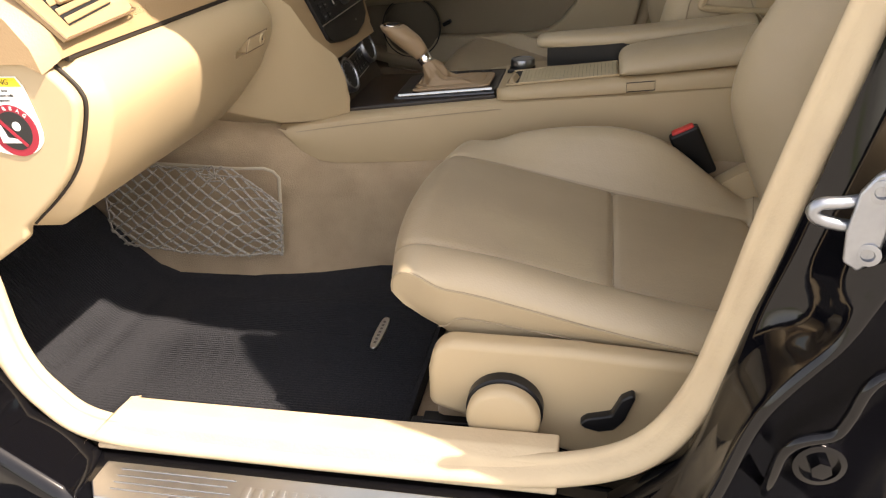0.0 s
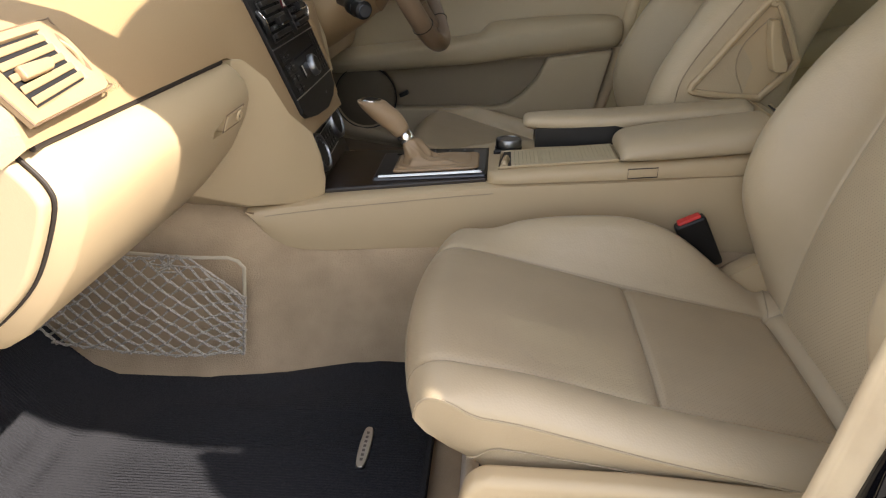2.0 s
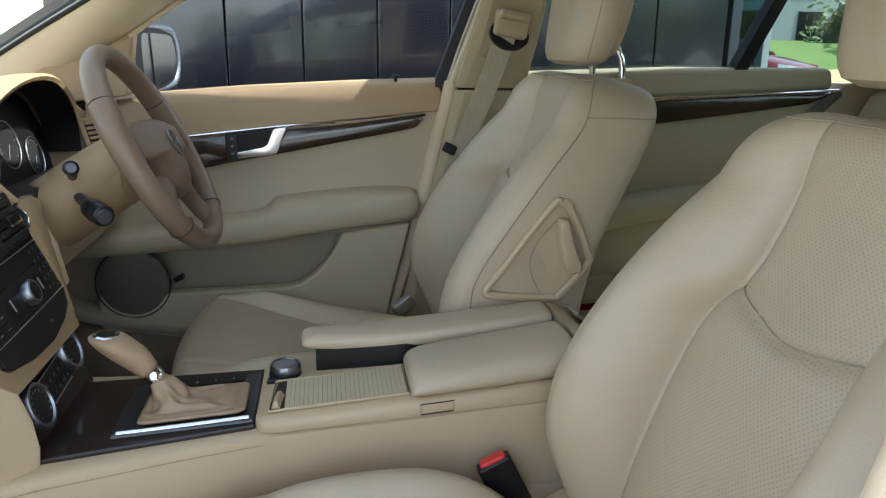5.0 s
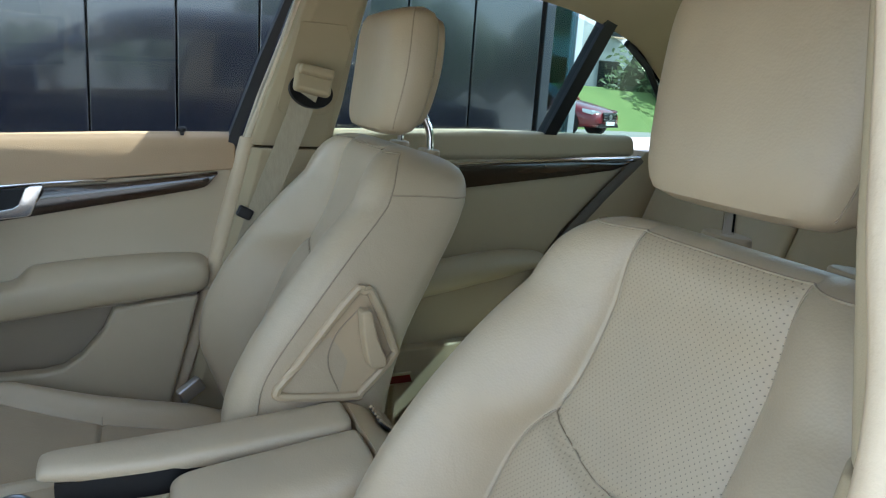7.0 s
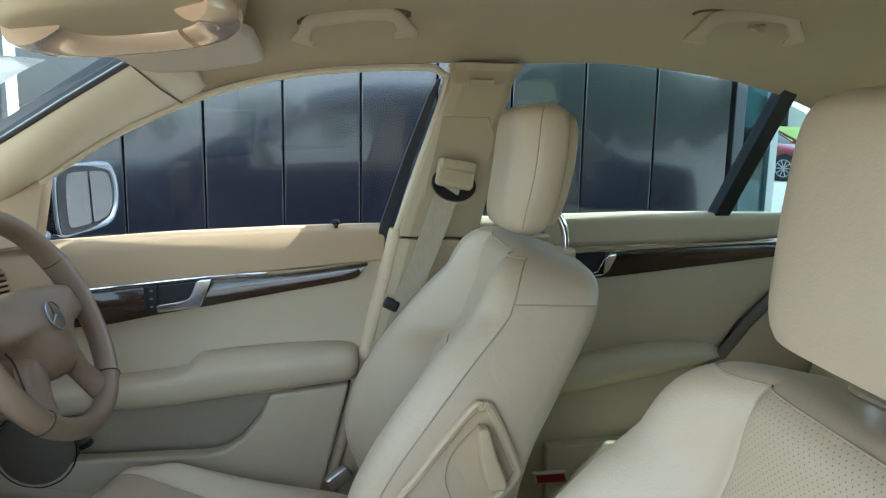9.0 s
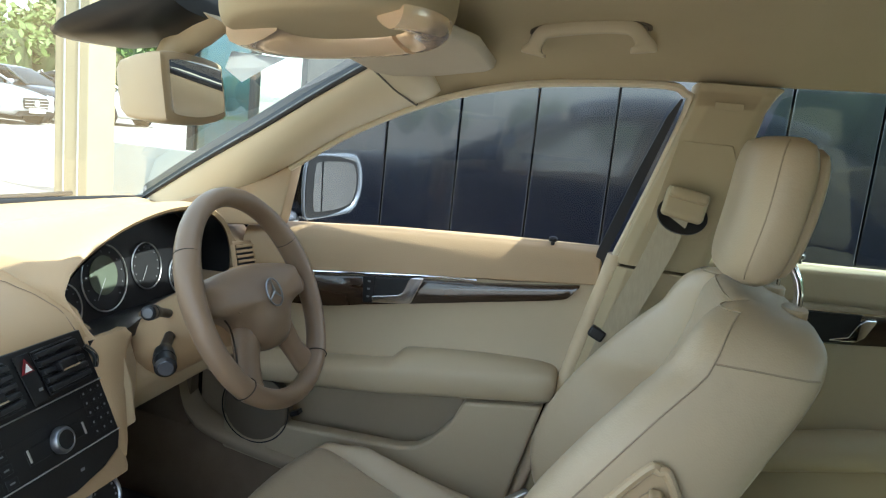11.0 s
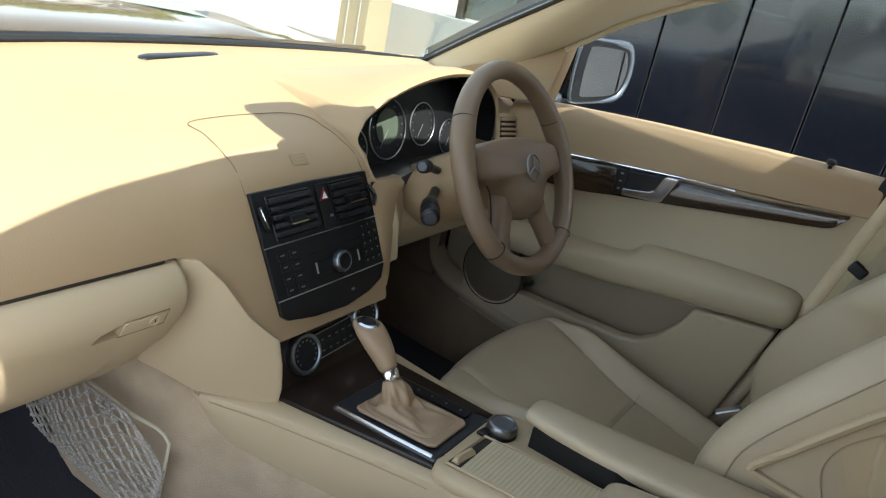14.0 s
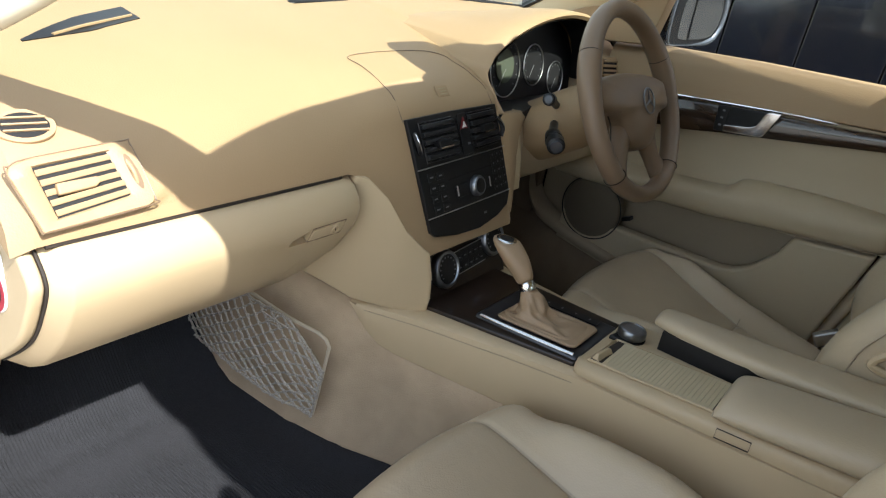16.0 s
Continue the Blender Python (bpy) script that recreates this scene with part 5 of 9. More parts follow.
DARK = material("dark_gap", (0.02, 0.014, 0.010), 0.7)
DIAL_WHITE = material("dial_marks", (0.75, 0.75, 0.72), 0.5)
SCREEN_GREEN = material("display", (0.085, 0.10, 0.075), 0.25)
WHITE = material("white_paper", (0.80, 0.80, 0.78), 0.6)
YELLOW = material("yellow_print", (0.85, 0.62, 0.04), 0.5)
REDPRINT = material("red_print", (0.36, 0.02, 0.04), 0.5)
HAZARD = material("hazard_red", (0.13, 0.010, 0.014), 0.4)
INK = material("black_print", (0.02, 0.02, 0.02), 0.6)


def dash_profile(y):
    a, b, c, d = (np.array(DASH[k]) for k in ("left", "centre", "driver", "right"))
    p = a + (b - a) * ss(-0.24, -0.09, y)
    p = p + (c - p) * ss(0.158, 0.205, y)
    return p + (d - p) * ss(0.60, 0.66, y)


def dash_point(y, x):
    """A point of the dashboard's upper skin over the plan place (x, y)."""
    p = dash_profile(y)
    for k in range(len(p) - 1):
        if p[k][0] >= x >= p[k + 1][0]:
            t = (p[k][0] - x) / (p[k][0] - p[k + 1][0])
            return Vector((x, y, p[k][1] + (p[k + 1][1] - p[k][1]) * t))
    return Vector((x, y, p[-1][1]))


def words(name, text, size, m, mat, parent, depth=0.0004):
    """Lettering in the built-in font as a mesh part."""
    cu = bpy.data.curves.new(name, "FONT")
    cu.body, cu.size, cu.extrude, cu.align_x, cu.align_y = text, size, depth, "CENTER", "CENTER"
    tmp = bpy.data.objects.new(name, cu)
    me = bpy.data.meshes.new_from_object(tmp)
    bpy.data.objects.remove(tmp)
    bpy.data.curves.remove(cu)
    me.transform(m)
    me.materials.append(mat)
    ob = new(name, me)
    ob.parent = parent
    return ob


def frame_matrix(origin, right, up):
    right, up = Vector(right).normalized(), Vector(up).normalized()
    n = right.cross(up).normalized()
    up = n.cross(right)
    m = Matrix((right, up, n)).transposed().to_4x4()
    m.translation = Vector(origin)
    return m


def build_dashboard():
    d = thing("dashboard", "two-tone tan and cream car dashboard", "dashboard")
    ys = [-0.70, -0.69, -0.68] + [-0.66 + 0.03 * k for k in range(14)] + [-0.25 + 0.0125 * k for k in range(12)] + [-0.09, -0.05, 0.0, 0.05, 0.10, 0.13, 0.145, 0.152, 0.158, 0.164, 0.170, 0.176, 0.182, 0.19, 0.25, 0.35, 0.45, 0.55, 0.60, 0.615, 0.63, 0.645, 0.66, 0.70, 0.735]
    g = Geo()
    rings = []
    for y in ys:
        p = dash_profile(y)
        e = 0.012 * ss(-0.675, -0.70, y)
        lim = -0.715 - 0.095 * (1 - (y / 0.765) ** 2) + 0.002
        rows = [(max(x - e, lim), y, z - e) for x, z in p]
        zb = p[0][1]
        rings.append(rows + [(lim, y, 0.94), (lim, y, 0.74), (-0.50, y, zb - 0.002), (p[0][0] - 0.03, y, zb - 0.002)])
    g.loft(rings)
    g.part("upper_dash", TAN, d, "tan soft-touch upper dashboard", bevel=0.004, segs=3)
    # dark joint under the tan part
    g = Geo()
    g.tube([(dash_profile(y)[0][0] - 0.004, y, dash_profile(y)[0][1] - 0.003) for y in (-0.67, -0.5, -0.35, -0.27, -0.25)], 0.0035, 6)
    g.part("joint", DARK, d)
    # cover over the display, outlined by its joint
    g = Geo()
    back = [dash_point(y, x) for y, x in ((-0.119, -0.488), (-0.06, -0.497), (0.02, -0.498), (0.085, -0.492), (0.118, -0.474))]
    lef = [dash_point(-0.117 + 0.003 * t, lerp(-0.36, -0.488, t)) for t in (0, 0.2, 0.4, 0.6, 0.8)]
    rig = [dash_point(lerp(0.136, 0.118, t), lerp(-0.36, -0.474, t)) for t in (0.8, 0.6, 0.4, 0.2, 0)]
    g.tube(curve([p + Vector((0.0007, 0, 0.0009)) for p in lef + back + rig], 60), 0.0007, 6)
    g.part("cover_joint", BROWN, d)
    g = Geo()
    q = dash_point(0.005, -0.385)
    m = frame_matrix(q + Vector((0.001, 0, 0.001)), (0, 1, 0), (-0.5, 0, 0.55))
    g.prism([m @ Vector(v) for v in ((-0.016, -0.010, 0), (0.016, -0.010, 0), (0.016, 0.010, 0), (-0.016, 0.010, 0))], m.to_3x3() @ Vector((0, 0, 0.0025)))
    g.part("sensor_plate", TAN, d, "small ribbed tan plate", bevel=0.001)
    for k in range(3):
        g = Geo()
        g.prism([m @ Vector(v) for v in ((-0.010, -0.007 + 0.005 * k, 0.0028), (0.010, -0.007 + 0.005 * k, 0.0028), (0.010, -0.005 + 0.005 * k, 0.0028), (-0.010, -0.005 + 0.005 * k, 0.0028))], m.to_3x3() @ Vector((0, 0, 0.0006)))
        g.part("rib", LINER, d)
    # light sensor on top
    g = Geo()
    g.loft([[(x0 + 0.015 * math.cos(a) * s, lerp(-0.044, 0.146, u), 0.9655 + 0.0055 * math.sin(a) * s) for a in (math.pi * k / 10 for k in range(11))] for u, s, x0 in ((0, 0.25, -0.712), (0.04, 0.8, -0.714), (0.15, 1, -0.722), (0.85, 1, -0.741), (0.96, 0.8, -0.743), (1, 0.25, -0.744))])
    g.part("sensor_bar", BLACK, d, "long black sensor on the dashboard top")
    # windscreen vent slot
    g = Geo()
    n_ = 10
    g.loft([[tuple(dash_point(lerp(-0.578, -0.388, k / n_), lerp(-0.568, -0.653, k / n_) + dx * (0.002 + 0.021 * min(1.0, 1.9 * k / n_))) + Vector((0, 0, dz))) for dx, dz in ((1, -0.004), (1, 0.0012), (-1, 0.0012), (-1, -0.004))] for k in range(n_ + 1)])
    g.part("defrost_slot", BLACK, d, "dark demister slot")
    g = Geo()
    g.tube([dash_point(lerp(-0.535, -0.395, k / 6), lerp(-0.580, -0.640, k / 6)) + Vector((0, 0, 0.0014)) for k in range(7)], 0.0022, 6)
    g.part("slot_bar", TAN, d)
    # ---- passenger side air vent
    o = Vector((-0.3600, -0.612, 0.838))
    up = Vector((-0.70, 0, 1.0)).normalized()
    rt = Vector((0, 1, 0.04)).normalized()
    nn = rt.cross(up).normalized()
    nn = nn if nn.x > 0 else -nn

    def A(a, b, c):
        return o + rt * a + up * b + nn * c

    vent = [(-0.063, -0.028), (-0.077, 0.036), (-0.072, 0.043), (-0.052, 0.047), (0.044, 0.048), (0.054, 0.042), (0.0615, -0.016), (0.0605, -0.022), (0.055, -0.0265)]
    hole = [(-0.045, -0.017), (-0.053, 0.037), (0.025, 0.039), (0.036, -0.011)]
    # frame: a raised ring round a real recess
    g = Geo()
    n4 = 12
    ring_o, ring_i = [], []
    for q4, dest in ((vent, ring_o), (hole, ring_i)):
        loop = [Vector((a, b, 0)) for a, b in q4]
        start = min(range(len(loop)), key=lambda k: (loop[k].x + loop[k].y))
        loop = loop[start:] + loop[:start]
        total = sum((loop[k] - loop[k - 1]).length for k in range(len(loop)))
        for k in range(4 * n4):
            want = total * k / (4 * n4)
            for m_ in range(len(loop)):
                seg = loop[(m_ + 1) % len(loop)] - loop[m_]
                if want <= seg.length:
                    dest.append(loop[m_] + seg * (want / seg.length))
                    break
                want -= seg.length
            else:
                dest.append(loop[0])
    mid = [a.lerp(b, 0.82) for a, b in zip(ring_o, ring_i)]
    g.loft([[A(p.x, p.y, -0.004) for p in ring_o], [A(p.x, p.y, 0.0015) for p in ring_o], [A(p.x * 0.985, p.y * 0.97, 0.003) for p in ring_o], [A(p.x, p.y, 0.0035) for p in mid], [A(p.x, p.y, 0.001) for p in ring_i], [A(p.x, p.y, -0.004) for p in ring_i]], caps=False)
    g.part("vent_frame", TAN, d, "tan air vent frame", sharp=50)
    g = Geo()
    g.tube(curve([A(a, b, 0.0012) for a, b in vent + vent[:1]], 70), 0.0009, 6)
    g.part("vent_joint", BROWN, d)
    g = Geo()
    g.prism([A(a, b, 0.0006) for a, b in hole], nn * 0.0006)
    g.part("vent_opening", GAP, d, "dark vent opening")
    for k in range(5):
        g = Geo()
        u0, u1 = 0.035 + 0.198 * k, 0.035 + 0.198 * k + 0.118
        lo_, ro_ = Vector(hole[0]).lerp(Vector(hole[1]), u0), Vector(hole[3]).lerp(Vector(hole[2]), u0)
        lt_, rt_ = Vector(hole[0]).lerp(Vector(hole[1]), u1), Vector(hole[3]).lerp(Vector(hole[2]), u1)
        g.loft([[A(l.x, l.y, c0 + 0.001), A(l.x, l.y, c0 + 0.0028), A(r.x, r.y, c0 + 0.0028), A(r.x, r.y, c0 + 0.001)] for l, r, c0 in ((lo_, ro_, 0.0), (lt_, rt_, 0.0015))])
        g.part("slat", TAN, d, bevel=0.0006, segs=1)
    g = Geo()
    g.loft([[A(a, b, c0) for a, b in ((-0.039, 0.004), (0.000, 0.005), (0.008, 0.010), (0.004, 0.0155), (-0.039, 0.0165))] for c0 in (0.002, 0.009)])
    g.part("vent_tab", TAN, d, "tan vent tab", bevel=0.002)
    g = Geo()
    g.prism([A(0.0425 + 0.0055 * math.cos(a) + 0.004 * (1 - math.sin(a)), 0.013 + 0.021 * math.sin(a), 0.0022) for a in (2 * math.pi * k / 24 for k in range(24))], nn * 0.0012)
    tw = g.part("thumbwheel_slot", BROWN, d, "narrow oval thumbwheel slot", bevel=0.0005)
    g = Geo()
    g.tube([A(0.0428 + 0.0045 * (1 - u), 0.013 - 0.014 * (2 * u - 1) * -1, 0.001 + 0.004 * math.sin(math.pi * u)) for u in (k / 10 for k in range(11))], 0.0024, 8)
    g.part("thumbwheel", TAN, tw, "tan thumbwheel")
    words("lettering", "AIRBAG", 0.011, frame_matrix((-0.3536, -0.525, 0.815), (0, 1, 0.01), (-0.25, 0, 1)), TAN, d, 0.0006)
    # round side outlet
    oc = dash_point(-0.650, -0.424)
    um = frame_matrix(oc + Vector((0.002, 0, 0.002)), (0.2, 1, 0), (-0.8, 0.1, 0.55))
    for nm, rx, ry, hh, mt, lb in (("outlet_ring", 0.030, 0.021, 0.003, TAN, ""), ("outlet_opening", 0.024, 0.016, 0.0036, GAP, "dark outlet")):
        g = Geo()
        g.loft([[um @ Vector((rx * math.cos(a), ry * math.sin(a), z)) for a in (2 * math.pi * k / 28 for k in range(28))] for z in (-0.002, hh)])
        g.part(nm, mt, d, lb, bevel=0.001)
    for k in (-1, 0, 1):
        g = Geo()
        g.prism([um @ Vector(v) for v in ((-0.021, 0.008 * k - 0.001, 0.004), (0.021, 0.008 * k - 0.001, 0.004), (0.021, 0.008 * k + 0.001, 0.004), (-0.021, 0.008 * k + 0.001, 0.004))], um.to_3x3() @ Vector((0, 0, 0.002)))
        g.part("slat", TAN, d)

    # ---- glovebox
    g = Geo()
    rings = []
    prof = [(-0.366, 0.791), (-0.351, 0.7905), (-0.338, 0.780), (-0.329, 0.766), (-0.325, 0.751), (-0.3255, 0.739), (-0.3315, 0.719), (-0.349, 0.682), (-0.377, 0.645), (-0.405, 0.615), (-0.43, 0.600)]
    side = [(-0.382, 0.790), (-0.369, 0.789), (-0.352, 0.775), (-0.345, 0.764), (-0.341, 0.750), (-0.3425, 0.739), (-0.351, 0.719), (-0.372, 0.680), (-0.404, 0.645), (-0.43, 0.625), (-0.455, 0.608)]
    cols = ((-0.6755, 0.0, 0.0), (-0.6735, 0.10, 0.0), (-0.6585, 0.86, 0.0), (-0.656, 0.95, 0.0), (-0.652, 1.0, 0.0), (-0.5, 1.0, 0.0), (-0.360, 1.0, 0.0), (-0.3235, 1.0, 0.0), (-0.29, 1.0, 0.0), (-0.236, 1.0, 0.0), (-0.229, 1.0, 0.002), (-0.225, 1.0, 0.007))
    vs, fs = [], []
    for y, u, e in cols:
        ring = [Vector((lerp(a[0], b[0], u) - e, y - (3.1 * (b[1] - 0.755) ** 2 if y > -0.3 else 0.0), lerp(a[1], b[1], u))) for a, b in zip(side, prof)]
        if y == -0.360:
            ring[5] = Vector((-0.3288, y, 0.7275))
        vs += ring + [Vector((-0.60, y, 0.598)), Vector((-0.60, y, 0.790))]
    m_ = len(prof) + 2
    hollow = (6, 5)
    for k in range(len(cols) - 1):
        for j in range(m_):
            if (k, j) != hollow:
                fs.append((k * m_ + j, k * m_ + (j + 1) % m_, (k + 1) * m_ + (j + 1) % m_, (k + 1) * m_ + j))
    fs += [tuple(range(m_)), tuple(len(vs) - 1 - j for j in range(m_))]
    # finger hollow beside the latch
    base_ = len(vs)
    quad = [6 * m_ + 5, 6 * m_ + 6, 7 * m_ + 6, 7 * m_ + 5]
    vs += [vs[i] + Vector(o_) for i, o_ in zip(quad, ((-0.006, 0.010, -0.001), (-0.006, 0.010, 0.001), (-0.022, 0.002, 0.002), (-0.022, 0.002, -0.002)))]
    fs += [(quad[j], quad[(j + 1) % 4], base_ + (j + 1) % 4, base_ + j) for j in range(4)] + [tuple(base_ + j for j in range(4))]
    g.add(vs, fs)
    gb = g.part("glovebox", CREAM, d, "cream glovebox lid", sharp=50)

    def lid(y, z, c0=0.0):
        return (-0.3255 - 0.3 * (0.739 - z) + c0, y, z)
    g = Geo()
    g.loft([[lid(y, z, c0) for y, z in ((-0.325, 0.7205), (-0.264, 0.7205), (-0.260, 0.7395), (-0.321, 0.7385))] for c0 in (-0.008, 0.0022)])
    lt = g.part("latch", CREAM, gb, "cream glovebox latch", bevel=0.0015)
    g = Geo()
    g.turned([(0.0078, 0), (0.0078, 0.0026), (0.006, 0.003), (0.0055, 0.0012), (0, 0.0012)], lid(-0.279, 0.7305, 0.002), (1, 0, -0.3), 20)
    lk = g.part("lock", CREAM, lt, "small cream lock")
    g = Geo()
    g.box(lid(-0.279, 0.7305, 0.0034), (0.001, 0.0012, 0.005))
    g.part("keyhole", DARK, lk)
    g = Geo()
    g.tube([lid(y, z, 0.0003) for y, z in ((-0.3265, 0.7190), (-0.2625, 0.7190), (-0.2585, 0.7410), (-0.3225, 0.7400))], 0.0007, 6, closed=True)
    g.part("latch_joint", BROWN, d)
    # ---- end cover with the airbag label
    g = Geo()
    edge = [(-0.366, 0.792), (-0.350, 0.775), (-0.342, 0.763), (-0.340, 0.748), (-0.353, 0.714), (-0.372, 0.679), (-0.403, 0.647), (-0.447, 0.612)]
    rim_ = [(v.x, v.z) for v in curve(xz(edge, 0), 26)]
    g.prism(xz(rim_ + [(-0.452, 0.598), (-0.50, 0.568), (-0.60, 0.52), (-0.80, 0.50), (-0.80, 0.92), (-0.60, 0.915), (-0.50, 0.885), (-0.44, 0.852), (-0.404, 0.828), (-0.382, 0.810)], -0.694), (0, 0.0165, 0))
    g.part("end_cover", CREAM, d, "cream dashboard end cover", bevel=0.006, segs=4)
    g = Geo()
    g.tube([Vector((x - 0.0005, -0.6765, z)) for x, z in rim_], 0.0022, 8)
    g.part("joint", DARK, d)
    label = Geo()
    lo = [(-0.400, 0.778), (-0.394, 0.768), (-0.388, 0.722), (-0.396, 0.704), (-0.415, 0.696), (-0.440, 0.697), (-0.458, 0.705), (-0.470, 0.72), (-0.472, 0.778)]
    label.prism([tuple(p) for p in curve(xz(lo[1:-1], -0.6945), 40)] + xz([lo[-1], lo[0]], -0.6945), (0, -0.0008, 0))
    lab = label.part("airbag_label", WHITE, d, "white warning label with yellow header and red prohibition sign")
    lab.location = (0.003, 0, 0.0045)
    q = Geo()
    q.prism(xz([(-0.401, 0.777), (-0.396, 0.768), (-0.470, 0.768), (-0.470, 0.777)], -0.6953), (0, -0.0004, 0))
    q.part("label_header", YELLOW, lab)
    fm = frame_matrix((-0.4275, -0.6958, 0.7725), (1, 0, 0), (0, 0, 1))
    words("lettering", "WARNING", 0.0076, fm, INK, lab, 0.0002)
    for k, line in enumerate(("This vehicle does", "not have automatic child", "seat recognition!")):
        words("lettering", line, 0.0037, frame_matrix((-0.4265, -0.6956, 0.7640 - 0.0050 * k), (1, 0, 0), (0, 0, 1)), INK, lab, 0.0002)
    def disc(r, y, n=36):
        return [(-0.4205 + r * math.cos(a), y, 0.722 + r * math.sin(a)) for a in (2 * math.pi * k / n for k in range(n))]
    q = Geo()
    q.prism(disc(0.0275, -0.6953), (0, -0.0003, 0))
    q.part("prohibition_ring", REDPRINT, lab, "red ring")
    q = Geo()
    q.prism(disc(0.0205, -0.6957), (0, -0.0003, 0))
    q.part("disc", INK, lab)
    q = Geo()
    q.prism(xz([(-0.438, 0.709), (-0.414, 0.709), (-0.414, 0.713), (-0.430, 0.715), (-0.434, 0.728), (-0.440, 0.728)], -0.6961), (0, -0.0003, 0))
    q.part("pictogram", WHITE, lab)
    q = Geo()
    q.prism([(-0.416 + 0.005 * math.cos(a), -0.6961, 0.727 + 0.005 * math.sin(a)) for a in (2 * math.pi * k / 16 for k in range(16))], (0, -0.0003, 0))
    q.part("pictogram", WHITE, lab)
    q = Geo()
    q.prism(xz([(-0.4405, 0.737), (-0.4375, 0.7395), (-0.4075, 0.7070), (-0.4105, 0.7045)], -0.6963), (0, -0.0003, 0))
    q.part("slash", REDPRINT, lab)
    for k, ch in enumerate("AIRBAG"):
        an = radians(138 - 19 * k)
        words("lettering", ch, 0.0058, frame_matrix((-0.4205 + 0.0238 * math.cos(an), -0.6958, 0.722 + 0.0238 * math.sin(an)), (math.sin(an), 0, -math.cos(an)), (math.cos(an), 0, math.sin(an))), WHITE, lab, 0.0003)
    # ---- cream side panel beside the console
    g = Geo()
    rings = []
    for x0, z0, x1, z1, y in ((-0.345, 0.794, -0.43, 0.600, -0.226), (-0.336, 0.790, -0.405, 0.586, -0.205), (-0.313, 0.762, -0.357, 0.568, -0.182), (-0.297, 0.705, -0.31, 0.560, -0.145), (-0.278, 0.672, -0.270, 0.557, -0.113), (-0.275, 0.665, -0.262, 0.557, -0.104), (-0.285, 0.66, -0.275, 0.558, -0.097)):
        rings.append([(x0, y, z0), (lerp(x0, x1, 0.35) + 0.008, y, lerp(z0, z1, 0.35)), (lerp(x0, x1, 0.7) + 0.008, y, lerp(z0, z1, 0.7)), (x1, y, z1), (-0.62, y + 0.02, z1), (-0.62, y + 0.02, z0)])
    g.loft(rings)
    g.part("knee_panel", CREAM, d, "cream side panel beside the console", bevel=0.003, sharp=60)
    # ---- driver side lower panels
    g = Geo()
    rings = []
    for y, xa, za, xb, zb in ((0.170, -0.347, 0.80, -0.308, 0.69), (0.186, -0.346, 0.836, -0.312, 0.70), (0.205, -0.343, 0.835, -0.306, 0.706), (0.235, -0.352, 0.832, -0.334, 0.714), (0.258, -0.363, 0.829, -0.347, 0.732), (0.266, -0.385, 0.822, -0.370, 0.738)):
        rings.append([(xa, y, za), (lerp(xa, xb, 0.5) + 0.008, y, lerp(za, zb, 0.5)), (xb, y, zb), (-0.5, y, zb), (-0.5, y, za)])
    g.loft(rings)
    g.part("column_side_panel", CREAM, d, "cream panel beside the steering column", bevel=0.003)
    g = Geo()
    rings = []
    for y, xa, za, xb, zb in ((0.141, -0.366, 0.857, -0.305, 0.685), (0.150, -0.352, 0.851, -0.294, 0.672), (0.164, -0.345, 0.848, -0.291, 0.672), (0.178, -0.343, 0.846, -0.300, 0.690), (0.196, -0.344, 0.845, -0.322, 0.775), (0.220, -0.349, 0.842, -0.338, 0.813), (0.250, -0.359, 0.839, -0.351, 0.822), (0.262, -0.374, 0.834, -0.366, 0.822)):
        rings.append([(xa - 0.02, y, za - 0.002), (xa - 0.004, y, za), (xa, y, za - 0.004), (lerp(xa, xb, 0.5) + 0.004, y, lerp(za, zb, 0.5)), (xb, y, zb), (xb - 0.02, y, zb)])
    g.loft(rings)
    g.part("stack_side_panel", TAN, d, "tan panel between the air vents and the column")
    g = Geo()
    g.loft([[(-0.37, y, 0.79), (-0.345, y, 0.74), (-0.36, y, 0.69), (-0.42, y, 0.665), (-0.65, y, 0.66), (-0.65, y, 0.79)] for y in (0.21, 0.42, 0.70)])
    g.part("driver_knee_panel", CREAM, d, "cream panel under the steering column", bevel=0.012, segs=3)
    g = Geo()
    g.loft([[(-0.30, y, 0.66), (-0.31, y, 0.57), (-0.30, y, 0.52), (-0.7, y, 0.5), (-0.7, y, 0.66)] for y in (0.13, 0.165)])
    g.part("tunnel_cover", DOORCREAM, d, "beige cover beside the pedals", bevel=0.008)

    # ---- centre stack
    p0, av, bv, nv = Vector((-0.360, 0, 0.861)), Vector((0, 1, 0)), Vector((0.346, 0, -0.938)), Vector((0.938, 0, 0.346))

    def K(a, b, c=0.0):
        return p0 + av * a + bv * b + nv * (c + 0.004 - 0.10 * (a - 0.015) ** 2)

    def plate(name, pts, c0, c1, mat, parent, label="", bevel=0.0, segs=2):
        q_ = Geo()
        q_.loft([[K(a, b, c0) for a, b in pts], [K(a, b, c1) for a, b in pts]])
        return q_.part(name, mat, parent, label, bevel=bevel, segs=segs)

    left = lambda b: -0.115 + 0.15 * b
    right_ = lambda b: 0.137 + 0.17 * b - 0.25 * b * b
    st = plate("stack_panel", [(left(0), 0.0), (0.0, -0.003), (right_(0), -0.003), (right_(0.05), 0.05), (right_(0.1), 0.1), (right_(0.16), 0.16), (0.146, 0.182), (0.11, 0.196), (0.05, 0.206), (-0.02, 0.203), (-0.075, 0.194), (left(0.185), 0.185), (left(0.1), 0.1)], -0.012, 0.003, BLACK, d, "black audio and air vent panel", 0.002)

    def K_line(b, c):
        return [K(lerp(left(b), right_(b), t), b - 0.006 * t, c) for t in (0, 0.25, 0.5, 0.75, 1)]

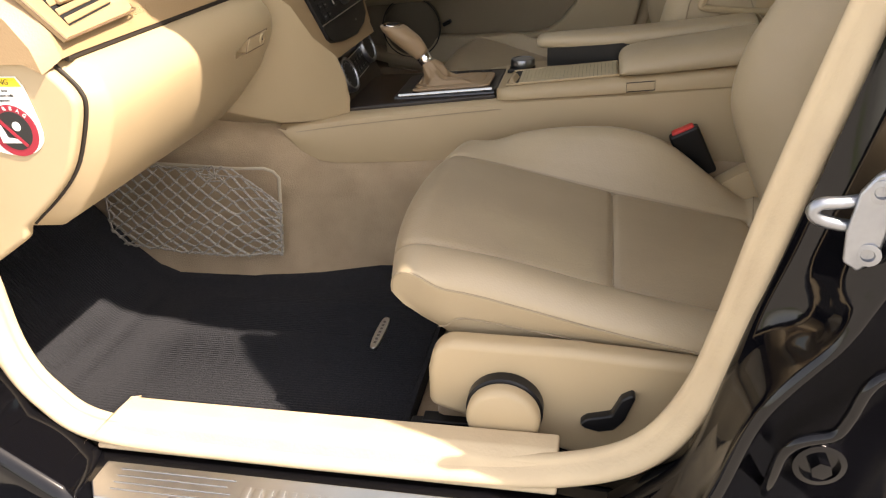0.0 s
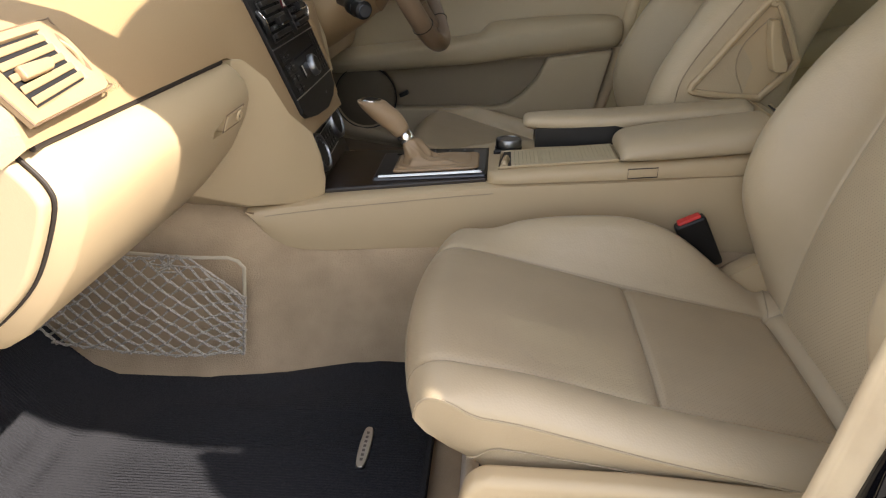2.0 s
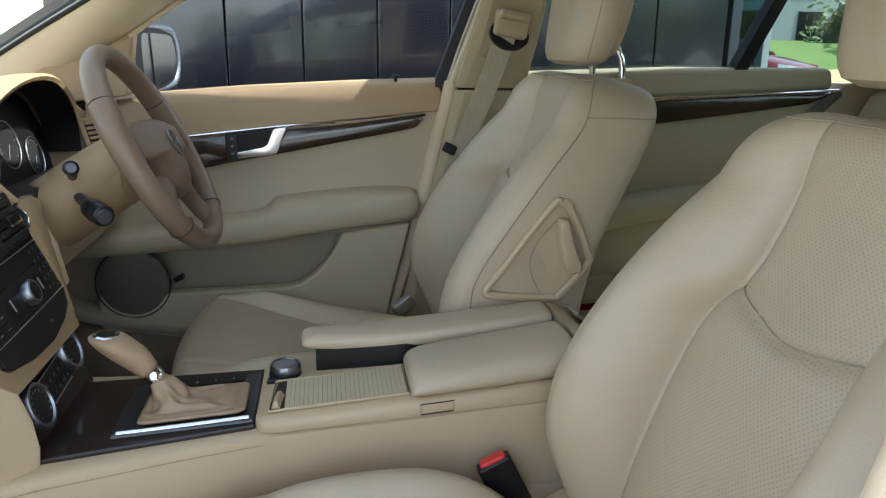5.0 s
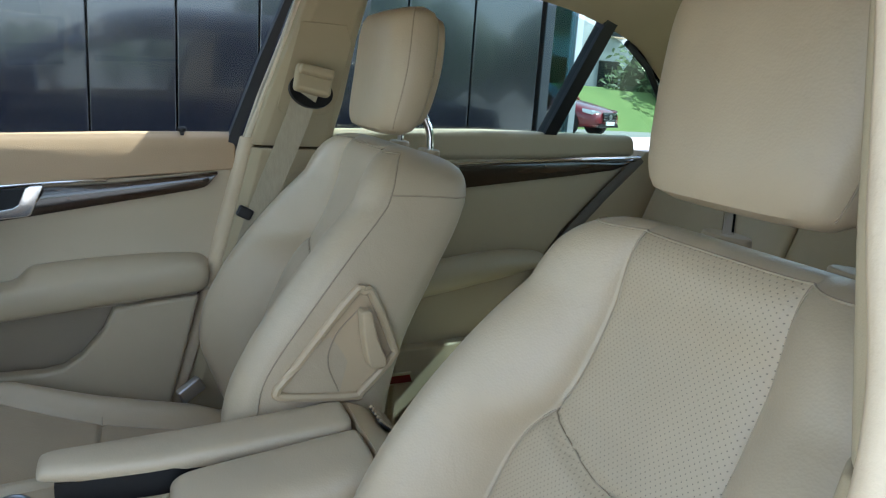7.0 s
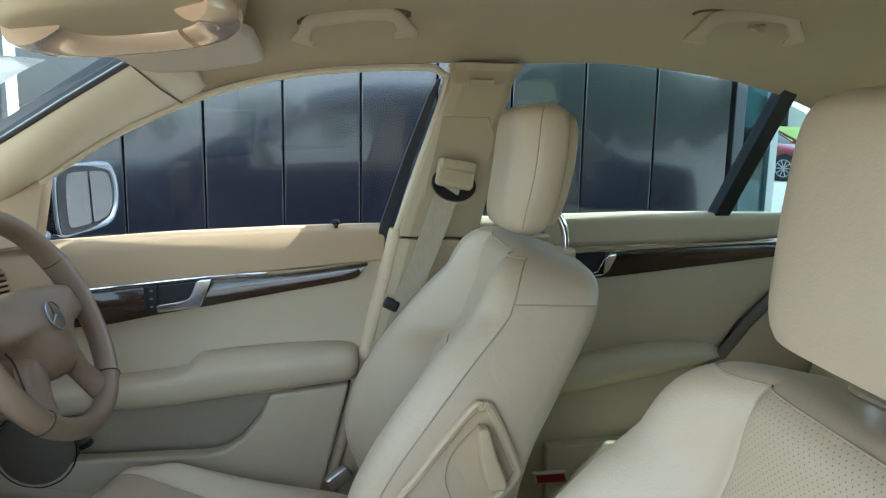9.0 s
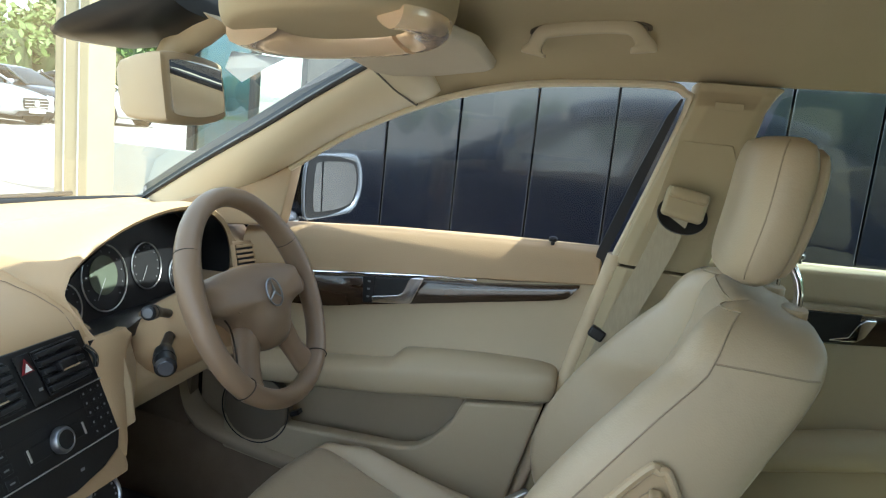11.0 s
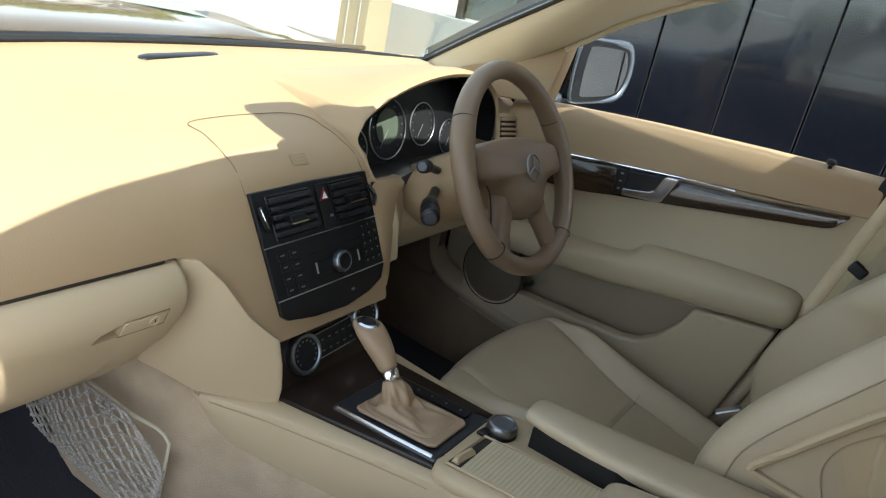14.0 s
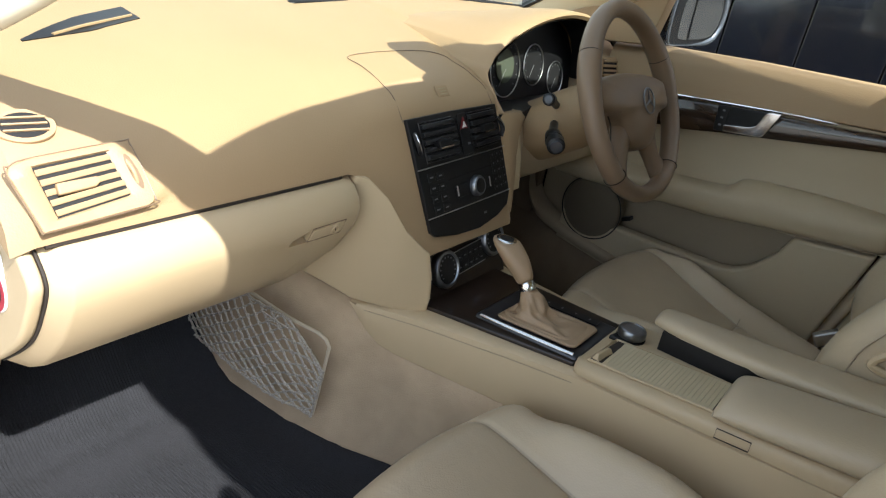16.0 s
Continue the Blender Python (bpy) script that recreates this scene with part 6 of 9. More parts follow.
    for b in (0.081, 0.162):
        q_ = Geo()
        q_.tube(K_line(b, 0.0035), 0.0011, 6)
        q_.part("bright_line", SATIN, st, "fine bright line")
    for q4, tab in ((((-0.090, 0.008), (-0.006, 0.006), (0.008, 0.070), (-0.078, 0.073)), (-0.045, 0.045)), (((0.040, 0.005), (0.116, 0.003), (0.131, 0.066), (0.055, 0.069)), (0.083, 0.034))):
        plate("vent_opening", q4, 0.001, 0.0036, GAP, st, "dark vent opening")
        A_, B_, C_, D_ = (Vector(v) for v in q4)
        for k in range(5):
            t0, t1 = 0.05 + 0.19 * k, 0.05 + 0.19 * k + 0.115
            pts = [A_.lerp(D_, t0), B_.lerp(C_, t0), B_.lerp(C_, t1), A_.lerp(D_, t1)]
            plate("slat", [tuple(v) for v in pts], 0.003, 0.0115, SLAT, st, "", 0.0012, 2)
        fr = [A_, B_, C_, D_]
        q_ = Geo()
        q_.tube([K(*v, 0.004) for v in fr], 0.0014, 6, closed=True)
        q_.part("vent_rim", SLAT, st)
        a, b = tab
        t_ = plate("vent_tab", [(a - 0.017, b - 0.006), (a + 0.017, b - 0.007), (a + 0.019, b + 0.006), (a - 0.013, b + 0.007)], 0.006, 0.020, BLACK, st, "black vent tab with bright edge", 0.002)
        plate("tab_edge", [(a - 0.0135, b + 0.0055), (a + 0.019, b + 0.0045), (a + 0.019, b + 0.007), (a - 0.0135, b + 0.008)], 0.018, 0.0208, CHROME, t_)
    for a in (-0.101, 0.137):
        q_ = Geo()
        q_.tube([K(a + 0.004 * math.sin(math.pi * t) * (1 if a > 0 else -1) + 0.01 * t, 0.022 + 0.034 * t, 0.003 + 0.005 * math.sin(math.pi * t)) for t in (k / 8 for k in range(9))], 0.0042, 8)
        tw = q_.part("thumbwheel", SLAT, st, "ribbed vent thumbwheel")
        q_ = Geo()
        q_.tube([K(a + 0.004 * math.sin(math.pi * t) * (1 if a > 0 else -1) + 0.01 * t - 0.0015, 0.024 + 0.030 * t, 0.0072 + 0.005 * math.sin(math.pi * t)) for t in (k / 8 for k in range(9))], 0.0010, 6)
        q_.part("wheel_edge", CHROME, tw, "bright edge")
    plate("hazard_panel", [(0.010, 0.004), (0.036, 0.003), (0.050, 0.072), (0.024, 0.074)], 0.003, 0.005, BLACK, st, "", 0.001)
    hz = plate("hazard_button", [(0.016, 0.030), (0.037, 0.029), (0.026, 0.010)], 0.005, 0.007, HAZARD, st, "dark red hazard button with white triangle")
    plate("hazard_triangle", [(0.021, 0.0275), (0.033, 0.027), (0.0265, 0.0165)], 0.007, 0.0074, DIAL_WHITE, hz)
    plate("disc_slot", [(-0.029, 0.106), (0.103, 0.101), (0.103, 0.104), (-0.029, 0.109)], 0.003, 0.0034, GAP, st, "dark disc slot")
    plate("nudge_field", [(-0.012, 0.121), (0.092, 0.117), (0.095, 0.139), (-0.009, 0.143)], 0.003, 0.0045, BLACK, st, "", 0.001)
    for a in (-0.0085, 0.090):
        plate("nudge_bar", [(a - 0.0015, 0.121), (a + 0.0015, 0.121), (a + 0.0035, 0.139), (a + 0.0005, 0.139)], 0.0045, 0.0062, SATIN, st, "bright bar", 0.0006)
    q_ = Geo()
    q_.turned([(0.0185, 0.0), (0.0185, 0.006), (0.0165, 0.010), (0.0135, 0.011), (0.012, 0.0095), (0.0, 0.0095)], K(0.047, 0.130, 0.004), nv, 32)
    q_.part("volume_knob", KNOB, st, "round satin audio knob")
    q_ = Geo()
    q_.turned([(0.0128, 0.0), (0.0128, 0.0012), (0, 0.0016)], K(0.047, 0.130, 0.0136), nv, 24)
    q_.part("knob_face", BLACK, st)
    for i in range(4):
        for j in range(2):
            a, b = -0.073 + 0.0235 * j + 0.003 * i, 0.097 + 0.018 * i
            plate("button", [(a - 0.009, b - 0.0065), (a + 0.009, b - 0.007), (a + 0.010, b + 0.006), (a - 0.008, b + 0.0065)], 0.003, 0.0045, BLACK, st, "", 0.001)
            plate("print_bar", [(a - 0.004, b - 0.0015), (a + 0.004, b - 0.0018), (a + 0.004, b + 0.0005), (a - 0.004, b + 0.0008)], 0.0045, 0.0047, DIAL_GREY, st)
    for i in range(5):
        for j in range(3):
            a, b = 0.108 + 0.0155 * j + 0.0015 * i, 0.086 + 0.0145 * i - 0.0012 * j
            plate("key", [(a - 0.0058, b - 0.0055), (a + 0.0058, b - 0.0058), (a + 0.0062, b + 0.005), (a - 0.0054, b + 0.0053)], 0.003, 0.0043, BLACK, st, "", 0.0008, 1)
            plate("print_bar", [(a - 0.0016, b - 0.0018), (a + 0.0016, b - 0.0018), (a + 0.0016, b + 0.0014), (a - 0.0016, b + 0.0014)], 0.0043, 0.0045, DIAL_GREY, st)
    plate("print_bar", [(0.066, 0.180), (0.074, 0.180), (0.074, 0.184), (0.066, 0.184)], 0.0032, 0.0034, DIAL_GREY, st)
    plate("print_bar", [(0.036, 0.0535), (0.043, 0.0535), (0.043, 0.0575), (0.036, 0.0575)], 0.005, 0.0054, DIAL_GREY, st)

    # ---- climate panel
    c0 = Vector((-0.287, 0.022, 0.612))
    cu, cn = Vector((-0.36, 0, 0.93)), Vector((0.93, 0, 0.36))

    def C(a, b, c=0.0):
        return c0 + av * a + cu * b + cn * c

    g = Geo()
    g.prism([C(a, b, -0.05) for a, b in ((-0.122, 0.043), (0.128, 0.045), (0.128, -0.065), (-0.122, -0.065))], cn * 0.048)
    cl = g.part("climate_panel", WOODDARK, d, "dark wood climate panel", bevel=0.002)
    g = Geo()
    g.prism([C(a, b, -0.002) for a, b in ((-0.06, 0.020), (0.085, 0.028), (0.085, -0.012), (-0.06, -0.020))], cn * 0.006)
    strip = g.part("button_strip", BLACK, cl, "black button strip", bevel=0.002)
    for e in (0.021, -0.020):
        g = Geo()
        g.tube([C(-0.03, e, 0.0045), C(0.06, e + 0.006, 0.0045)], 0.001, 6)
        g.part("bright_line", SATIN, cl)
    for i in range(5):
        for j in range(2):
            g = Geo()
            a, b = -0.018 + 0.0165 * i, -0.009 + 0.018 * j + 0.001 * i
            g.prism([C(a - 0.007, b - 0.0065, 0.004), C(a + 0.007, b - 0.0062, 0.004), C(a + 0.007, b + 0.0065, 0.004), C(a - 0.007, b + 0.0062, 0.004)], cn * 0.002)
            bt = g.part("button", BLACK, cl, bevel=0.001, segs=1)
            g = Geo()
            g.prism([C(a - 0.003, b - 0.001, 0.006), C(a + 0.003, b - 0.001, 0.006), C(a + 0.003, b + 0.001, 0.006), C(a - 0.003, b + 0.001, 0.006)], cn * 0.0003)
            g.part("print_bar", DIAL_GREY, bt)
    for a in (-0.060, 0.088):
        g = Geo()
        g.turned([(0.033, -0.004), (0.0335, 0.008), (0.031, 0.0125), (0.0275, 0.0128), (0.026, 0.0105), (0.0255, 0.009)], C(a, 0.0 + 0.02 * (a > 0), 0.0), cn, 44)
        dl = g.part("climate_dial", KNOB, cl, "round satin-ringed climate dial")
        g = Geo()
        g.turned([(0.026, 0.0), (0.026, 0.0015), (0.0, 0.002)], C(a, 0.0 + 0.02 * (a > 0), 0.0085), cn, 36)
        g.part("dial_face", BLACK, dl)
        for k in range(12):
            an = radians(130 - 260 * k / 11 - 90 + 90)
            ctr = C(a, 0.02 * (a > 0), 0.0105) + 0.0205 * (math.cos(an + math.pi / 2) * av * -1 + math.sin(an + math.pi / 2) * cu)
            g = Geo()
            g.box(ctr, (0.0012, 0.0026, 0.0026))
            g.part("print_dot", DIAL_GREY, dl)
    # ---- instrument cowl and dials
    rim = [(0.160, 0.846), (0.152, 0.875), (0.1475, 0.905), (0.152, 0.922), (0.166, 0.938), (0.195, 0.956), (0.256, 0.982), (0.34, 1.001), (0.43, 1.008), (0.52, 0.998), (0.585, 0.962), (0.615, 0.915), (0.62, 0.862)]
    R = curve([(0, y, z) for y, z in rim], 34)
    g = Geo()
    rings = []
    for x, f, gz in ((-0.46, 0.0, -0.010), (-0.410, 0.0, -0.005), (-0.393, 0.0, -0.001), (-0.388, 0.0, 0.006), (-0.394, 0.02, 0.012), (-0.43, 0.06, 0.013), (-0.50, 0.28, 0.012), (-0.60, 0.72, 0.008), (-0.70, 1.0, 0.0)):
        r = []
        for p in R:
            base = 0.948 if f < 0.9 else 0.950
            cz = 0.5 * (p.z + 0.90)
            r.append((x + (0.75 * max(0, 0.905 - p.z) if p.y < 0.3 else -0.10 * max(0, 0.90 - p.z) * (f > 0)), p.y + (p.y - 0.385) * (gz * 0.5 / 0.24), lerp(p.z, max(base, min(p.z, 0.955)) if p.z > 0.93 else p.z, f) + gz * (1 if p.z > 0.93 else 0.2)))
        rings.append(r)
    g.loft(rings[2:], closed=False)
    g.part("instrument_cowl", TAN, d, "tan cowl over the instruments", sharp=60)
    g = Geo()
    g.loft([[(x, y - (y - 0.385) * 0.012, z - 0.003) for x, y, z in r] for r in rings[:3]], closed=False)
    g.part("cowl_lining", BLACK, d, "black lining inside the cowl", sharp=60)
    g = Geo()
    cl_o = [(y, z - 0.006) for y, z in rim[1:-1]]
    low = [(0.60, 0.80), (0.45, 0.782), (0.30, 0.778), (0.20, 0.785), (0.165, 0.81)]
    face = lambda y, z, c=0.0: Vector((-0.462 + 0.35 * (0.90 - z) * 0.6 + c, y, z))
    g.prism([face(y, z) for y, z in cl_o + low], (-0.03, 0, 0))
    ic = g.part("instrument_face", BLACK, d, "black instrument face")
    g = Geo()
    shelf = curve([(-0.348, 0.150, 0.846), (-0.349, 0.20, 0.842), (-0.363, 0.258, 0.836), (-0.368, 0.33, 0.848), (-0.370, 0.45, 0.852), (-0.376, 0.59, 0.845)], 24)
    g.loft([[p, face(p.y, 0.829, 0.0), face(p.y, 0.80, 0.0), p + Vector((0, 0, -0.02))] for p in shelf])
    g.part("cluster_shelf", BLACK, d, "black plastic shelf below the instruments", sharp=60)
    for y, z, r in ((0.215, 0.862, 0.040), (0.318, 0.893, 0.056), (0.432, 0.895, 0.042), (0.53, 0.862, 0.036)):
        g = Geo()
        c_ = face(y, z, 0.004)
        g.tube([c_ + Vector((-0.2 * r * math.sin(a), r * math.cos(a), r * math.sin(a))) for a in (2 * math.pi * k / 40 for k in range(40))], 0.0014, 8, closed=True)
        gr = g.part("gauge_ring", SATIN, ic, "thin bright gauge ring")
        g = Geo()
        g.turned([(r * 0.96, 0), (0, 0.0005)], face(y, z, 0.0012), (1, 0, 0.2), 32)
        g.part("gauge_face", GAP, gr)
        for k in range(11):
            an = radians(225 - 27 * k)
            p = face(y + 0.8 * r * math.cos(an), z + 0.8 * r * math.sin(an), 0.0035)
            g = Geo()
            g.box(p, (0.001, 0.0022, 0.0022))
            g.part("mark", DIAL_GREY, gr)
        g = Geo()
        an = radians(232)
        g.tube([face(y, z, 0.005), face(y + 0.75 * r * math.cos(an), z + 0.75 * r * math.sin(an), 0.005)], 0.0006, 5)
        g.part("needle", DIAL_GREY, gr, "white needle")
    g = Geo()
    g.turned([(0.034, 0), (0.034, 0.0012), (0, 0.0014)], face(0.315, 0.898, 0.004), (1, 0, 0.2), 36)
    g.part("display", SCREEN_GREEN, ic, "grey-green round display")
    # ---- driver's side vent
    vm = frame_matrix((-0.385, 0.655, 0.888), (0.12, 1, 0), (-0.28, 0, 1))
    g = Geo()
    g.prism([vm @ Vector((a, b, 0)) for a, b in ((-0.045, -0.032), (0.04, -0.036), (0.045, 0.03), (-0.04, 0.036))], vm.to_3x3() @ Vector((0, 0, 0.010)))
    g.part("vent_frame", TAN, d, "tan driver's air vent", bevel=0.005)
    g = Geo()
    g.prism([vm @ Vector((a, b, 0.0098)) for a, b in ((-0.035, -0.024), (0.03, -0.028), (0.034, 0.022), (-0.031, 0.027))], vm.to_3x3() @ Vector((0, 0, 0.001)))
    g.part("vent_opening", GAP, d)
    for k in range(5):
        g = Geo()
        b = -0.022 + 0.0105 * k
        g.prism([vm @ Vector((a, bb, 0.0105)) for a, bb in ((-0.034, b), (0.031, b - 0.003), (0.031, b + 0.003), (-0.034, b + 0.006))], vm.to_3x3() @ Vector((0, 0, 0.004)))
        g.part("slat", TAN, d, bevel=0.001, segs=1)
    return d


build_dashboard()


# ---- centre console ----
def build_console():
    c = thing("centre_console", "cream centre console with dark wood, shutter tray and armrests", "centre console")
    g = Geo()
    rings = []
    for x, yl, zt, zb in ((-0.372, -0.168, 0.556, 0.553), (-0.36, -0.165, 0.557, 0.535), (-0.34, -0.158, 0.558, 0.508), (-0.315, -0.15, 0.560, 0.490), (-0.285, -0.141, 0.561, 0.482), (-0.25, -0.132, 0.563, 0.479), (-0.09, -0.103, 0.573, 0.476), (0.006, -0.090, 0.579, 0.470), (0.22, -0.088, 0.592, 0.455), (0.44, -0.09, 0.610, 0.445), (0.62, -0.09, 0.615, 0.44)):
        yr = 0.025 - yl
        rings.append([(x, yl, zb), (x, yl - 0.004, lerp(zb, zt, 0.3)), (x, yl - 0.004, lerp(zb, zt, 0.7)), (x, yl, zt - 0.004), (x, yl + 0.005, zt), (x, yl + 0.022, zt + 0.002), (x, yr - 0.02, zt + 0.002), (x, yr, zt), (x, yr, zb)])
    g.loft(rings)
    g.part("side_panel", CREAM, c, "cream grained console body", sharp=35)
    g = Geo()
    g.tube([(x, yl - 0.0042, z) for x, yl, z in ((-0.345, -0.159, 0.546), (-0.25, -0.132, 0.551), (-0.09, -0.103, 0.561), (0.006, -0.090, 0.567))], 0.0006, 5)
    g.part("panel_joint", SEAM, c)
    # wood with black frame
    g = Geo()
    g.prism([(-0.30, -0.100, 0.569), (-0.262, -0.100, 0.571), (-0.005, -0.073, 0.587), (0.0, 0.098, 0.590), (-0.30, 0.125, 0.571)], (0, 0, -0.025))
    g.part("wood_panel", WOODDARK, c, "dark glossy wood panel", bevel=0.003)
    g = Geo()
    g.prism([(-0.192, -0.068, 0.581), (-0.006, -0.066, 0.5925), (-0.004, 0.078, 0.5935), (-0.192, 0.080, 0.582)], (0, 0, -0.012))
    g.part("lever_frame", FRAMEMETAL, c, "dark satin lever frame", bevel=0.005)
    g = Geo()
    plate_o = [(-0.160, -0.050), (-0.150, -0.055), (-0.028, -0.053), (-0.019, -0.046), (-0.019, 0.030), (-0.027, 0.038), (-0.150, 0.040), (-0.160, 0.032)]
    g.prism([(x, y, 0.584 + 0.066 * (x + 0.16)) for x, y in plate_o], (0, 0, 0.006))
    g.part("lever_plate", BOOT, c, "tan leather lever plate", bevel=0.004)
    g = Geo()
    g.loft([[(x, y - 0.004, z - 0.001), (x, y - 0.001, z + 0.0025), (x, y + 0.002, z + 0.002), (x, y + 0.001, z - 0.003)] for x, y, z in ((-0.182, -0.0665, 0.583), (-0.13, -0.0675, 0.587), (-0.08, -0.068, 0.591), (-0.03, -0.067, 0.5945), (-0.012, -0.066, 0.5955))])
    g.part("chrome_strip", CHROME, c, "bright chrome strip", bevel=0.001)
    strip = Geo()
    strip.prism([(-0.165, 0.048, 0.5865), (-0.03, 0.046, 0.5945), (-0.03, 0.066, 0.5945), (-0.165, 0.068, 0.5865)], (0, 0, 0.0015))
    sp = strip.part("gate_strip", BLACK, c, "black gear position strip")
    for k in range(5):
        g = Geo()
        x = -0.15 + 0.026 * k
        g.box((x, 0.057, 0.5885 + 0.059 * (x + 0.165)), (0.0025, 0.004, 0.0012))
        g.part("print_bar", DIAL_GREY, sp)
    # gear lever: gathered leather boot, collar, grip
    lv = new("gear_lever")
    lv.parent = c
    tagged(lv, label="tan leather gear lever with gathered boot")
    g = Geo()
    rings = []
    for k in range(37):
        u = k / 36
        v, w_ = min(1.0, u / 0.6), ss(0.6, 1.0, u)
        r = []
        for j in range(64):
            a = 2 * math.pi * j / 64
            ca, sa = math.cos(a), math.sin(a)
            # pillow inside the frame, then a twisted neck up to the collar
            ox_, oy_ = -0.090 + 0.069 * math.copysign(abs(ca) ** 0.35, ca), -0.0075 + 0.045 * math.copysign(abs(sa) ** 0.35, sa)
            rad = lerp(0.0235, 0.0128, w_)
            cx_, cy_ = lerp(-0.122, -0.137, w_), -0.004
            vv = v ** 0.85
            x, y = lerp(ox_, cx_ + rad * ca, vv), lerp(oy_, cy_ + rad * sa, vv)
            amp = math.sin(math.pi * min(1.0, 0.15 + 0.85 * v) * 0.62) ** 2 * (1 - w_) ** 0.7 * ss(0.0, 0.25, v)
            fold = math.sin(2 * a + 7.5 * u + 0.4) + 0.7 * math.sin(5 * a - 9 * u + 2.0) + 0.3 * math.sin(9 * a + 12 * u)
            x, y = x + 0.0018 * amp * fold * ca, y + 0.0018 * amp * fold * sa
            lift = 0.0065 * ss(0, 0.10, u) + 0.006 * v ** 3 + 0.031 * ss(0.52, 1.0, u)
            r.append((x, y, 0.5855 + 0.066 * (x + 0.16) + lift + 0.0032 * amp * fold))
        rings.append(r)
    g.loft(rings)
    g.part("boot", BOOT, lv, "gathered tan leather boot", sharp=180)
    ax = Vector((-0.052, 0.003, 0.070)).normalized()
    b0 = Vector((-0.138, -0.004, 0.627))
    g = Geo()
    g.turned([(0.0125, 0), (0.0135, 0.002), (0.0135, 0.013), (0.0125, 0.015)], b0, ax, 28)
    g.part("collar", CHROME, lv, "chrome collar")
    g = Geo()
    rings = []

    def grip_at(h):
        q_ = ss(0.025, 0.078, h)
        return b0 + ax * h + Vector((-0.012 * q_, 0, 0)), ax.lerp(Vector((0.05, 0.0, 1.0)), q_).normalized()
    for h, r_ in ((0.014, 0.0126), (0.022, 0.0134), (0.034, 0.0156), (0.047, 0.0188), (0.059, 0.0216), (0.069, 0.0232), (0.077, 0.0230), (0.0815, 0.0212), (0.0835, 0.0185)):
        p_, n_ = grip_at(h)
        e1 = Vector((n_.z, 0, -n_.x)).normalized()
        r_ *= 1.08
        rings.append([p_ + e1 * r_ * 1.05 * math.cos(a) + Vector((0, 1, 0)) * r_ * math.sin(a) for a in (2 * math.pi * k / 32 for k in range(32))])
    g.loft(rings)
    g.part("grip", BOOT, lv, "tan leather grip", sub=1)
    top_p, top_n = grip_at(0.0835)
    g = Geo()
    g.turned([(0.0172, -0.002), (0.0172, 0.0012), (0.0150, 0.0022)], top_p, top_n, 28)
    g.part("cap_ring", CHROME, lv, "chrome cap ring")
    g = Geo()
    g.turned([(0.0150, 0), (0.0150, 0.0020), (0, 0.0030)], top_p, top_n, 28)
    g.part("cap", BLACK, lv, "black cap")
    # upper body round the shutter tray
    g = Geo()
    rings = []
    for x, e in ((-0.004, 0.02), (-0.001, 0.010), (0.008, 0.002), (0.03, 0.0), (0.12, 0.0), (0.21, 0.0), (0.44, 0.0)):
        z = 0.597 + 0.092 * x
        zb = 0.580 + 0.062 * x
        rings.append([(x, -0.090 + e, zb), (x, -0.0915 + e, z - 0.008), (x, -0.086 + e, z - 0.001), (x, -0.074 + e, z + 0.002 - 0.3 * e), (x, 0.09 - e, z + 0.002 - 0.3 * e), (x, 0.108 - e, z - 0.002), (x, 0.115 - e, zb)])
    g.loft(rings)
    g.part("tray_surround", CREAM, c, "cream tray surround", sharp=50)
    tray_z = lambda x: 0.6015 + 0.092 * x
    g = Geo()
    g.prism([(0.013, -0.069, tray_z(0.013)), (0.198, -0.072, tray_z(0.198)), (0.198, 0.016, tray_z(0.198)), (0.022, 0.018, tray_z(0.022))], (0, 0, -0.004))
    g.part("tray_well", DARK, c)
    tr = Geo()
    tr.tube([(0.013, -0.0705, tray_z(0.013)), (0.200, -0.0735, tray_z(0.2)), (0.200, 0.018, tray_z(0.2)), (0.018, 0.020, tray_z(0.018))], 0.0022, 6, closed=True)
    tr.part("tray_rim", CREAM, c)
    n = 26
    for k in range(n):
        x0, x1 = lerp(0.034, 0.198, k / n), lerp(0.034, 0.198, (k + 0.93) / n)
        ya = lerp(-0.069, -0.072, k / n)
        g = Geo()
        g.prism([(x0, ya, tray_z(x0)), (x1, ya, tray_z(x1)), (x1, 0.017, tray_z(x1)), (x0, 0.017, tray_z(x0))], (0, 0, 0.0016))
        g.part("slat", SHUTTER, c, flat=True)
    g = Geo()
    g.loft([[(x - 0.004, y, tray_z(0.025)), (x, y, tray_z(0.025) + h), (x + 0.005, y, tray_z(0.025) + h), (x + 0.009, y, tray_z(0.025))] for x, y, h in ((0.020, -0.066, 0.004), (0.0195, -0.062, 0.009), (0.021, -0.045, 0.010), (0.0235, -0.03, 0.009), (0.0245, -0.026, 0.004))])
    g.part("tray_handle", CREAM, c, "small tray handle", bevel=0.001)
    # badge on the side
    g = Geo()
    g.prism([(0.216, -0.0905, 0.597), (0.257, -0.0905, 0.6005), (0.257, -0.0905, 0.6125), (0.216, -0.0905, 0.609)], (0, -0.0015, 0))
    g.part("release_button", CREAM, c, bevel=0.003)
    g = Geo()
    o_ = [(0.214, 0.5955), (0.259, 0.5992), (0.259, 0.614), (0.214, 0.6105)]
    g.tube([(x, -0.0915, z) for x, z in o_], 0.0009, 5, closed=True)
    g.part("button_joint", DARK, c)
    # armrest lids
    g = Geo()
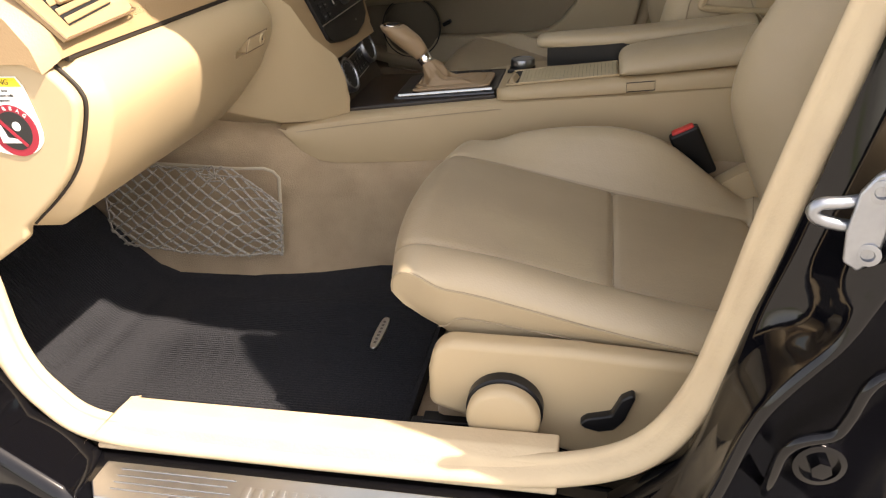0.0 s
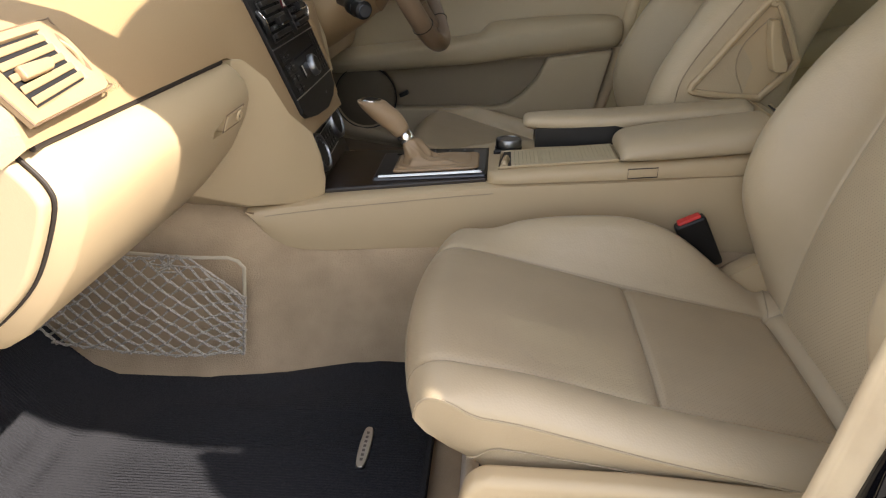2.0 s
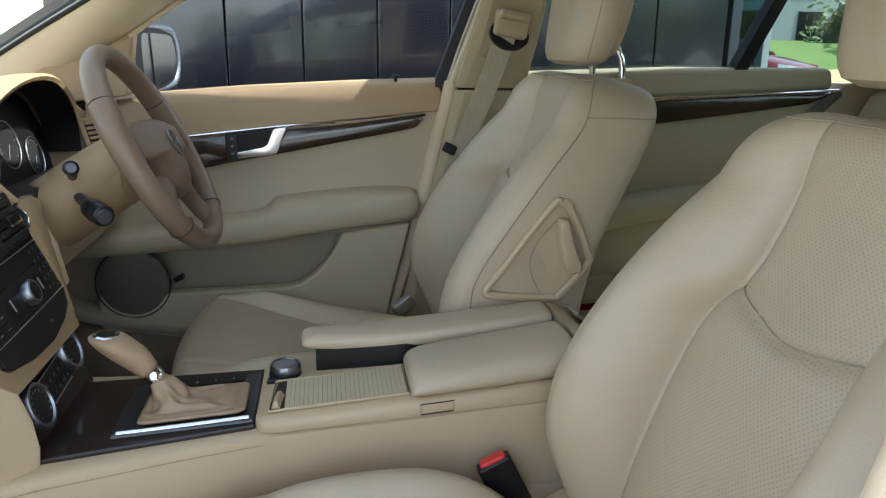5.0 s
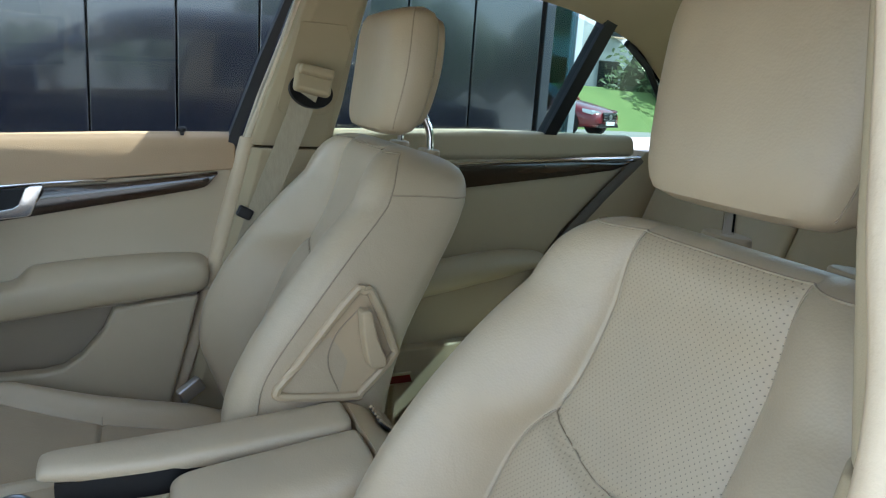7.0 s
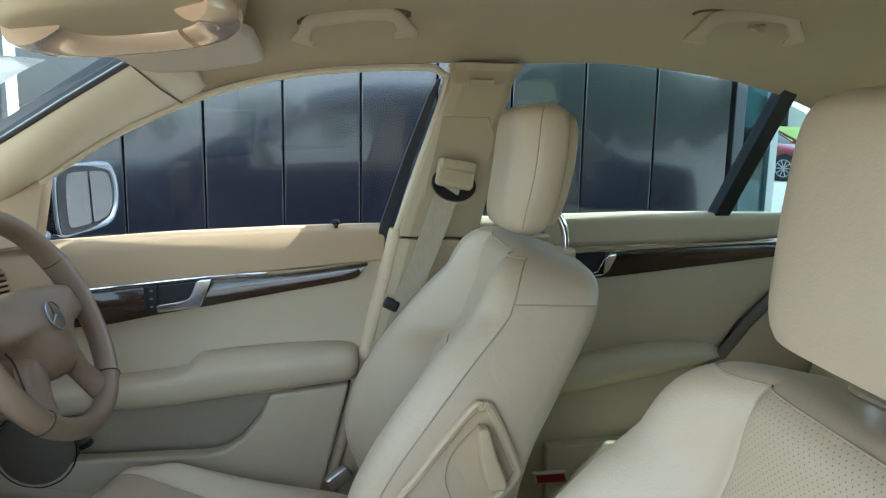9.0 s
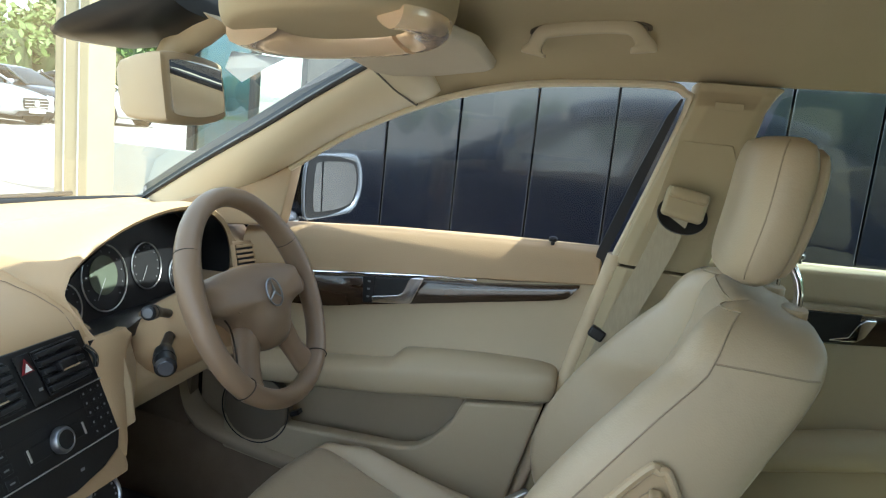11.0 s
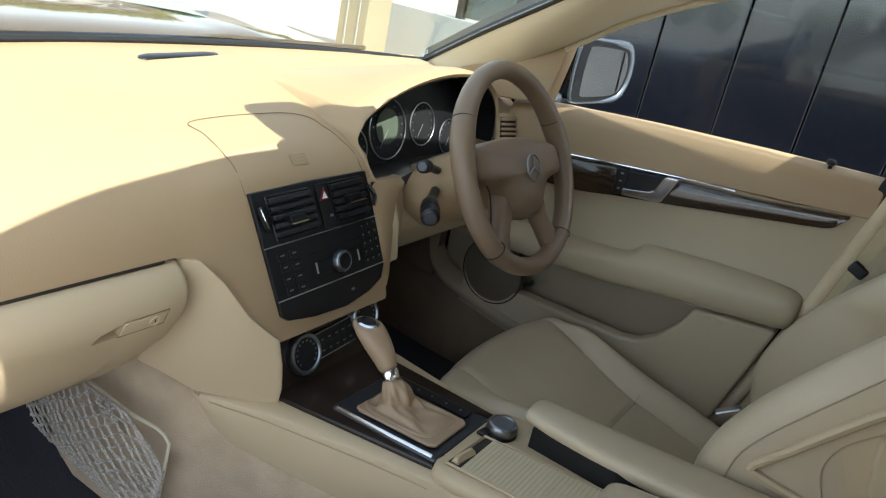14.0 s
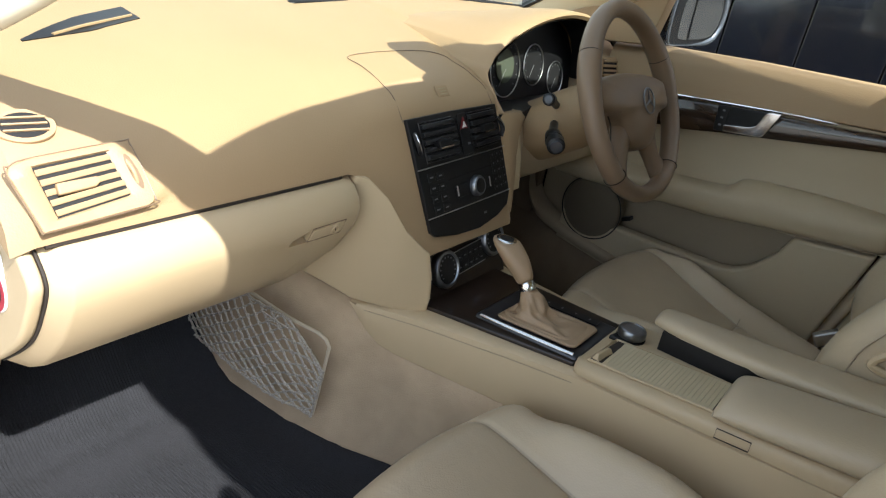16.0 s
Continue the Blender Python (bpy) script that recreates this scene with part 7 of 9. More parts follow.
    g.loft([[(x, -0.094, zb), (x, -0.097, zb + 0.010), (x, -0.096, zt - 0.018), (x, -0.086, zt - 0.006), (x, -0.068, zt), (x, -0.03, zt + 0.002), (x, 0.006, zt), (x, 0.019, zt - 0.005), (x, 0.0225, zb)] for x, zt, zb in ((0.201, 0.632, 0.624), (0.202, 0.640, 0.620), (0.207, 0.648, 0.6185), (0.22, 0.655, 0.6190), (0.25, 0.660, 0.620), (0.32, 0.670, 0.627), (0.40, 0.682, 0.635), (0.428, 0.686, 0.638), (0.431, 0.684, 0.64))])
    g.part("armrest", LEATHER, c, "cream padded armrest lid", sub=1, sharp=180)
    g = Geo()
    g.loft([[(x, y0 + 0.004, zb), (x, y0, zt - 0.010), (x, y0 + 0.006, zt - 0.002), (x, y0 + 0.02, zt), (x, 0.085, zt + 0.001), (x, 0.104, zt - 0.004), (x, 0.116, zt - 0.018), (x, 0.116, zb)] for x, y0, zt, zb in ((0.054, 0.055, 0.650, 0.642), (0.057, 0.050, 0.655, 0.636), (0.066, 0.044, 0.659, 0.632), (0.10, 0.038, 0.661, 0.630), (0.15, 0.031, 0.664, 0.626), (0.19, 0.0255, 0.667, 0.620), (0.25, 0.0245, 0.671, 0.622), (0.35, 0.0245, 0.680, 0.64), (0.428, 0.0245, 0.688, 0.642), (0.431, 0.0245, 0.686, 0.644))])
    g.part("armrest", LEATHER, c, "cream padded armrest lid", sub=1, sharp=180)
    g = Geo()
    g.prism([(0.075, 0.045, 0.606), (0.19, 0.028, 0.616), (0.43, 0.028, 0.64), (0.43, 0.108, 0.64), (0.075, 0.108, 0.606)], (0, 0, 0.032))
    g.part("armrest_well", BLACK, c, "black storage well")
    g = Geo()
    g.loft([[(x, -0.088, zb), (x, -0.092, zt - 0.012), (x, -0.07, zt), (x, 0.09, zt), (x, 0.112, zt - 0.012), (x, 0.108, zb)] for x, zt, zb in ((0.436, 0.684, 0.45), (0.46, 0.676, 0.45), (0.49, 0.655, 0.45), (0.515, 0.60, 0.45), (0.53, 0.5, 0.45))])
    g.part("rear_cap", CREAM, c, "cream rear end of the console", sharp=60)
    for y in (-0.03, 0.055):
        g = Geo()
        g.prism([(0.468, y - 0.028, 0.6755), (0.468, y + 0.028, 0.6755), (0.492, y + 0.028, 0.656), (0.492, y - 0.028, 0.656)], (0.002, 0, 0.002))
        rv = g.part("rear_vent", BLACK, c, "small rear air vent")
        for k in range(5):
            g = Geo()
            yy = y - 0.022 + 0.011 * k
            g.prism([(0.468, yy, 0.6775), (0.468, yy + 0.004, 0.6775), (0.492, yy + 0.004, 0.658), (0.492, yy, 0.658)], (0.003, 0, 0.003))
            g.part("slat", CREAM, rv)
    # rotary controller and its key
    kn = Geo()
    kn.turned([(0.0235, 0), (0.0235, 0.006), (0.021, 0.007)], (0.030, 0.046, 0.600), (0, 0, 1), 32)
    kb = kn.part("controller_base", BLACK, c, "black controller base")
    g = Geo()
    g.turned([(0.0215, 0.0), (0.0225, 0.002), (0.0225, 0.010), (0.021, 0.0135), (0.0175, 0.0145), (0.016, 0.013), (0.0, 0.013)], (0.030, 0.046, 0.607), (0, 0, 1), 40)
    g.part("control_knob", KNOB, kb, "silver rotary control knob")
    g = Geo()
    g.prism([(0.004, 0.020, 0.5985), (0.022, 0.020, 0.600), (0.026, 0.040, 0.600), (0.008, 0.042, 0.5985)], (0, 0, 0.007))
    g.part("back_key", BLACK, c, "small black key", bevel=0.002)


FRAMEMETAL = material("dark_satin_metal", (0.085, 0.09, 0.10), 0.33, 0.75, color2=(0.06, 0.064, 0.072), scale=30)
BOOT = material("tan_leather", (0.34, 0.236, 0.142), 0.48, color2=(0.32, 0.22, 0.13), scale=14, bump=0.3, bscale=420, bdist=0.0006, voronoi=True)
SHUTTER = material("shutter_plastic", (0.54, 0.455, 0.29), 0.45, color2=(0.51, 0.43, 0.275), scale=20)
build_console()


# ---- steering wheel ----
GREYCAP = material("grey_cap", (0.05, 0.052, 0.06), 0.25)
def build_wheel():
    w = thing("steering_wheel", "brown leather four-spoke steering wheel with bright emblem", "steering wheel")
    nv = Vector((0.895, 0, 0.446)).normalized()
    up = Vector((-0.446, 0, 0.895)).normalized()
    # the wheel stands turned by a few degrees
    rt, up = Vector((0, 1, 0)) * math.cos(radians(4)) - up * math.sin(radians(4)), up * math.cos(radians(4)) + Vector((0, 1, 0)) * math.sin(radians(4))
    c = Vector((-0.188, 0.357, 0.893))

    def L(a, b, h=0.0):
        return c + rt * a + up * b + nv * h

    R0 = 0.178
    g = Geo()
    rings = []
    for k in range(73):
        a = 2 * math.pi * k / 72
        th = 0.0178 + 0.0025 * math.exp(-((math.sin(a) - 0.35) / 0.35) ** 2)
        q = math.cos(a) * rt + math.sin(a) * up
        flat = 0.006 * max(0, -math.sin(a) - 0.75) / 0.25
        rings.append([c + q * (R0 - flat + th * 0.92 * math.cos(b)) + nv * th * 1.08 * math.sin(b) for b in (2 * math.pi * j / 16 for j in range(16))])
    g.loft(rings, caps=False)
    rim = g.part("rim", BROWN, w, "brown leather rim")
    for a in (30, 150, -46, -134):
        q = math.cos(radians(a)) * rt + math.sin(radians(a)) * up
        g = Geo()
        g.tube([c + q * (R0 + 0.0182 * math.cos(b)) + nv * 0.0205 * math.sin(b) for b in (2 * math.pi * j / 24 for j in range(24))], 0.0009, 5, closed=True)
        g.part("rim_joint", DARK, rim)
    # hub pad
    half = [(0.03, 0.058), (0.09, 0.053), (0.13, 0.046), (0.150, 0.038), (0.155, 0.014), (0.150, -0.008), (0.115, -0.017), (0.088, -0.027), (0.070, -0.046), (0.052, -0.072), (0.022, -0.087)]
    hub = [(-a, b) for a, b in half[::-1]] + half
    hub = hub[11:] + hub[:11]
    H_ = [Vector((v.x, v.y)) for v in curve([(a, b, 0) for a, b in hub + hub[:1]], 57)[:-1]]
    g = Geo()
    g.loft([[L(p.x * s, (p.y + 0.008) * s - 0.008, h) for p in H_] for s, h in ((0.97, -0.030), (0.995, -0.010), (0.985, 0.001), (0.94, 0.009), (0.78, 0.019), (0.5, 0.027), (0.2, 0.030))])
    g.part("hub", BROWN, w, "brown airbag pad", sharp=60)
    # spokes
    def spoke(name, rows):
        q_ = Geo()
        q_.loft([[L(a - wx, b - wy, h0), L(a - wx * 0.8, b - wy * 0.8, h1), L(a, b, h1 + 0.003), L(a + wx * 0.8, b + wy * 0.8, h1), L(a + wx, b + wy, h0), L(a, b, h0 - 0.006)] for a, b, wx, wy, h0, h1 in rows])
        return q_.part(name, BROWN, w, "brown spoke", sub=1)
    for s in (-1, 1):
        up_sp = spoke("spoke", ((s * 0.060, 0.010, 0.0, 0.030, -0.025, 0.004), (s * 0.09, 0.010, 0.0, 0.026, -0.022, 0.004), (s * 0.13, 0.010, 0.0, 0.024, -0.016, 0.003), (s * 0.17, 0.006, 0.0, 0.030, -0.012, 0.006)))
        spoke("spoke", ((s * 0.040, -0.030, 0.040, 0.014 * s, -0.028, 0.010), (s * 0.062, -0.066, 0.031, 0.010 * s, -0.026, 0.003), (s * 0.076, -0.100, 0.024, 0.012 * s, -0.022, -0.002), (s * 0.090, -0.132, 0.030, 0.018 * s, -0.018, 0.001), (s * 0.104, -0.150, 0.034, 0.026 * s, -0.012, 0.005)))
        pad = Geo()
        pad.loft([[L(s * 0.108 + 0.019 * math.cos(a), 0.010 + 0.016 * math.sin(a), h - s * 0.2 * (0.019 * math.cos(a))) for a in (2 * math.pi * k / 24 for k in range(24))] for h in (0.008, 0.0195)])
        pd = pad.part("switch_pad", BROWN, w, "oval brown switch pad", bevel=0.0015)
        for da, db in ((0, 0.009), (0, -0.009), (0.012, 0), (-0.012, 0)):
            q_ = Geo()
            q_.turned([(0.0014, 0), (0.0014, 0.0008), (0, 0.001)], L(s * 0.108 + da, 0.010 + db, 0.0196 - 0.2 * s * da), nv, 10)
            q_.part("key_mark", DIAL_GREY, pd)
        q_ = Geo()
        q_.turned([(0.0052, 0), (0.0052, 0.0012), (0.0035, 0.002), (0, 0.0022)], L(s * 0.094, -0.012, 0.0155), nv, 16)
        q_.part("round_key", BROWN, pd)
        q_ = Geo()
        q_.tube(curve([L(s * 0.110, -0.020, -0.004), L(s * 0.100, -0.034, -0.006), L(s * 0.094, -0.060, -0.012), L(s * 0.102, -0.095, -0.014), L(s * 0.124, -0.128, -0.010)], 14), 0.0014, 6)
        q_.part("spoke_joint", DARK, w)
    # emblem: bright ring with three arms
    em = Geo()
    em.tube([L(-0.004 + 0.0235 * math.cos(a), 0.000 + 0.0235 * math.sin(a), 0.033) for a in (2 * math.pi * k / 36 for k in range(36))], 0.0016, 8, closed=True)
    for k in range(3):
        a = math.pi / 2 + 2 * math.pi * k / 3
        em.tube([L(-0.004, 0, 0.0335), L(-0.004 + 0.023 * math.cos(a), 0.023 * math.sin(a), 0.033)], [0.0026, 0.0007], 6)
    em.part("emblem", KNOB, w, "bright round emblem")
    # column shroud and stalks
    g = Geo()
    rings = []
    for t, rx, rz, dz in ((0.030, 0.050, 0.050, 0.0), (0.046, 0.070, 0.066, 0.0), (0.052, 0.074, 0.070, 0.0), (0.054, 0.071, 0.067, 0.0), (0.09, 0.076, 0.071, -0.004), (0.16, 0.082, 0.074, -0.012), (0.24, 0.086, 0.070, -0.018)):
        p = c - nv * t
        rings.append([p + rt * rx * math.cos(a) + Vector((0, 0, 1)) * (rz * math.sin(a) + dz) for a in (2 * math.pi * k / 28 for k in range(28))])
    g.loft(rings)
    g.part("column_shroud", TAN, w, "tan steering column shroud", sharp=70)
    for nm, pts, rad in (("cruise_stalk", ((-0.31, 0.285, 0.862), (-0.292, 0.225, 0.882), (-0.280, 0.190, 0.890)), (0.0075, 0.009, 0.0115)), ("indicator_stalk", ((-0.300, 0.275, 0.828), (-0.268, 0.215, 0.825), (-0.236, 0.172, 0.819)), (0.0085, 0.012, 0.0165))):
        g = Geo()
        P_ = curve(pts, 10)
        g.tube(P_ + [P_[-1] + (P_[-1] - P_[-2]) * 0.25], [rad[0] + (rad[2] - rad[0]) * ss(0.35, 0.62, t / 9) for t in range(10)] + [rad[2] * 0.75], 16)
        sk = g.part(nm, BLACK, w, "black column stalk")
        dr = (P_[-1] - P_[-2]).normalized()
        g = Geo()
        g.turned([(rad[2] * 0.72, 0.0), (rad[2] * 0.66, 0.0025), (0, 0.003)], P_[-1] + (P_[-1] - P_[-2]) * 0.25, dr, 20)
        g.part("end_cap", GREYCAP, sk, "dark grey end cap")
        g = Geo()
        g.turned([(rad[2] * 1.03, -0.001), (rad[2] * 1.05, 0.0005), (rad[2] * 1.03, 0.002)], P_[-3], dr, 20)
        g.part("collar", GAP, sk)
    return w


build_wheel()


# ---- floor mat, net and small things ----
def build_mat():
    t = thing("floor_mat", "black ribbed carpet floor mat with a small metal badge", "floor mat")
    g = Geo()
    rings = []
    o = [(-0.80, -0.228, -0.55), (-0.76, -0.226, -0.56), (-0.72, -0.224, -0.58), (-0.68, -0.222, -0.61), (-0.64, -0.220, -0.632), (-0.60, -0.218, -0.638), (-0.50, -0.208, -0.645), (-0.40, -0.198, -0.645), (-0.33, -0.190, -0.645), (-0.26, -0.165, -0.645), (-0.20, -0.135, -0.645), (-0.12, -0.135, -0.635), (-0.085, -0.145, -0.615), (-0.073, -0.16, -0.600)]

    def lie(x):
        return 0.252 + table([(-0.80, 0.215), (-0.76, 0.165), (-0.72, 0.112), (-0.68, 0.060), (-0.64, 0.020), (-0.60, 0.004), (-0.56, 0.0)], x)

    for x, y1, y0 in o:
        z = lie(x)
        up_ = 0.016 * ss(-0.05, -0.2, x)
        rings.append([(x, y0, z), (x, lerp(y0, y1, 0.02), z + 0.007), (x, lerp(y0, y1, 0.25), z + 0.009), (x, lerp(y0, y1, 0.5), z + 0.008), (x, lerp(y0, y1, 0.75), z + 0.010), (x, lerp(y0, y1, 0.91), z + 0.012), (x, lerp(y0, y1, 0.96), z + 0.014 + 0.35 * up_), (x, y1 - 0.004, z + 0.012 + up_), (x, y1 + 0.006, z + 0.010 + up_), (x, y1 + 0.006, z - 0.02), (x, y0, z - 0.02)])
    g.loft(rings)
    g.part("mat", MAT, t, sharp=60)
    # woven ribs
    k = 0
    g = Geo()
    y = -0.62
    while y < -0.16:
        inside = [x for x in [-0.79 + 0.0215 * i for i in range(34)] if table([(a, c_) for a, c_, _ in o], x) > y + 0.045 and table([(a, c_) for a, _, c_ in o], x) < y - 0.007]
        if len(inside) > 1:
            g.tube([(x, y, lie(x) + 0.0086 + 0.0014 * (y > -0.36)) for x in inside], 0.0021, 5)
        y += 0.0054
    tagged(g.part("carpet_pile", MAT, t), kind="stuff")
    g = Geo()
    g.loft([[(-0.168 + 0.0085 * math.copysign(abs(math.cos(a)) ** 0.5, math.cos(a)), -0.352 + 0.046 * math.sin(a), z) for a in (2 * math.pi * k / 24 for k in range(24))] for z in (0.262, 0.268)])
    bd = g.part("badge", SATIN, t, "small oval metal badge", bevel=0.0015)
    for k in range(7):
        g = Geo()
        g.box((-0.168, -0.382 + 0.010 * k, 0.2685), (0.004, 0.005, 0.0006))
        g.part("print_bar", DIAL_GREY, bd)


def build_driver_mat():
    t = thing("floor_mat", "black carpet floor mat in the driver's footwell", "floor mat")
    g = Geo()
    g.loft([[(x, 0.172, z - 0.02), (x, 0.172, z), (x, 0.18, z + 0.008), (x, 0.585, z + 0.012), (x, 0.594, z), (x, 0.594, z - 0.02)] for x, z in ((-0.90, 0.46), (-0.78, 0.39), (-0.62, 0.33), (-0.45, 0.318), (0.12, 0.300))])
    g.part("mat", MAT, t, sharp=60)
    g = Geo()
    g.loft([[(x, 0.17, 0.22), (x, 0.17, z - 0.02), (x, 0.60, z - 0.02), (x, 0.60, 0.22)] for x, z in ((-0.92, 0.46), (-0.78, 0.39), (-0.62, 0.33), (-0.45, 0.318), (0.14, 0.300))])
    tagged(g.part("footwell_carpet", SUEDE), "beige footwell carpet under the mat", "carpet", kind="structure")


def build_net():
    t = thing("storage_net", "grey knotted cord storage net on the tunnel carpet", "storage net")
    Y = -0.226
    g = Geo()
    g.tube(curve([(-0.66, Y - 0.002, 0.510), (-0.55, Y, 0.506), (-0.45, Y + 0.003, 0.500), (-0.392, Y + 0.012, 0.497)], 12) + [Vector((-0.378, Y + 0.016, 0.490)), Vector((-0.370, Y + 0.018, 0.478)), Vector((-0.374, Y + 0.016, 0.43)), Vector((-0.384, Y + 0.012, 0.335))], 0.003, 8)
    g.part("wire_frame", CREAMWIRE, t, "pale plastic-coated wire frame")
    rnd = random.Random(4)
    NU, NV = 22, 14

    def P(i, j):
        u, v = i / NU, j / NV
        top_x, top_z = lerp(-0.700, -0.3715, u), 0.504 - 0.075 * max(0.0, (u - 0.76) / 0.24) + 0.002 * math.sin(9 * u)
        bot_x, bot_z = lerp(-0.712, -0.384, u), lerp(0.352, 0.334, u) - 0.008 * math.sin(math.pi * u)
        y = Y - 0.006 - 0.010 * math.sin(math.pi * u) * math.sin(math.pi * v) + 0.018 * ss(0.7, 1.0, u) * lerp(1.0, 0.75, v)
        return Vector((lerp(top_x, bot_x, v) + rnd.uniform(-0.0016, 0.0016), y + rnd.uniform(-0.001, 0.001), lerp(top_z, bot_z, v) + rnd.uniform(-0.0016, 0.0016)))

    pts = {(i, j): P(i, j) for i in range(NU + 1) for j in range(NV + 1)}
    g = Geo()
    for i in range(NU):
        for j in range(NV):
            seg = ((i, j), (i + 1, j + 1)) if (i + j) % 2 == 0 else ((i + 1, j), (i, j + 1))
            a, b = pts[seg[0]], pts[seg[1]]
            m = a.lerp(b, 0.5) + Vector((0, rnd.uniform(-0.0015, 0.001), rnd.uniform(-0.002, 0.0005)))
            g.tube([a, m, b], 0.0016, 6)
            g.tube([a + Vector((0.0015, 0.001, 0.0015)), m + Vector((0.001, 0, 0.002)), b + Vector((0.0015, 0.001, -0.001))], 0.0011, 5)
    net = g.part("net_mesh", CORD, t, "knotted grey cord mesh")
    g = Geo()
    for (i, j), p in pts.items():
        if (i + j) % 2 == 0:
            g.box(p, (0.0052, 0.0046, 0.0052), pose(0, 0, 0, rnd.uniform(0, 90), rnd.uniform(0, 90), 0))
    tagged(g.part("knotting", CORD, t), kind="stuff")
    for row in ([pts[i, 0] for i in range(NU + 1)], [pts[i, NV] for i in range(NU + 1)], [pts[0, j] for j in range(NV + 1)], [pts[NU, j] for j in range(NV + 1)]):
        g = Geo()
        g.tube(row, 0.0017, 6)
        g.tube([p + Vector((0.001, -0.0015, 0.0018 * (-1) ** k)) for k, p in enumerate(row)], 0.0013, 6)
        g.part("border_cord", CORD, t)
    # bunched end
    g = Geo()
    for k in range(9):
        a = Vector((-0.50 + rnd.uniform(0, 0.045), Y - 0.010, 0.495 + rnd.uniform(-0.008, 0.008)))
        g.tube(curve([a, a + Vector((rnd.uniform(-0.015, 0.02), -0.006, rnd.uniform(-0.012, 0.010))), a + Vector((rnd.uniform(0, 0.03), 0.002, rnd.uniform(-0.02, 0.008)))], 6), 0.0015, 5)
    g.part("bunched_cord", CORD, t)


CORD = material("net_cord", (0.52, 0.48, 0.42), 0.6, color2=(0.24, 0.215, 0.18), scale=320, contrast=1.3, bump=0.8, bscale=500)
CREAMWIRE = material("wire_coating", (0.50, 0.44, 0.33), 0.5)
build_mat()
build_driver_mat()
build_net()


# ---- overhead: mirror, lamp unit, visor, grab handles ----
def build_overhead():
    m = thing("rear_view_mirror", "beige rear-view mirror on a black windscreen mount", "mirror")
    nrm = Vector((0.945, 0.27, 0.13)).normalized()
    rt = Vector((-0.27, 0.945, 0)).normalized()
    up = nrm.cross(rt).normalized()
    up = up if up.z > 0 else -up
    c = Vector((-0.105, 0.012, 1.222))

    def L(a, b, h):
        return c + rt * a + up * b + nrm * h

    shape = [(-0.112, -0.026), (-0.100, -0.036), (0.0, -0.040), (0.100, -0.033), (0.112, -0.022), (0.110, 0.022), (0.098, 0.034), (0.0, 0.037), (-0.098, 0.034), (-0.112, 0.024)]
    S = curve([(a, b, 0) for a, b in shape + shape[:1]], 41)[:-1]
    g = Geo()
    g.loft([[L(p.x * s, p.y * s, h) for p in S] for s, h in ((0.35, -0.062), (0.62, -0.058), (0.82, -0.045), (0.94, -0.025), (1.0, -0.006), (1.0, 0.002), (0.965, 0.004))])
    g.part("housing", CREAM, m, "beige mirror housing", sharp=60)
    g = Geo()
    g.loft([[L(p.x * 0.87, p.y * 0.78, h) for p in S] for h in (0.002, 0.0055)])
    g.part("mirror_glass", MIRROR, m, "mirror glass")
    g = Geo()
    rings = []
    for x, z, hw, th in ((-0.245, 1.268, 0.030, 0.002), (-0.240, 1.270, 0.055, 0.010), (-0.215, 1.280, 0.068, 0.022), (-0.18, 1.294, 0.072, 0.032), (-0.13, 1.312, 0.078, 0.038), (-0.09, 1.330, 0.082, 0.038)):
        rings.append([(x + 0.45 * th * math.sin(b_), 0.0 + hw * math.copysign(abs(math.cos(b_)) ** 0.6, math.cos(b_)), z - 0.89 * th * math.sin(b_) ** 0.7) for b_ in (math.pi * k / 12 for k in range(13))])
    g.loft(rings)
    g.part("mount_cover", BLACK, m, "black mount cover on the glass", sharp=60)
    g = Geo()
    g.tube(curve([(-0.140, 0.006, 1.232), (-0.128, 0.006, 1.262), (-0.105, 0.006, 1.285), (-0.09, 0.006, 1.31)], 10), [0.018] * 6 + [0.022, 0.026, 0.03, 0.034], 16)
    g.part("mount_arm", CREAM, m, "beige mirror arm")
    o = thing("overhead_console", "beige overhead lamp unit with clear lenses", "roof lamp")
    g = Geo()
    rings = []
    for s, z in ((1.0, 1.385), (1.0, 1.335), (0.985, 1.312), (0.96, 1.302), (0.9, 1.298), (0.6, 1.300), (0.2, 1.302)):
        rings.append([(0.072 + 0.112 * s * math.copysign(abs(math.cos(a)) ** 0.85, math.cos(a)), 0.004 + 0.146 * s * math.copysign(abs(math.sin(a)) ** 0.85, math.sin(a)), z + 0.018 * math.cos(a) * s) for a in (2 * math.pi * k / 40 for k in range(40))])
    g.loft(rings)
    g.part("console_body", LINER, o, "beige moulded body", sharp=60)
    for a0, a1 in ((-35, 62), (68, 205)):
        g = Geo()
        rings = []
        for k in range(31):
            a = radians(lerp(a0, a1, k / 30))
            ca, sa = math.copysign(abs(math.cos(a)) ** 0.85, math.cos(a)), math.copysign(abs(math.sin(a)) ** 0.85, math.sin(a))
            rings.append([(0.072 + 0.112 * s * ca, 0.004 + 0.146 * s * sa, z + 0.018 * math.cos(a) * s) for s, z in ((0.955, 1.308), (0.95, 1.294), (0.92, 1.287), (0.85, 1.283), (0.77, 1.2835), (0.66, 1.289), (0.56, 1.297), (0.55, 1.302))])
        g.loft(rings)
        g.part("lens", LENS, o, "moulded lamp lens, warm reflections put into its colour", sharp=60)
    v = thing("sun_visor", "beige sun visor folded against the roof", "sun visor")
    g = Geo()
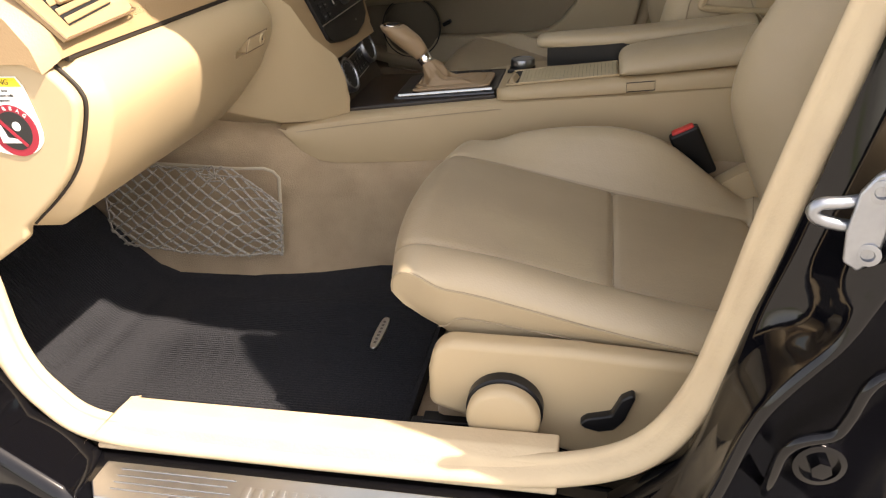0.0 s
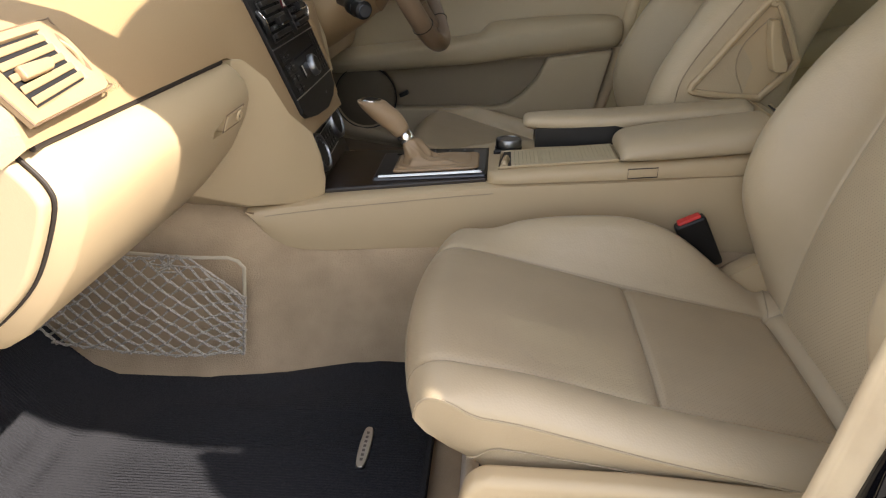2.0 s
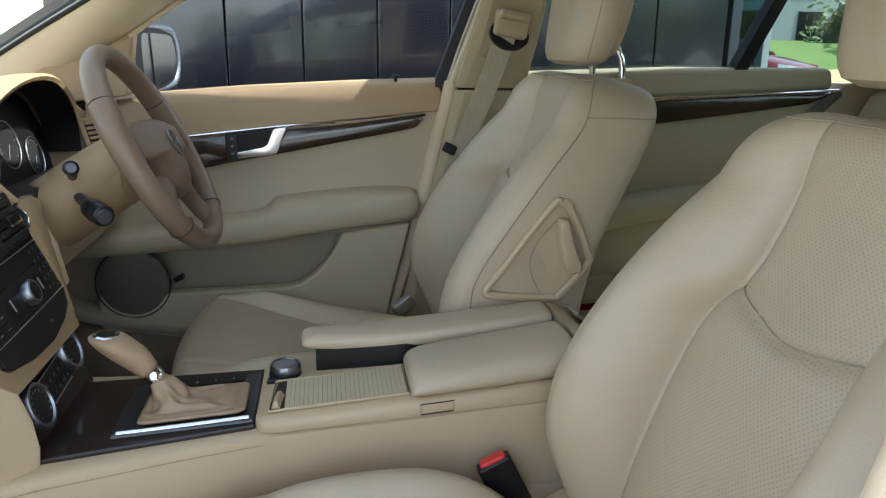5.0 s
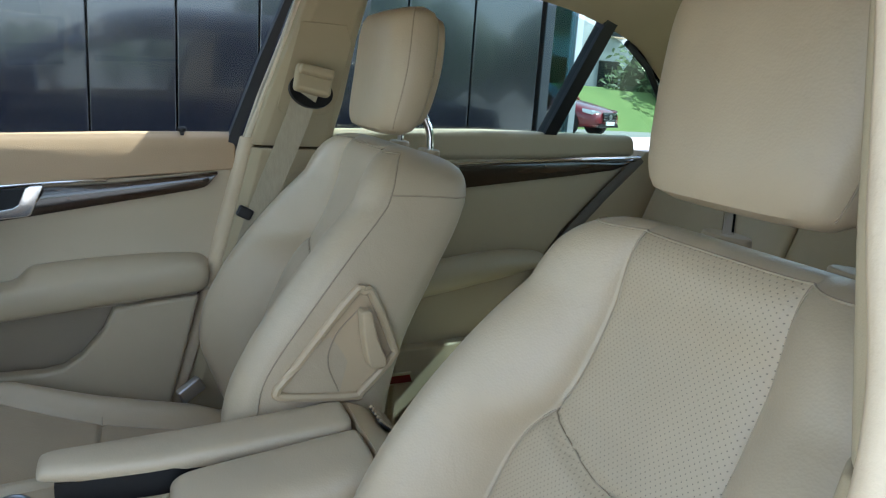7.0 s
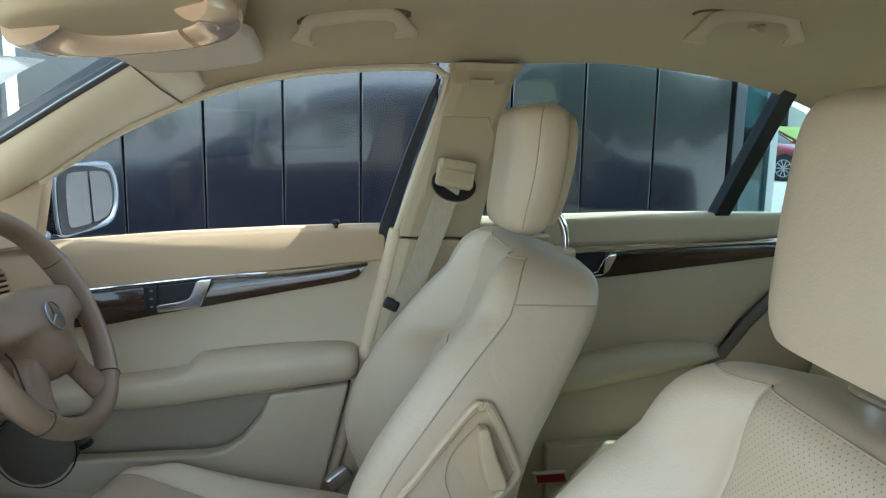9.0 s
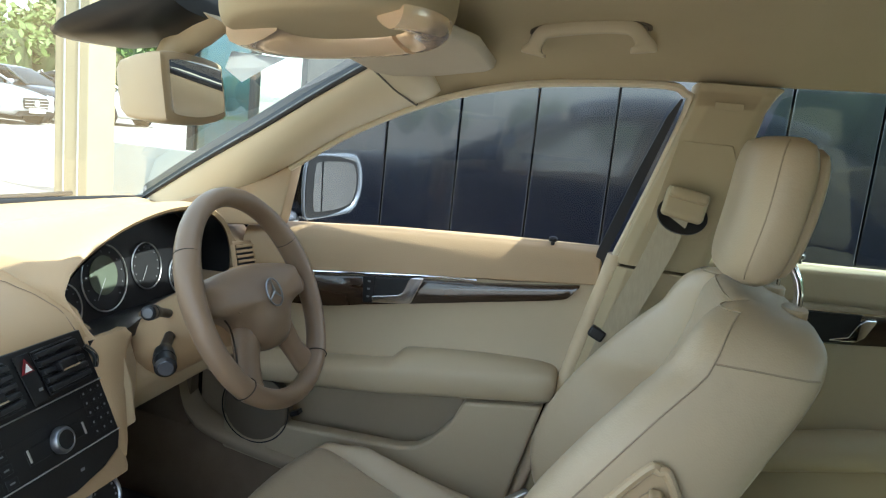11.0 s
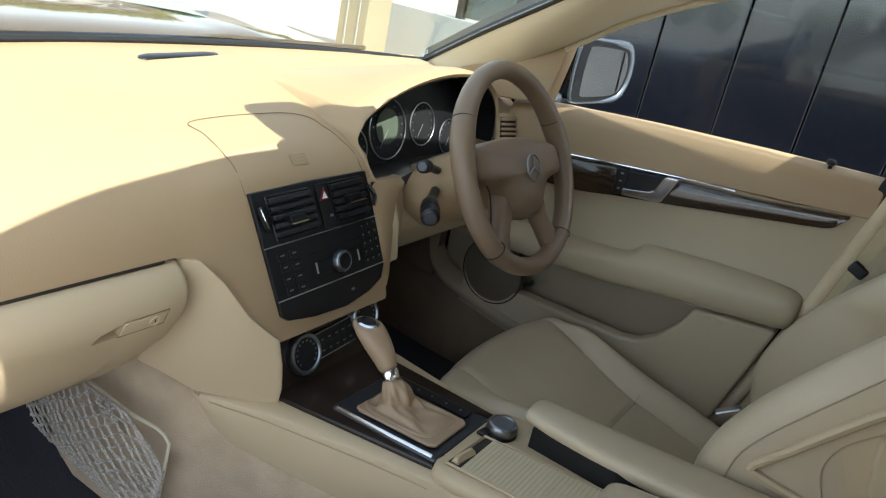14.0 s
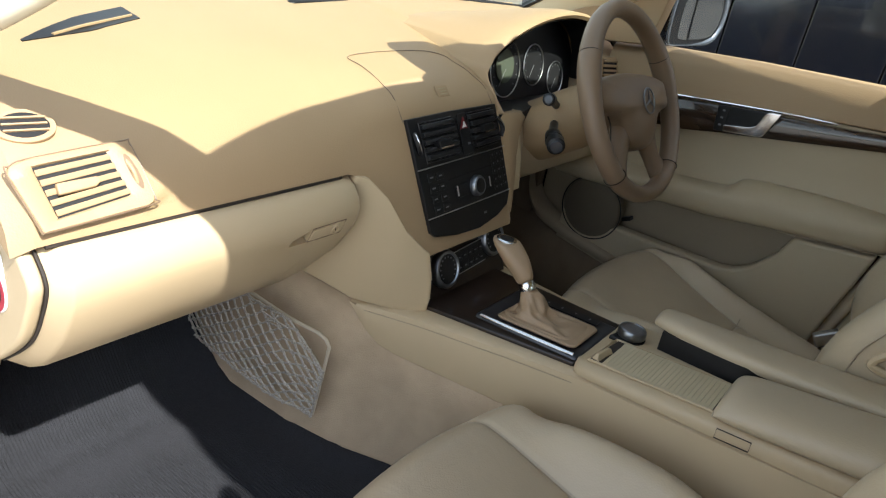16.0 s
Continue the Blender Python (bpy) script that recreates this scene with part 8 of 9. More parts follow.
    o_ = [(-0.045, 0.185, 1.300), (0.02, 0.175, 1.316), (0.125, 0.19, 1.325), (0.150, 0.30, 1.322), (0.146, 0.47, 1.305), (0.13, 0.485, 1.300), (0.05, 0.455, 1.283), (-0.01, 0.425, 1.274), (-0.035, 0.405, 1.279)]
    g.prism(o_, (0.004, 0.0, 0.016))
    g.part("visor_board", VISOR, v, bevel=0.006, segs=4)
    # grab handles
    edge = curve(RAIL, 40)

    def liner_z(x, y):
        e = min(edge, key=lambda q_: abs(q_.x - x))
        zc = table([(-0.016, 1.338), (0.1, 1.372), (0.35, 1.412), (0.7, 1.424), (1.0, 1.41), (1.2, 1.365), (1.4, 1.29)], x)
        return e.z + (zc - e.z) * (1 - (abs(y) / e.y) ** 3.8)

    for rows, lab in ((((0.211, 0.452, 1.336), (0.213, 0.440, 1.345), (0.224, 0.428, 1.366), (0.245, 0.426, 1.373), (0.29, 0.425, 1.380), (0.33, 0.426, 1.384), (0.358, 0.428, 1.382), (0.373, 0.438, 1.366), (0.376, 0.452, 1.352)), "beige roof grab handle"), (((0.858, 0.420, 1.356), (0.861, 0.408, 1.368), (0.878, 0.398, 1.390), (0.905, 0.396, 1.397), (0.95, 0.395, 1.401), (0.99, 0.396, 1.400), (1.012, 0.398, 1.394), (1.026, 0.408, 1.372), (1.030, 0.420, 1.358)), "beige roof grab handle with coat hook")):
        h = thing("grab_handle", lab, "grab handle", "roof grab handles")
        P_ = [p + Vector((-0.006 * (p.x > 0.6), -0.016, -0.007)) for p in curve(rows, 40)]
        g = Geo()
        rings = []
        for k, p in enumerate(P_):
            u = abs(k / 39 - 0.5) * 2
            fat = 0.95 + 0.75 * ss(0.66, 0.9, u)
            d_ = (P_[min(39, k + 1)] - P_[max(0, k - 1)]).normalized()
            s_ = Vector((0, 1, 0))
            n_ = d_.cross(s_).normalized()
            rings.append([p + s_ * (0.009 * math.copysign(abs(math.cos(a)) ** 0.6, math.cos(a))) + n_ * (0.0115 * fat * math.copysign(abs(math.sin(a)) ** 0.6, math.sin(a))) for a in (2 * math.pi * j / 16 for j in range(16))])
        g.loft(rings)
        g.part("handle_bar", HANDLE, h, "beige plastic bar", sharp=70)
        # dark tube on the liner that draws the shade of the handle's recess
        g = Geo()
        mid = (P_[0] + P_[-1]) / 2
        g.tube([Vector((p.x + (p.x - mid.x) * 0.06, p.y - 0.003, liner_z(p.x, p.y - 0.003) + 0.002)) for p in P_], 0.0045, 8)
        g.part("recess_shade_line", RECESS, h, "dark line drawn as the shade round the handle")
        if rows[0][0] > 0.6:
            g = Geo()
            g.box((0.965, 0.420, 1.384), (0.022, 0.016, 0.014))
            g.tube([(0.965, 0.415, 1.380), (0.965, 0.398, 1.372), (0.965, 0.394, 1.380)], 0.005, 8)
            g.part("coat_hook", LINER, h, "small coat hook", bevel=0.002)


HANDLE = material("handle_plastic", (0.455, 0.375, 0.245), 0.55, color2=(0.43, 0.355, 0.23), scale=20, bump=0.15, bscale=700, bdist=0.0004)
RECESS = material("recess_shade", (0.10, 0.075, 0.045), 0.9)
MIRROR = material("mirror_silver", (0.85, 0.86, 0.86), 0.01, 1.0)
VISOR = material("visor_cloth", (0.56, 0.50, 0.40), 0.8, color2=(0.53, 0.47, 0.37), scale=12)
LENS = bpy.data.materials.new("lamp_lens")
LENS.use_nodes = True
_b = LENS.node_tree.nodes["Principled BSDF"]
# amber colour and part metal imitate warm cabin reflections in the lens
_b.inputs["Base Color"].default_value = (0.90, 0.68, 0.46, 1)
_b.inputs["Roughness"].default_value = 0.2
_b.inputs["Metallic"].default_value = 0.35
_b.inputs["Coat Weight"].default_value = 1.0
build_overhead()


# ---- door mirror ----
def build_door_mirror():
    m = thing("door_mirror", "silver-grey door mirror seen through the side window", "wing mirror")
    c = Vector((-0.30, 0.885, 1.035))
    nrm = Vector((0.962, -0.273, 0.02)).normalized()
    rt = Vector((0.273, 0.962, 0)).normalized()
    up = nrm.cross(rt).normalized()
    up = up if up.z > 0 else -up

    def L(a, b, h):
        return c + rt * a + up * b + nrm * h

    sh = [(-0.095, -0.055), (-0.075, -0.072), (0.06, -0.062), (0.098, -0.035), (0.108, 0.01), (0.095, 0.055), (0.06, 0.070), (-0.07, 0.072), (-0.092, 0.055), (-0.098, 0.0)]
    S = curve([(a, b, 0) for a, b in sh + sh[:1]], 41)[:-1]
    g = Geo()
    g.loft([[L(p.x * s, p.y * s, h) for p in S] for s, h in ((0.45, -0.10), (0.75, -0.085), (0.92, -0.055), (1.0, -0.015), (1.0, 0.010), (0.95, 0.016))])
    g.part("shell", PAINT, m, "dark painted shell", sharp=60)
    g = Geo()
    g.tube([L(p.x * 0.985, p.y * 0.985, 0.010) for p in S], [0.005 + 0.006 * ss(-0.02, 0.09, p.x) for p in S], 10, closed=True)
    g.part("bright_rim", SILVER, m, "silver-grey painted rim")
    g = Geo()
    g.loft([[L(p.x * 0.97 - 0.002, p.y * 0.96, h) for p in S] for h in (0.0, 0.0166)])
    g.part("mirror_frame", BLACK, m, "black inner frame")
    g = Geo()
    g.loft([[L(p.x * 0.78 + 0.004, p.y * 0.80, h) for p in S] for h in (0.0150, 0.0184)])
    g.part("mirror_glass", MIRROR, m, "mirror glass")
    g = Geo()
    g.loft([[Vector((x, y, z)) for x, y, z in ((-0.40, yy, 0.985), (-0.33, yy, 0.975), (-0.33, yy, 0.955), (-0.40, yy, 0.955))] for yy in (0.74, 0.83)])
    g.part("mirror_foot", SILVER, m, "painted foot", bevel=0.008)


SILVER = material("silver_paint", (0.12, 0.135, 0.16), 0.25, 0.5, coat=0.8)
build_door_mirror()


# ---- own car outside: bonnet, cowl, wipers, right-hand skin ----
def build_bonnet():
    g = Geo()
    rings = []
    for x, zc, hw in ((-0.835, 0.945, 0.70), (-0.86, 0.958, 0.72), (-1.0, 0.968, 0.735), (-1.2, 0.960, 0.735), (-1.45, 0.938, 0.72), (-1.7, 0.895, 0.68), (-1.9, 0.835, 0.62), (-1.98, 0.76, 0.58)):
        row = []
        for j in range(31):
            f = -1 + 2 * j / 30
            a = abs(f)
            z = zc - 0.022 * a * a - 0.055 * max(0, a - 0.80) / 0.20 * a + 0.010 * math.exp(-((a - 0.62) / 0.06) ** 2)
            row.append((x - 0.05 * (1 - a * a), hw * f, z))
        rings.append(row)
    g.loft(rings, closed=False)
    b = g.part("bonnet", PAINT, sharp=60)
    tagged(b, "glossy black bonnet of the car", "bonnet", kind="structure")
    g = Geo()
    for s in (-1, 1):
        g.loft([[(x, s * y0, z), (x, s * y1, z - 0.03), (x, s * (y1 + 0.02), z - 0.12), (x, s * (y1 + 0.01), 0.35), (x, s * (y0 - 0.05), 0.35)] for x, y0, y1, z in ((-0.72, 0.755, 0.80, 0.94), (-1.0, 0.745, 0.80, 0.915), (-1.45, 0.73, 0.79, 0.885), (-1.8, 0.67, 0.73, 0.82), (-2.0, 0.58, 0.63, 0.72))])
    tagged(g.part("wings", PAINT, sharp=50), "glossy black front wings of the car", "car wing", kind="structure")
    g = Geo()
    g.loft([[(-0.83 - 0.05 * (1 - f * f), 0.76 * f, 0.952), (-0.78 - 0.09 * (1 - f * f), 0.765 * f, 0.957 + 0.010 * (1 - f * f)), (-0.72 - 0.095 * (1 - f * f), 0.765 * f, 0.958 + 0.014 * (1 - f * f))] for f in (-1 + 0.1 * k for k in range(21))], closed=False)
    tagged(g.part("cowl", BLACK), "black plastic cowl under the windscreen", "cowl", kind="structure")
    for y0, y1 in ((-0.55, 0.05), (0.02, 0.62)):
        w = thing("wiper", "black windscreen wiper resting on the cowl", "wiper", "windscreen wipers")
        g = Geo()
        g.tube([(-0.855, y0, 0.958), (-0.87, lerp(y0, y1, 0.4), 0.972), (-0.84, y1, 0.968)], [0.009, 0.007, 0.004], 8)
        g.part("arm", BLACK, w)
        g = Geo()
        g.tube([(-0.85, lerp(y0, y1, 0.2), 0.968), (-0.835, y1 + 0.06, 0.966)], 0.006, 6)
        g.part("blade", RUBBER, w)
    # parking slip on the inside of the screen
    t = thing("paper_slip", "white paper slip stuck inside the windscreen", "paper slip")
    g = Geo()
    g.prism([(-0.103, 0.082, 1.272), (-0.150, 0.15, 1.254), (-0.166, 0.222, 1.240), (-0.125, 0.218, 1.264), (-0.093, 0.206, 1.277)], (0.0004, 0, -0.0008))
    g.part("slip", SLIP, t, flat=True)


SLIP = bpy.data.materials.new("thin_paper")
SLIP.use_nodes = True
_n, _l = SLIP.node_tree.nodes, SLIP.node_tree.links
_d, _t, _m = _n.new("ShaderNodeBsdfDiffuse"), _n.new("ShaderNodeBsdfTranslucent"), _n.new("ShaderNodeMixShader")
_d.inputs[0].default_value = _t.inputs[0].default_value = (0.82, 0.82, 0.80, 1)
_l.new(_d.outputs[0], _m.inputs[1])
_l.new(_t.outputs[0], _m.inputs[2])
_l.new(_m.outputs[0], _n["Material Output"].inputs[0])
build_bonnet()


# ---- car park beyond ----
HEDGE = material("hedge_leaves", (0.075, 0.12, 0.028), 0.6, color2=(0.12, 0.17, 0.045), scale=0.9, detail=6)
GRASS = material("grass", (0.14, 0.21, 0.045), 0.8, color2=(0.19, 0.26, 0.06), scale=1.5, detail=8, bump=0.6, bscale=40, bdist=0.03)
CONCRETE = material("beige_render", (0.30, 0.255, 0.16), 0.85, color2=(0.25, 0.21, 0.13), scale=1.5, detail=6, bump=0.3, bscale=120, bdist=0.002)
PALE = material("pale_render", (0.36, 0.38, 0.37), 0.8, color2=(0.30, 0.32, 0.31), scale=1.2, detail=6)
LINE = material("white_line", (0.72, 0.72, 0.70), 0.8, color2=(0.55, 0.55, 0.53), scale=7, detail=6)
TINT = glass("tinted_glass", (0.20, 0.32, 0.36), base=0.10)
CARGLASS = material("car_glass", (0.012, 0.016, 0.018), 0.04)
ALLOY = material("alloy", (0.55, 0.56, 0.57), 0.35, 0.9)
LAMP = material("headlamp", (0.75, 0.77, 0.80), 0.12, 0.3)
TAIL = material("tail_lamp", (0.42, 0.02, 0.025), 0.2)
PAINTS = {
    "silver": material("paint_silver", (0.42, 0.45, 0.49), 0.3, 0.6, coat=1.0),
    "blue": material("paint_blue", (0.06, 0.085, 0.13), 0.25, 0.4, coat=1.0),
    "white": material("paint_white", (0.72, 0.73, 0.74), 0.3, coat=1.0),
    "dark": material("paint_dark", (0.03, 0.033, 0.04), 0.25, 0.3, coat=1.0),
    "red": material("paint_red", (0.20, 0.012, 0.018), 0.25, coat=1.0),
}


def parked_car(x, y, heading, colour, label):
    """A saloon, nose at the given place, pointing along heading (degrees from +x)."""
    M = Matrix.Translation((x, y, 0)) @ Matrix.Rotation(radians(heading), 4, "Z")
    c = thing("parked_car", label, "car", "parked cars")

    def T(pts):
        return [M @ Vector(p) for p in pts]

    # stations from nose (0) to tail (-4.75): half width, sill, shoulder height, deck height
    rows = ((0.0, 0.60, 0.32, 0.55, 0.62), (-0.08, 0.74, 0.24, 0.62, 0.72), (-0.35, 0.84, 0.20, 0.70, 0.80), (-0.9, 0.90, 0.20, 0.80, 0.92), (-1.35, 0.91, 0.20, 0.88, 0.99), (-2.3, 0.915, 0.20, 0.92, 0.96), (-3.4, 0.91, 0.20, 0.95, 0.98), (-4.0, 0.89, 0.22, 0.94, 1.05), (-4.55, 0.82, 0.26, 0.90, 1.04), (-4.72, 0.70, 0.34, 0.80, 0.92), (-4.75, 0.60, 0.38, 0.70, 0.80))
    g = Geo()
    g.loft([T([(a, -w * 0.9, s), (a, -w, s + 0.12), (a, -w, h * 0.75), (a, -w * 0.97, h), (a, -w * 0.72, d), (a, 0, d + 0.025), (a, w * 0.72, d), (a, w * 0.97, h), (a, w, h * 0.75), (a, w, s + 0.12), (a, w * 0.9, s)]) for a, w, s, h, d in rows])
    body = g.part("body", PAINTS[colour], c, sub=1)
    roof = ((-1.50, 0.70, 0.98), (-1.75, 0.69, 1.13), (-2.15, 0.63, 1.36), (-2.45, 0.60, 1.44), (-2.9, 0.59, 1.46), (-3.3, 0.58, 1.42), (-3.75, 0.60, 1.25), (-4.15, 0.66, 1.04))
    g = Geo()
    g.loft([T([(a, -w - 0.14 * (z - 0.95) * -0.0 - 0.12 * (1.46 - z) * 0.3, 0.92), (a, -w, z - 0.04), (a, -w * 0.85, z), (a, 0, z + 0.015), (a, w * 0.85, z), (a, w, z - 0.04), (a, w + 0.12 * (1.46 - z) * 0.3, 0.92)]) for a, w, z in roof])
    g.part("cabin_glass", CARGLASS, c, "dark reflecting windows", sub=1)
    g = Geo()
    g.loft([T([(a, -w * 0.98, z - 0.03), (a, -w * 0.84, z + 0.012), (a, 0, z + 0.03), (a, w * 0.84, z + 0.012), (a, w * 0.98, z - 0.03), (a, 0, z - 0.05)]) for a, w, z in roof[2:6]])
    g.part("roof", PAINTS[colour], c, sub=1)
    for s in (-1, 1):
        for (a0, z0), (a1, z1) in (((-1.42, 0.98), (-2.18, 1.37)), ((-2.72, 0.95), (-2.74, 1.44)), ((-3.35, 1.40), (-4.1, 1.03))):
            w0, w1 = 0.74 - 0.02 * (z0 > 1.2) * 6, 0.625
            g = Geo()
            g.tube(T([(a0, s * (0.72 if z0 < 1.2 else 0.60), z0), (a1, s * (0.61 if z1 > 1.2 else 0.70), z1)]), 0.035, 6)
            g.part("pillar", PAINTS[colour] if a0 != -2.72 else BLACK, c)
        g = Geo()
        g.loft([T([(-1.72, s * 0.80, 0.95), (-1.72, s * 1.0, 0.97), (-1.72, s * 1.0, 1.10), (-1.72, s * 0.84, 1.09)]), T([(-1.60, s * 0.84, 0.98), (-1.60, s * 0.97, 0.99), (-1.60, s * 0.97, 1.07), (-1.60, s * 0.84, 1.07)])])
        g.part("wing_mirror", PAINTS[colour], c, bevel=0.02)
        g = Geo()
        g.loft([T([(-0.06, s * 0.42, 0.58), (-0.03, s * 0.44, 0.66), (-0.08, s * 0.60, 0.72)]), T([(-0.16, s * 0.74, 0.60), (-0.14, s * 0.75, 0.68), (-0.20, s * 0.76, 0.74)]), T([(-0.42, s * 0.83, 0.66), (-0.42, s * 0.83, 0.70), (-0.45, s * 0.82, 0.77)])])
        g.part("headlight", LAMP, c, "clear headlamp", bevel=0.01)
        g = Geo()
        g.loft([T([(-4.73, s * 0.45, 0.72), (-4.75, s * 0.45, 0.86), (-4.66, s * 0.45, 0.88)]), T([(-4.62, s * 0.78, 0.72), (-4.62, s * 0.79, 0.87), (-4.55, s * 0.78, 0.90)]), T([(-4.40, s * 0.875, 0.76), (-4.40, s * 0.87, 0.86), (-4.38, s * 0.86, 0.88)])])
        g.part("tail_light", TAIL, c, "red tail lamp", bevel=0.01)
        for a in (-0.88, -3.75):
            p = M @ Vector((a, s * 0.80, 0.33))
            ax = M.to_3x3() @ Vector((0, s, 0))
            g = Geo()
            g.turned([(0.20, 0.0), (0.315, 0.0), (0.33, 0.02), (0.33, 0.10), (0.315, 0.125), (0.235, 0.125), (0.23, 0.10), (0.0, 0.09)], p, ax, 32)
            wh = g.part("wheel", RUBBER, c, "black tyre on an alloy rim")
            g = Geo()
            g.tube([p + ax * 0.118 + (M.to_3x3() @ Vector((0.222 * math.cos(b), 0, 0.222 * math.sin(b)))) for b in (2 * math.pi * k / 28 for k in range(28))], 0.014, 6, closed=True)
            for k in range(10):
                b = 2 * math.pi * k / 10
                g.tube([p + ax * 0.112, p + ax * 0.116 + (M.to_3x3() @ Vector((0.215 * math.cos(b), 0, 0.215 * math.sin(b))))], 0.016, 5)
            g.part("rim", ALLOY, wh, "silver alloy rim")
            g = Geo()
            g.turned([(0.385, 0.0), (0.385, 0.09), (0.33, 0.095), (0.33, 0.0)], p + ax * 0.012, ax, 28)
            g.part("wheel_arch", GAP, c)
    g = Geo()
    g.prism(T([(0.004, -0.36, 0.42), (0.012, -0.40, 0.62), (-0.03, -0.36, 0.68), (-0.03, 0.36, 0.68), (0.012, 0.40, 0.62), (0.004, 0.36, 0.42)]), M.to_3x3() @ Vector((0.02, 0, 0)))
    gr = g.part("grille", GAP, c, "black grille with bright bars")
    for k in range(3):
        g = Geo()
        g.box((0, 0, 0), (0.02, 0.74, 0.022))
        g.v = [tuple(M @ (Vector(v) + Vector((0.036, 0, 0.47 + 0.075 * k)))) for v in g.v]
        g.part("bar", CHROME, gr)
    g = Geo()
    g.turned([(0.085, 0.0), (0.085, 0.02), (0.07, 0.022), (0.0, 0.02)], M @ Vector((0.03, 0, 0.55)), M.to_3x3() @ Vector((1, 0, 0)), 24)
    g.part("badge", SATIN, gr, "round bright badge")
    g = Geo()
    g.prism(T([(-0.03, -0.62, 0.26), (-0.01, -0.5, 0.36), (-0.01, 0.5, 0.36), (-0.03, 0.62, 0.26)]), M.to_3x3() @ Vector((0.03, 0, 0)))
    g.part("lower_intake", GAP, c)
    g = Geo()
    g.box((0, 0, 0), (0.02, 0.5, 0.11))
    g.v = [tuple(M @ (Vector(v) + Vector((0.045, 0, 0.375)))) for v in g.v]
    g.part("number_plate", WHITE, c, "plain white number plate")
    return c


for k, (y, col, lab) in enumerate(((5.8, "white", "white saloon parked in a marked bay"), (8.05, "silver", "silver saloon parked in a marked bay"), (10.3, "silver", "silver-grey saloon parked in a marked bay"), (12.55, "blue", "dark blue saloon parked in a marked bay"), (14.8, "silver", "silver-blue saloon parked beside the hedge"), (17.05, "dark", "dark grey saloon parked in a marked bay"), (19.3, "white", "white saloon parked at the end of the row"))):
    parked_car(-13.9 - 0.25 * (k % 2), y, (-2, 1, 0, 2, -1, 1, 0)[k], col, lab)
parked_car(15.2, 17.2, 118, "silver", "silver saloon parked across the yard")
parked_car(12.6, 17.1, -62, "red", "dark red saloon parked behind the wall")
parked_car(14.4, 13.6, 112, "dark", "black saloon parked on the yard by the grass")


def build_bays():
    for k, y in enumerate((4.9, 7.9, 10.85, 13.6, 16.6, 19.5)):
        g = Geo()
        g.box((-15.4, y, 0.004), (5.4, 0.11, 0.004))
        tagged(g.part("bay_line", LINE), "white painted parking bay line", "road marking", "bay lines", kind="structure")
    g = Geo()
    g.box((-24, 8, 0.06), (9, 60, 0.12))
    tagged(g.part("verge", GRASS, bevel=0.03), "grass verge behind the parked cars", "verge", kind="structure")


def build_hedge(name, label, cx, cy, lx, ly, h, seed, leaf=0.16, n=7000):
    """A dense uneven bank of leaves over stems and a backing darkened as inner shade."""
    rnd = random.Random(seed)
    t = tagged(new(name), label, "hedge")
    lumps = [(rnd.uniform(-lx, lx), rnd.uniform(-ly, ly), rnd.uniform(0.35, 1.0) * h, rnd.uniform(0.9, 1.7)) for _ in range(int(10 + ly * 1.6))]
    g = Geo()
    for k in range(n):
        a, b, z, r = lumps[k % len(lumps)]
        th, ph = rnd.uniform(0, 2 * math.pi), math.asin(rnd.uniform(-0.6, 1))
        rr = r * rnd.uniform(0.75, 1.12)
        p = Vector((cx + a + rr * math.cos(th) * math.cos(ph), cy + b + rr * math.sin(th) * math.cos(ph), max(0.1, z * 0.72 + rr * 0.8 * math.sin(ph))))
        u = Vector((rnd.gauss(0, 1), rnd.gauss(0, 1), rnd.gauss(0, 1))).normalized()
        v = u.orthogonal().normalized()
        s = leaf * rnd.uniform(0.6, 1.3)
        g.add([p - u * s, p + v * s * 0.45, p + u * s, p - v * s * 0.45], [(0, 1, 2, 3)])
    f = g.part("foliage", HEDGE, t, "pale green sunlit foliage", flat=True)
    tagged(f, kind="stuff")
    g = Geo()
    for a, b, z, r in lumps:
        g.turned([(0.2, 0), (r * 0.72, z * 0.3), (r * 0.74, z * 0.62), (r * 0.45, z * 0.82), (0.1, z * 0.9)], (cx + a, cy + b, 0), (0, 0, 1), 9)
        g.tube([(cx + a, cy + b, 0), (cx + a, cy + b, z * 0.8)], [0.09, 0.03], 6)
    g.part("hedge_core", HEDGESHADE, t, "stems and backing lumps, coloured dark as the hedge's inner shade")


# leaf green cut to a third: inner shade painted on the hedge backing
HEDGESHADE = material("hedge_inner_shade", (0.025, 0.04, 0.012), 0.9, color2=(0.04, 0.06, 0.02), scale=3, detail=6)
build_bays()
build_hedge("hedge", "tall sunlit hedge behind the parked cars", -23.5, 14, 1.6, 16, 5.5, 3, leaf=0.20, n=16000)
build_hedge("shrub", "dark clipped shrub on the grass bank", 21.5, 24.0, 2.0, 3.0, 4.2, 8, n=3000)


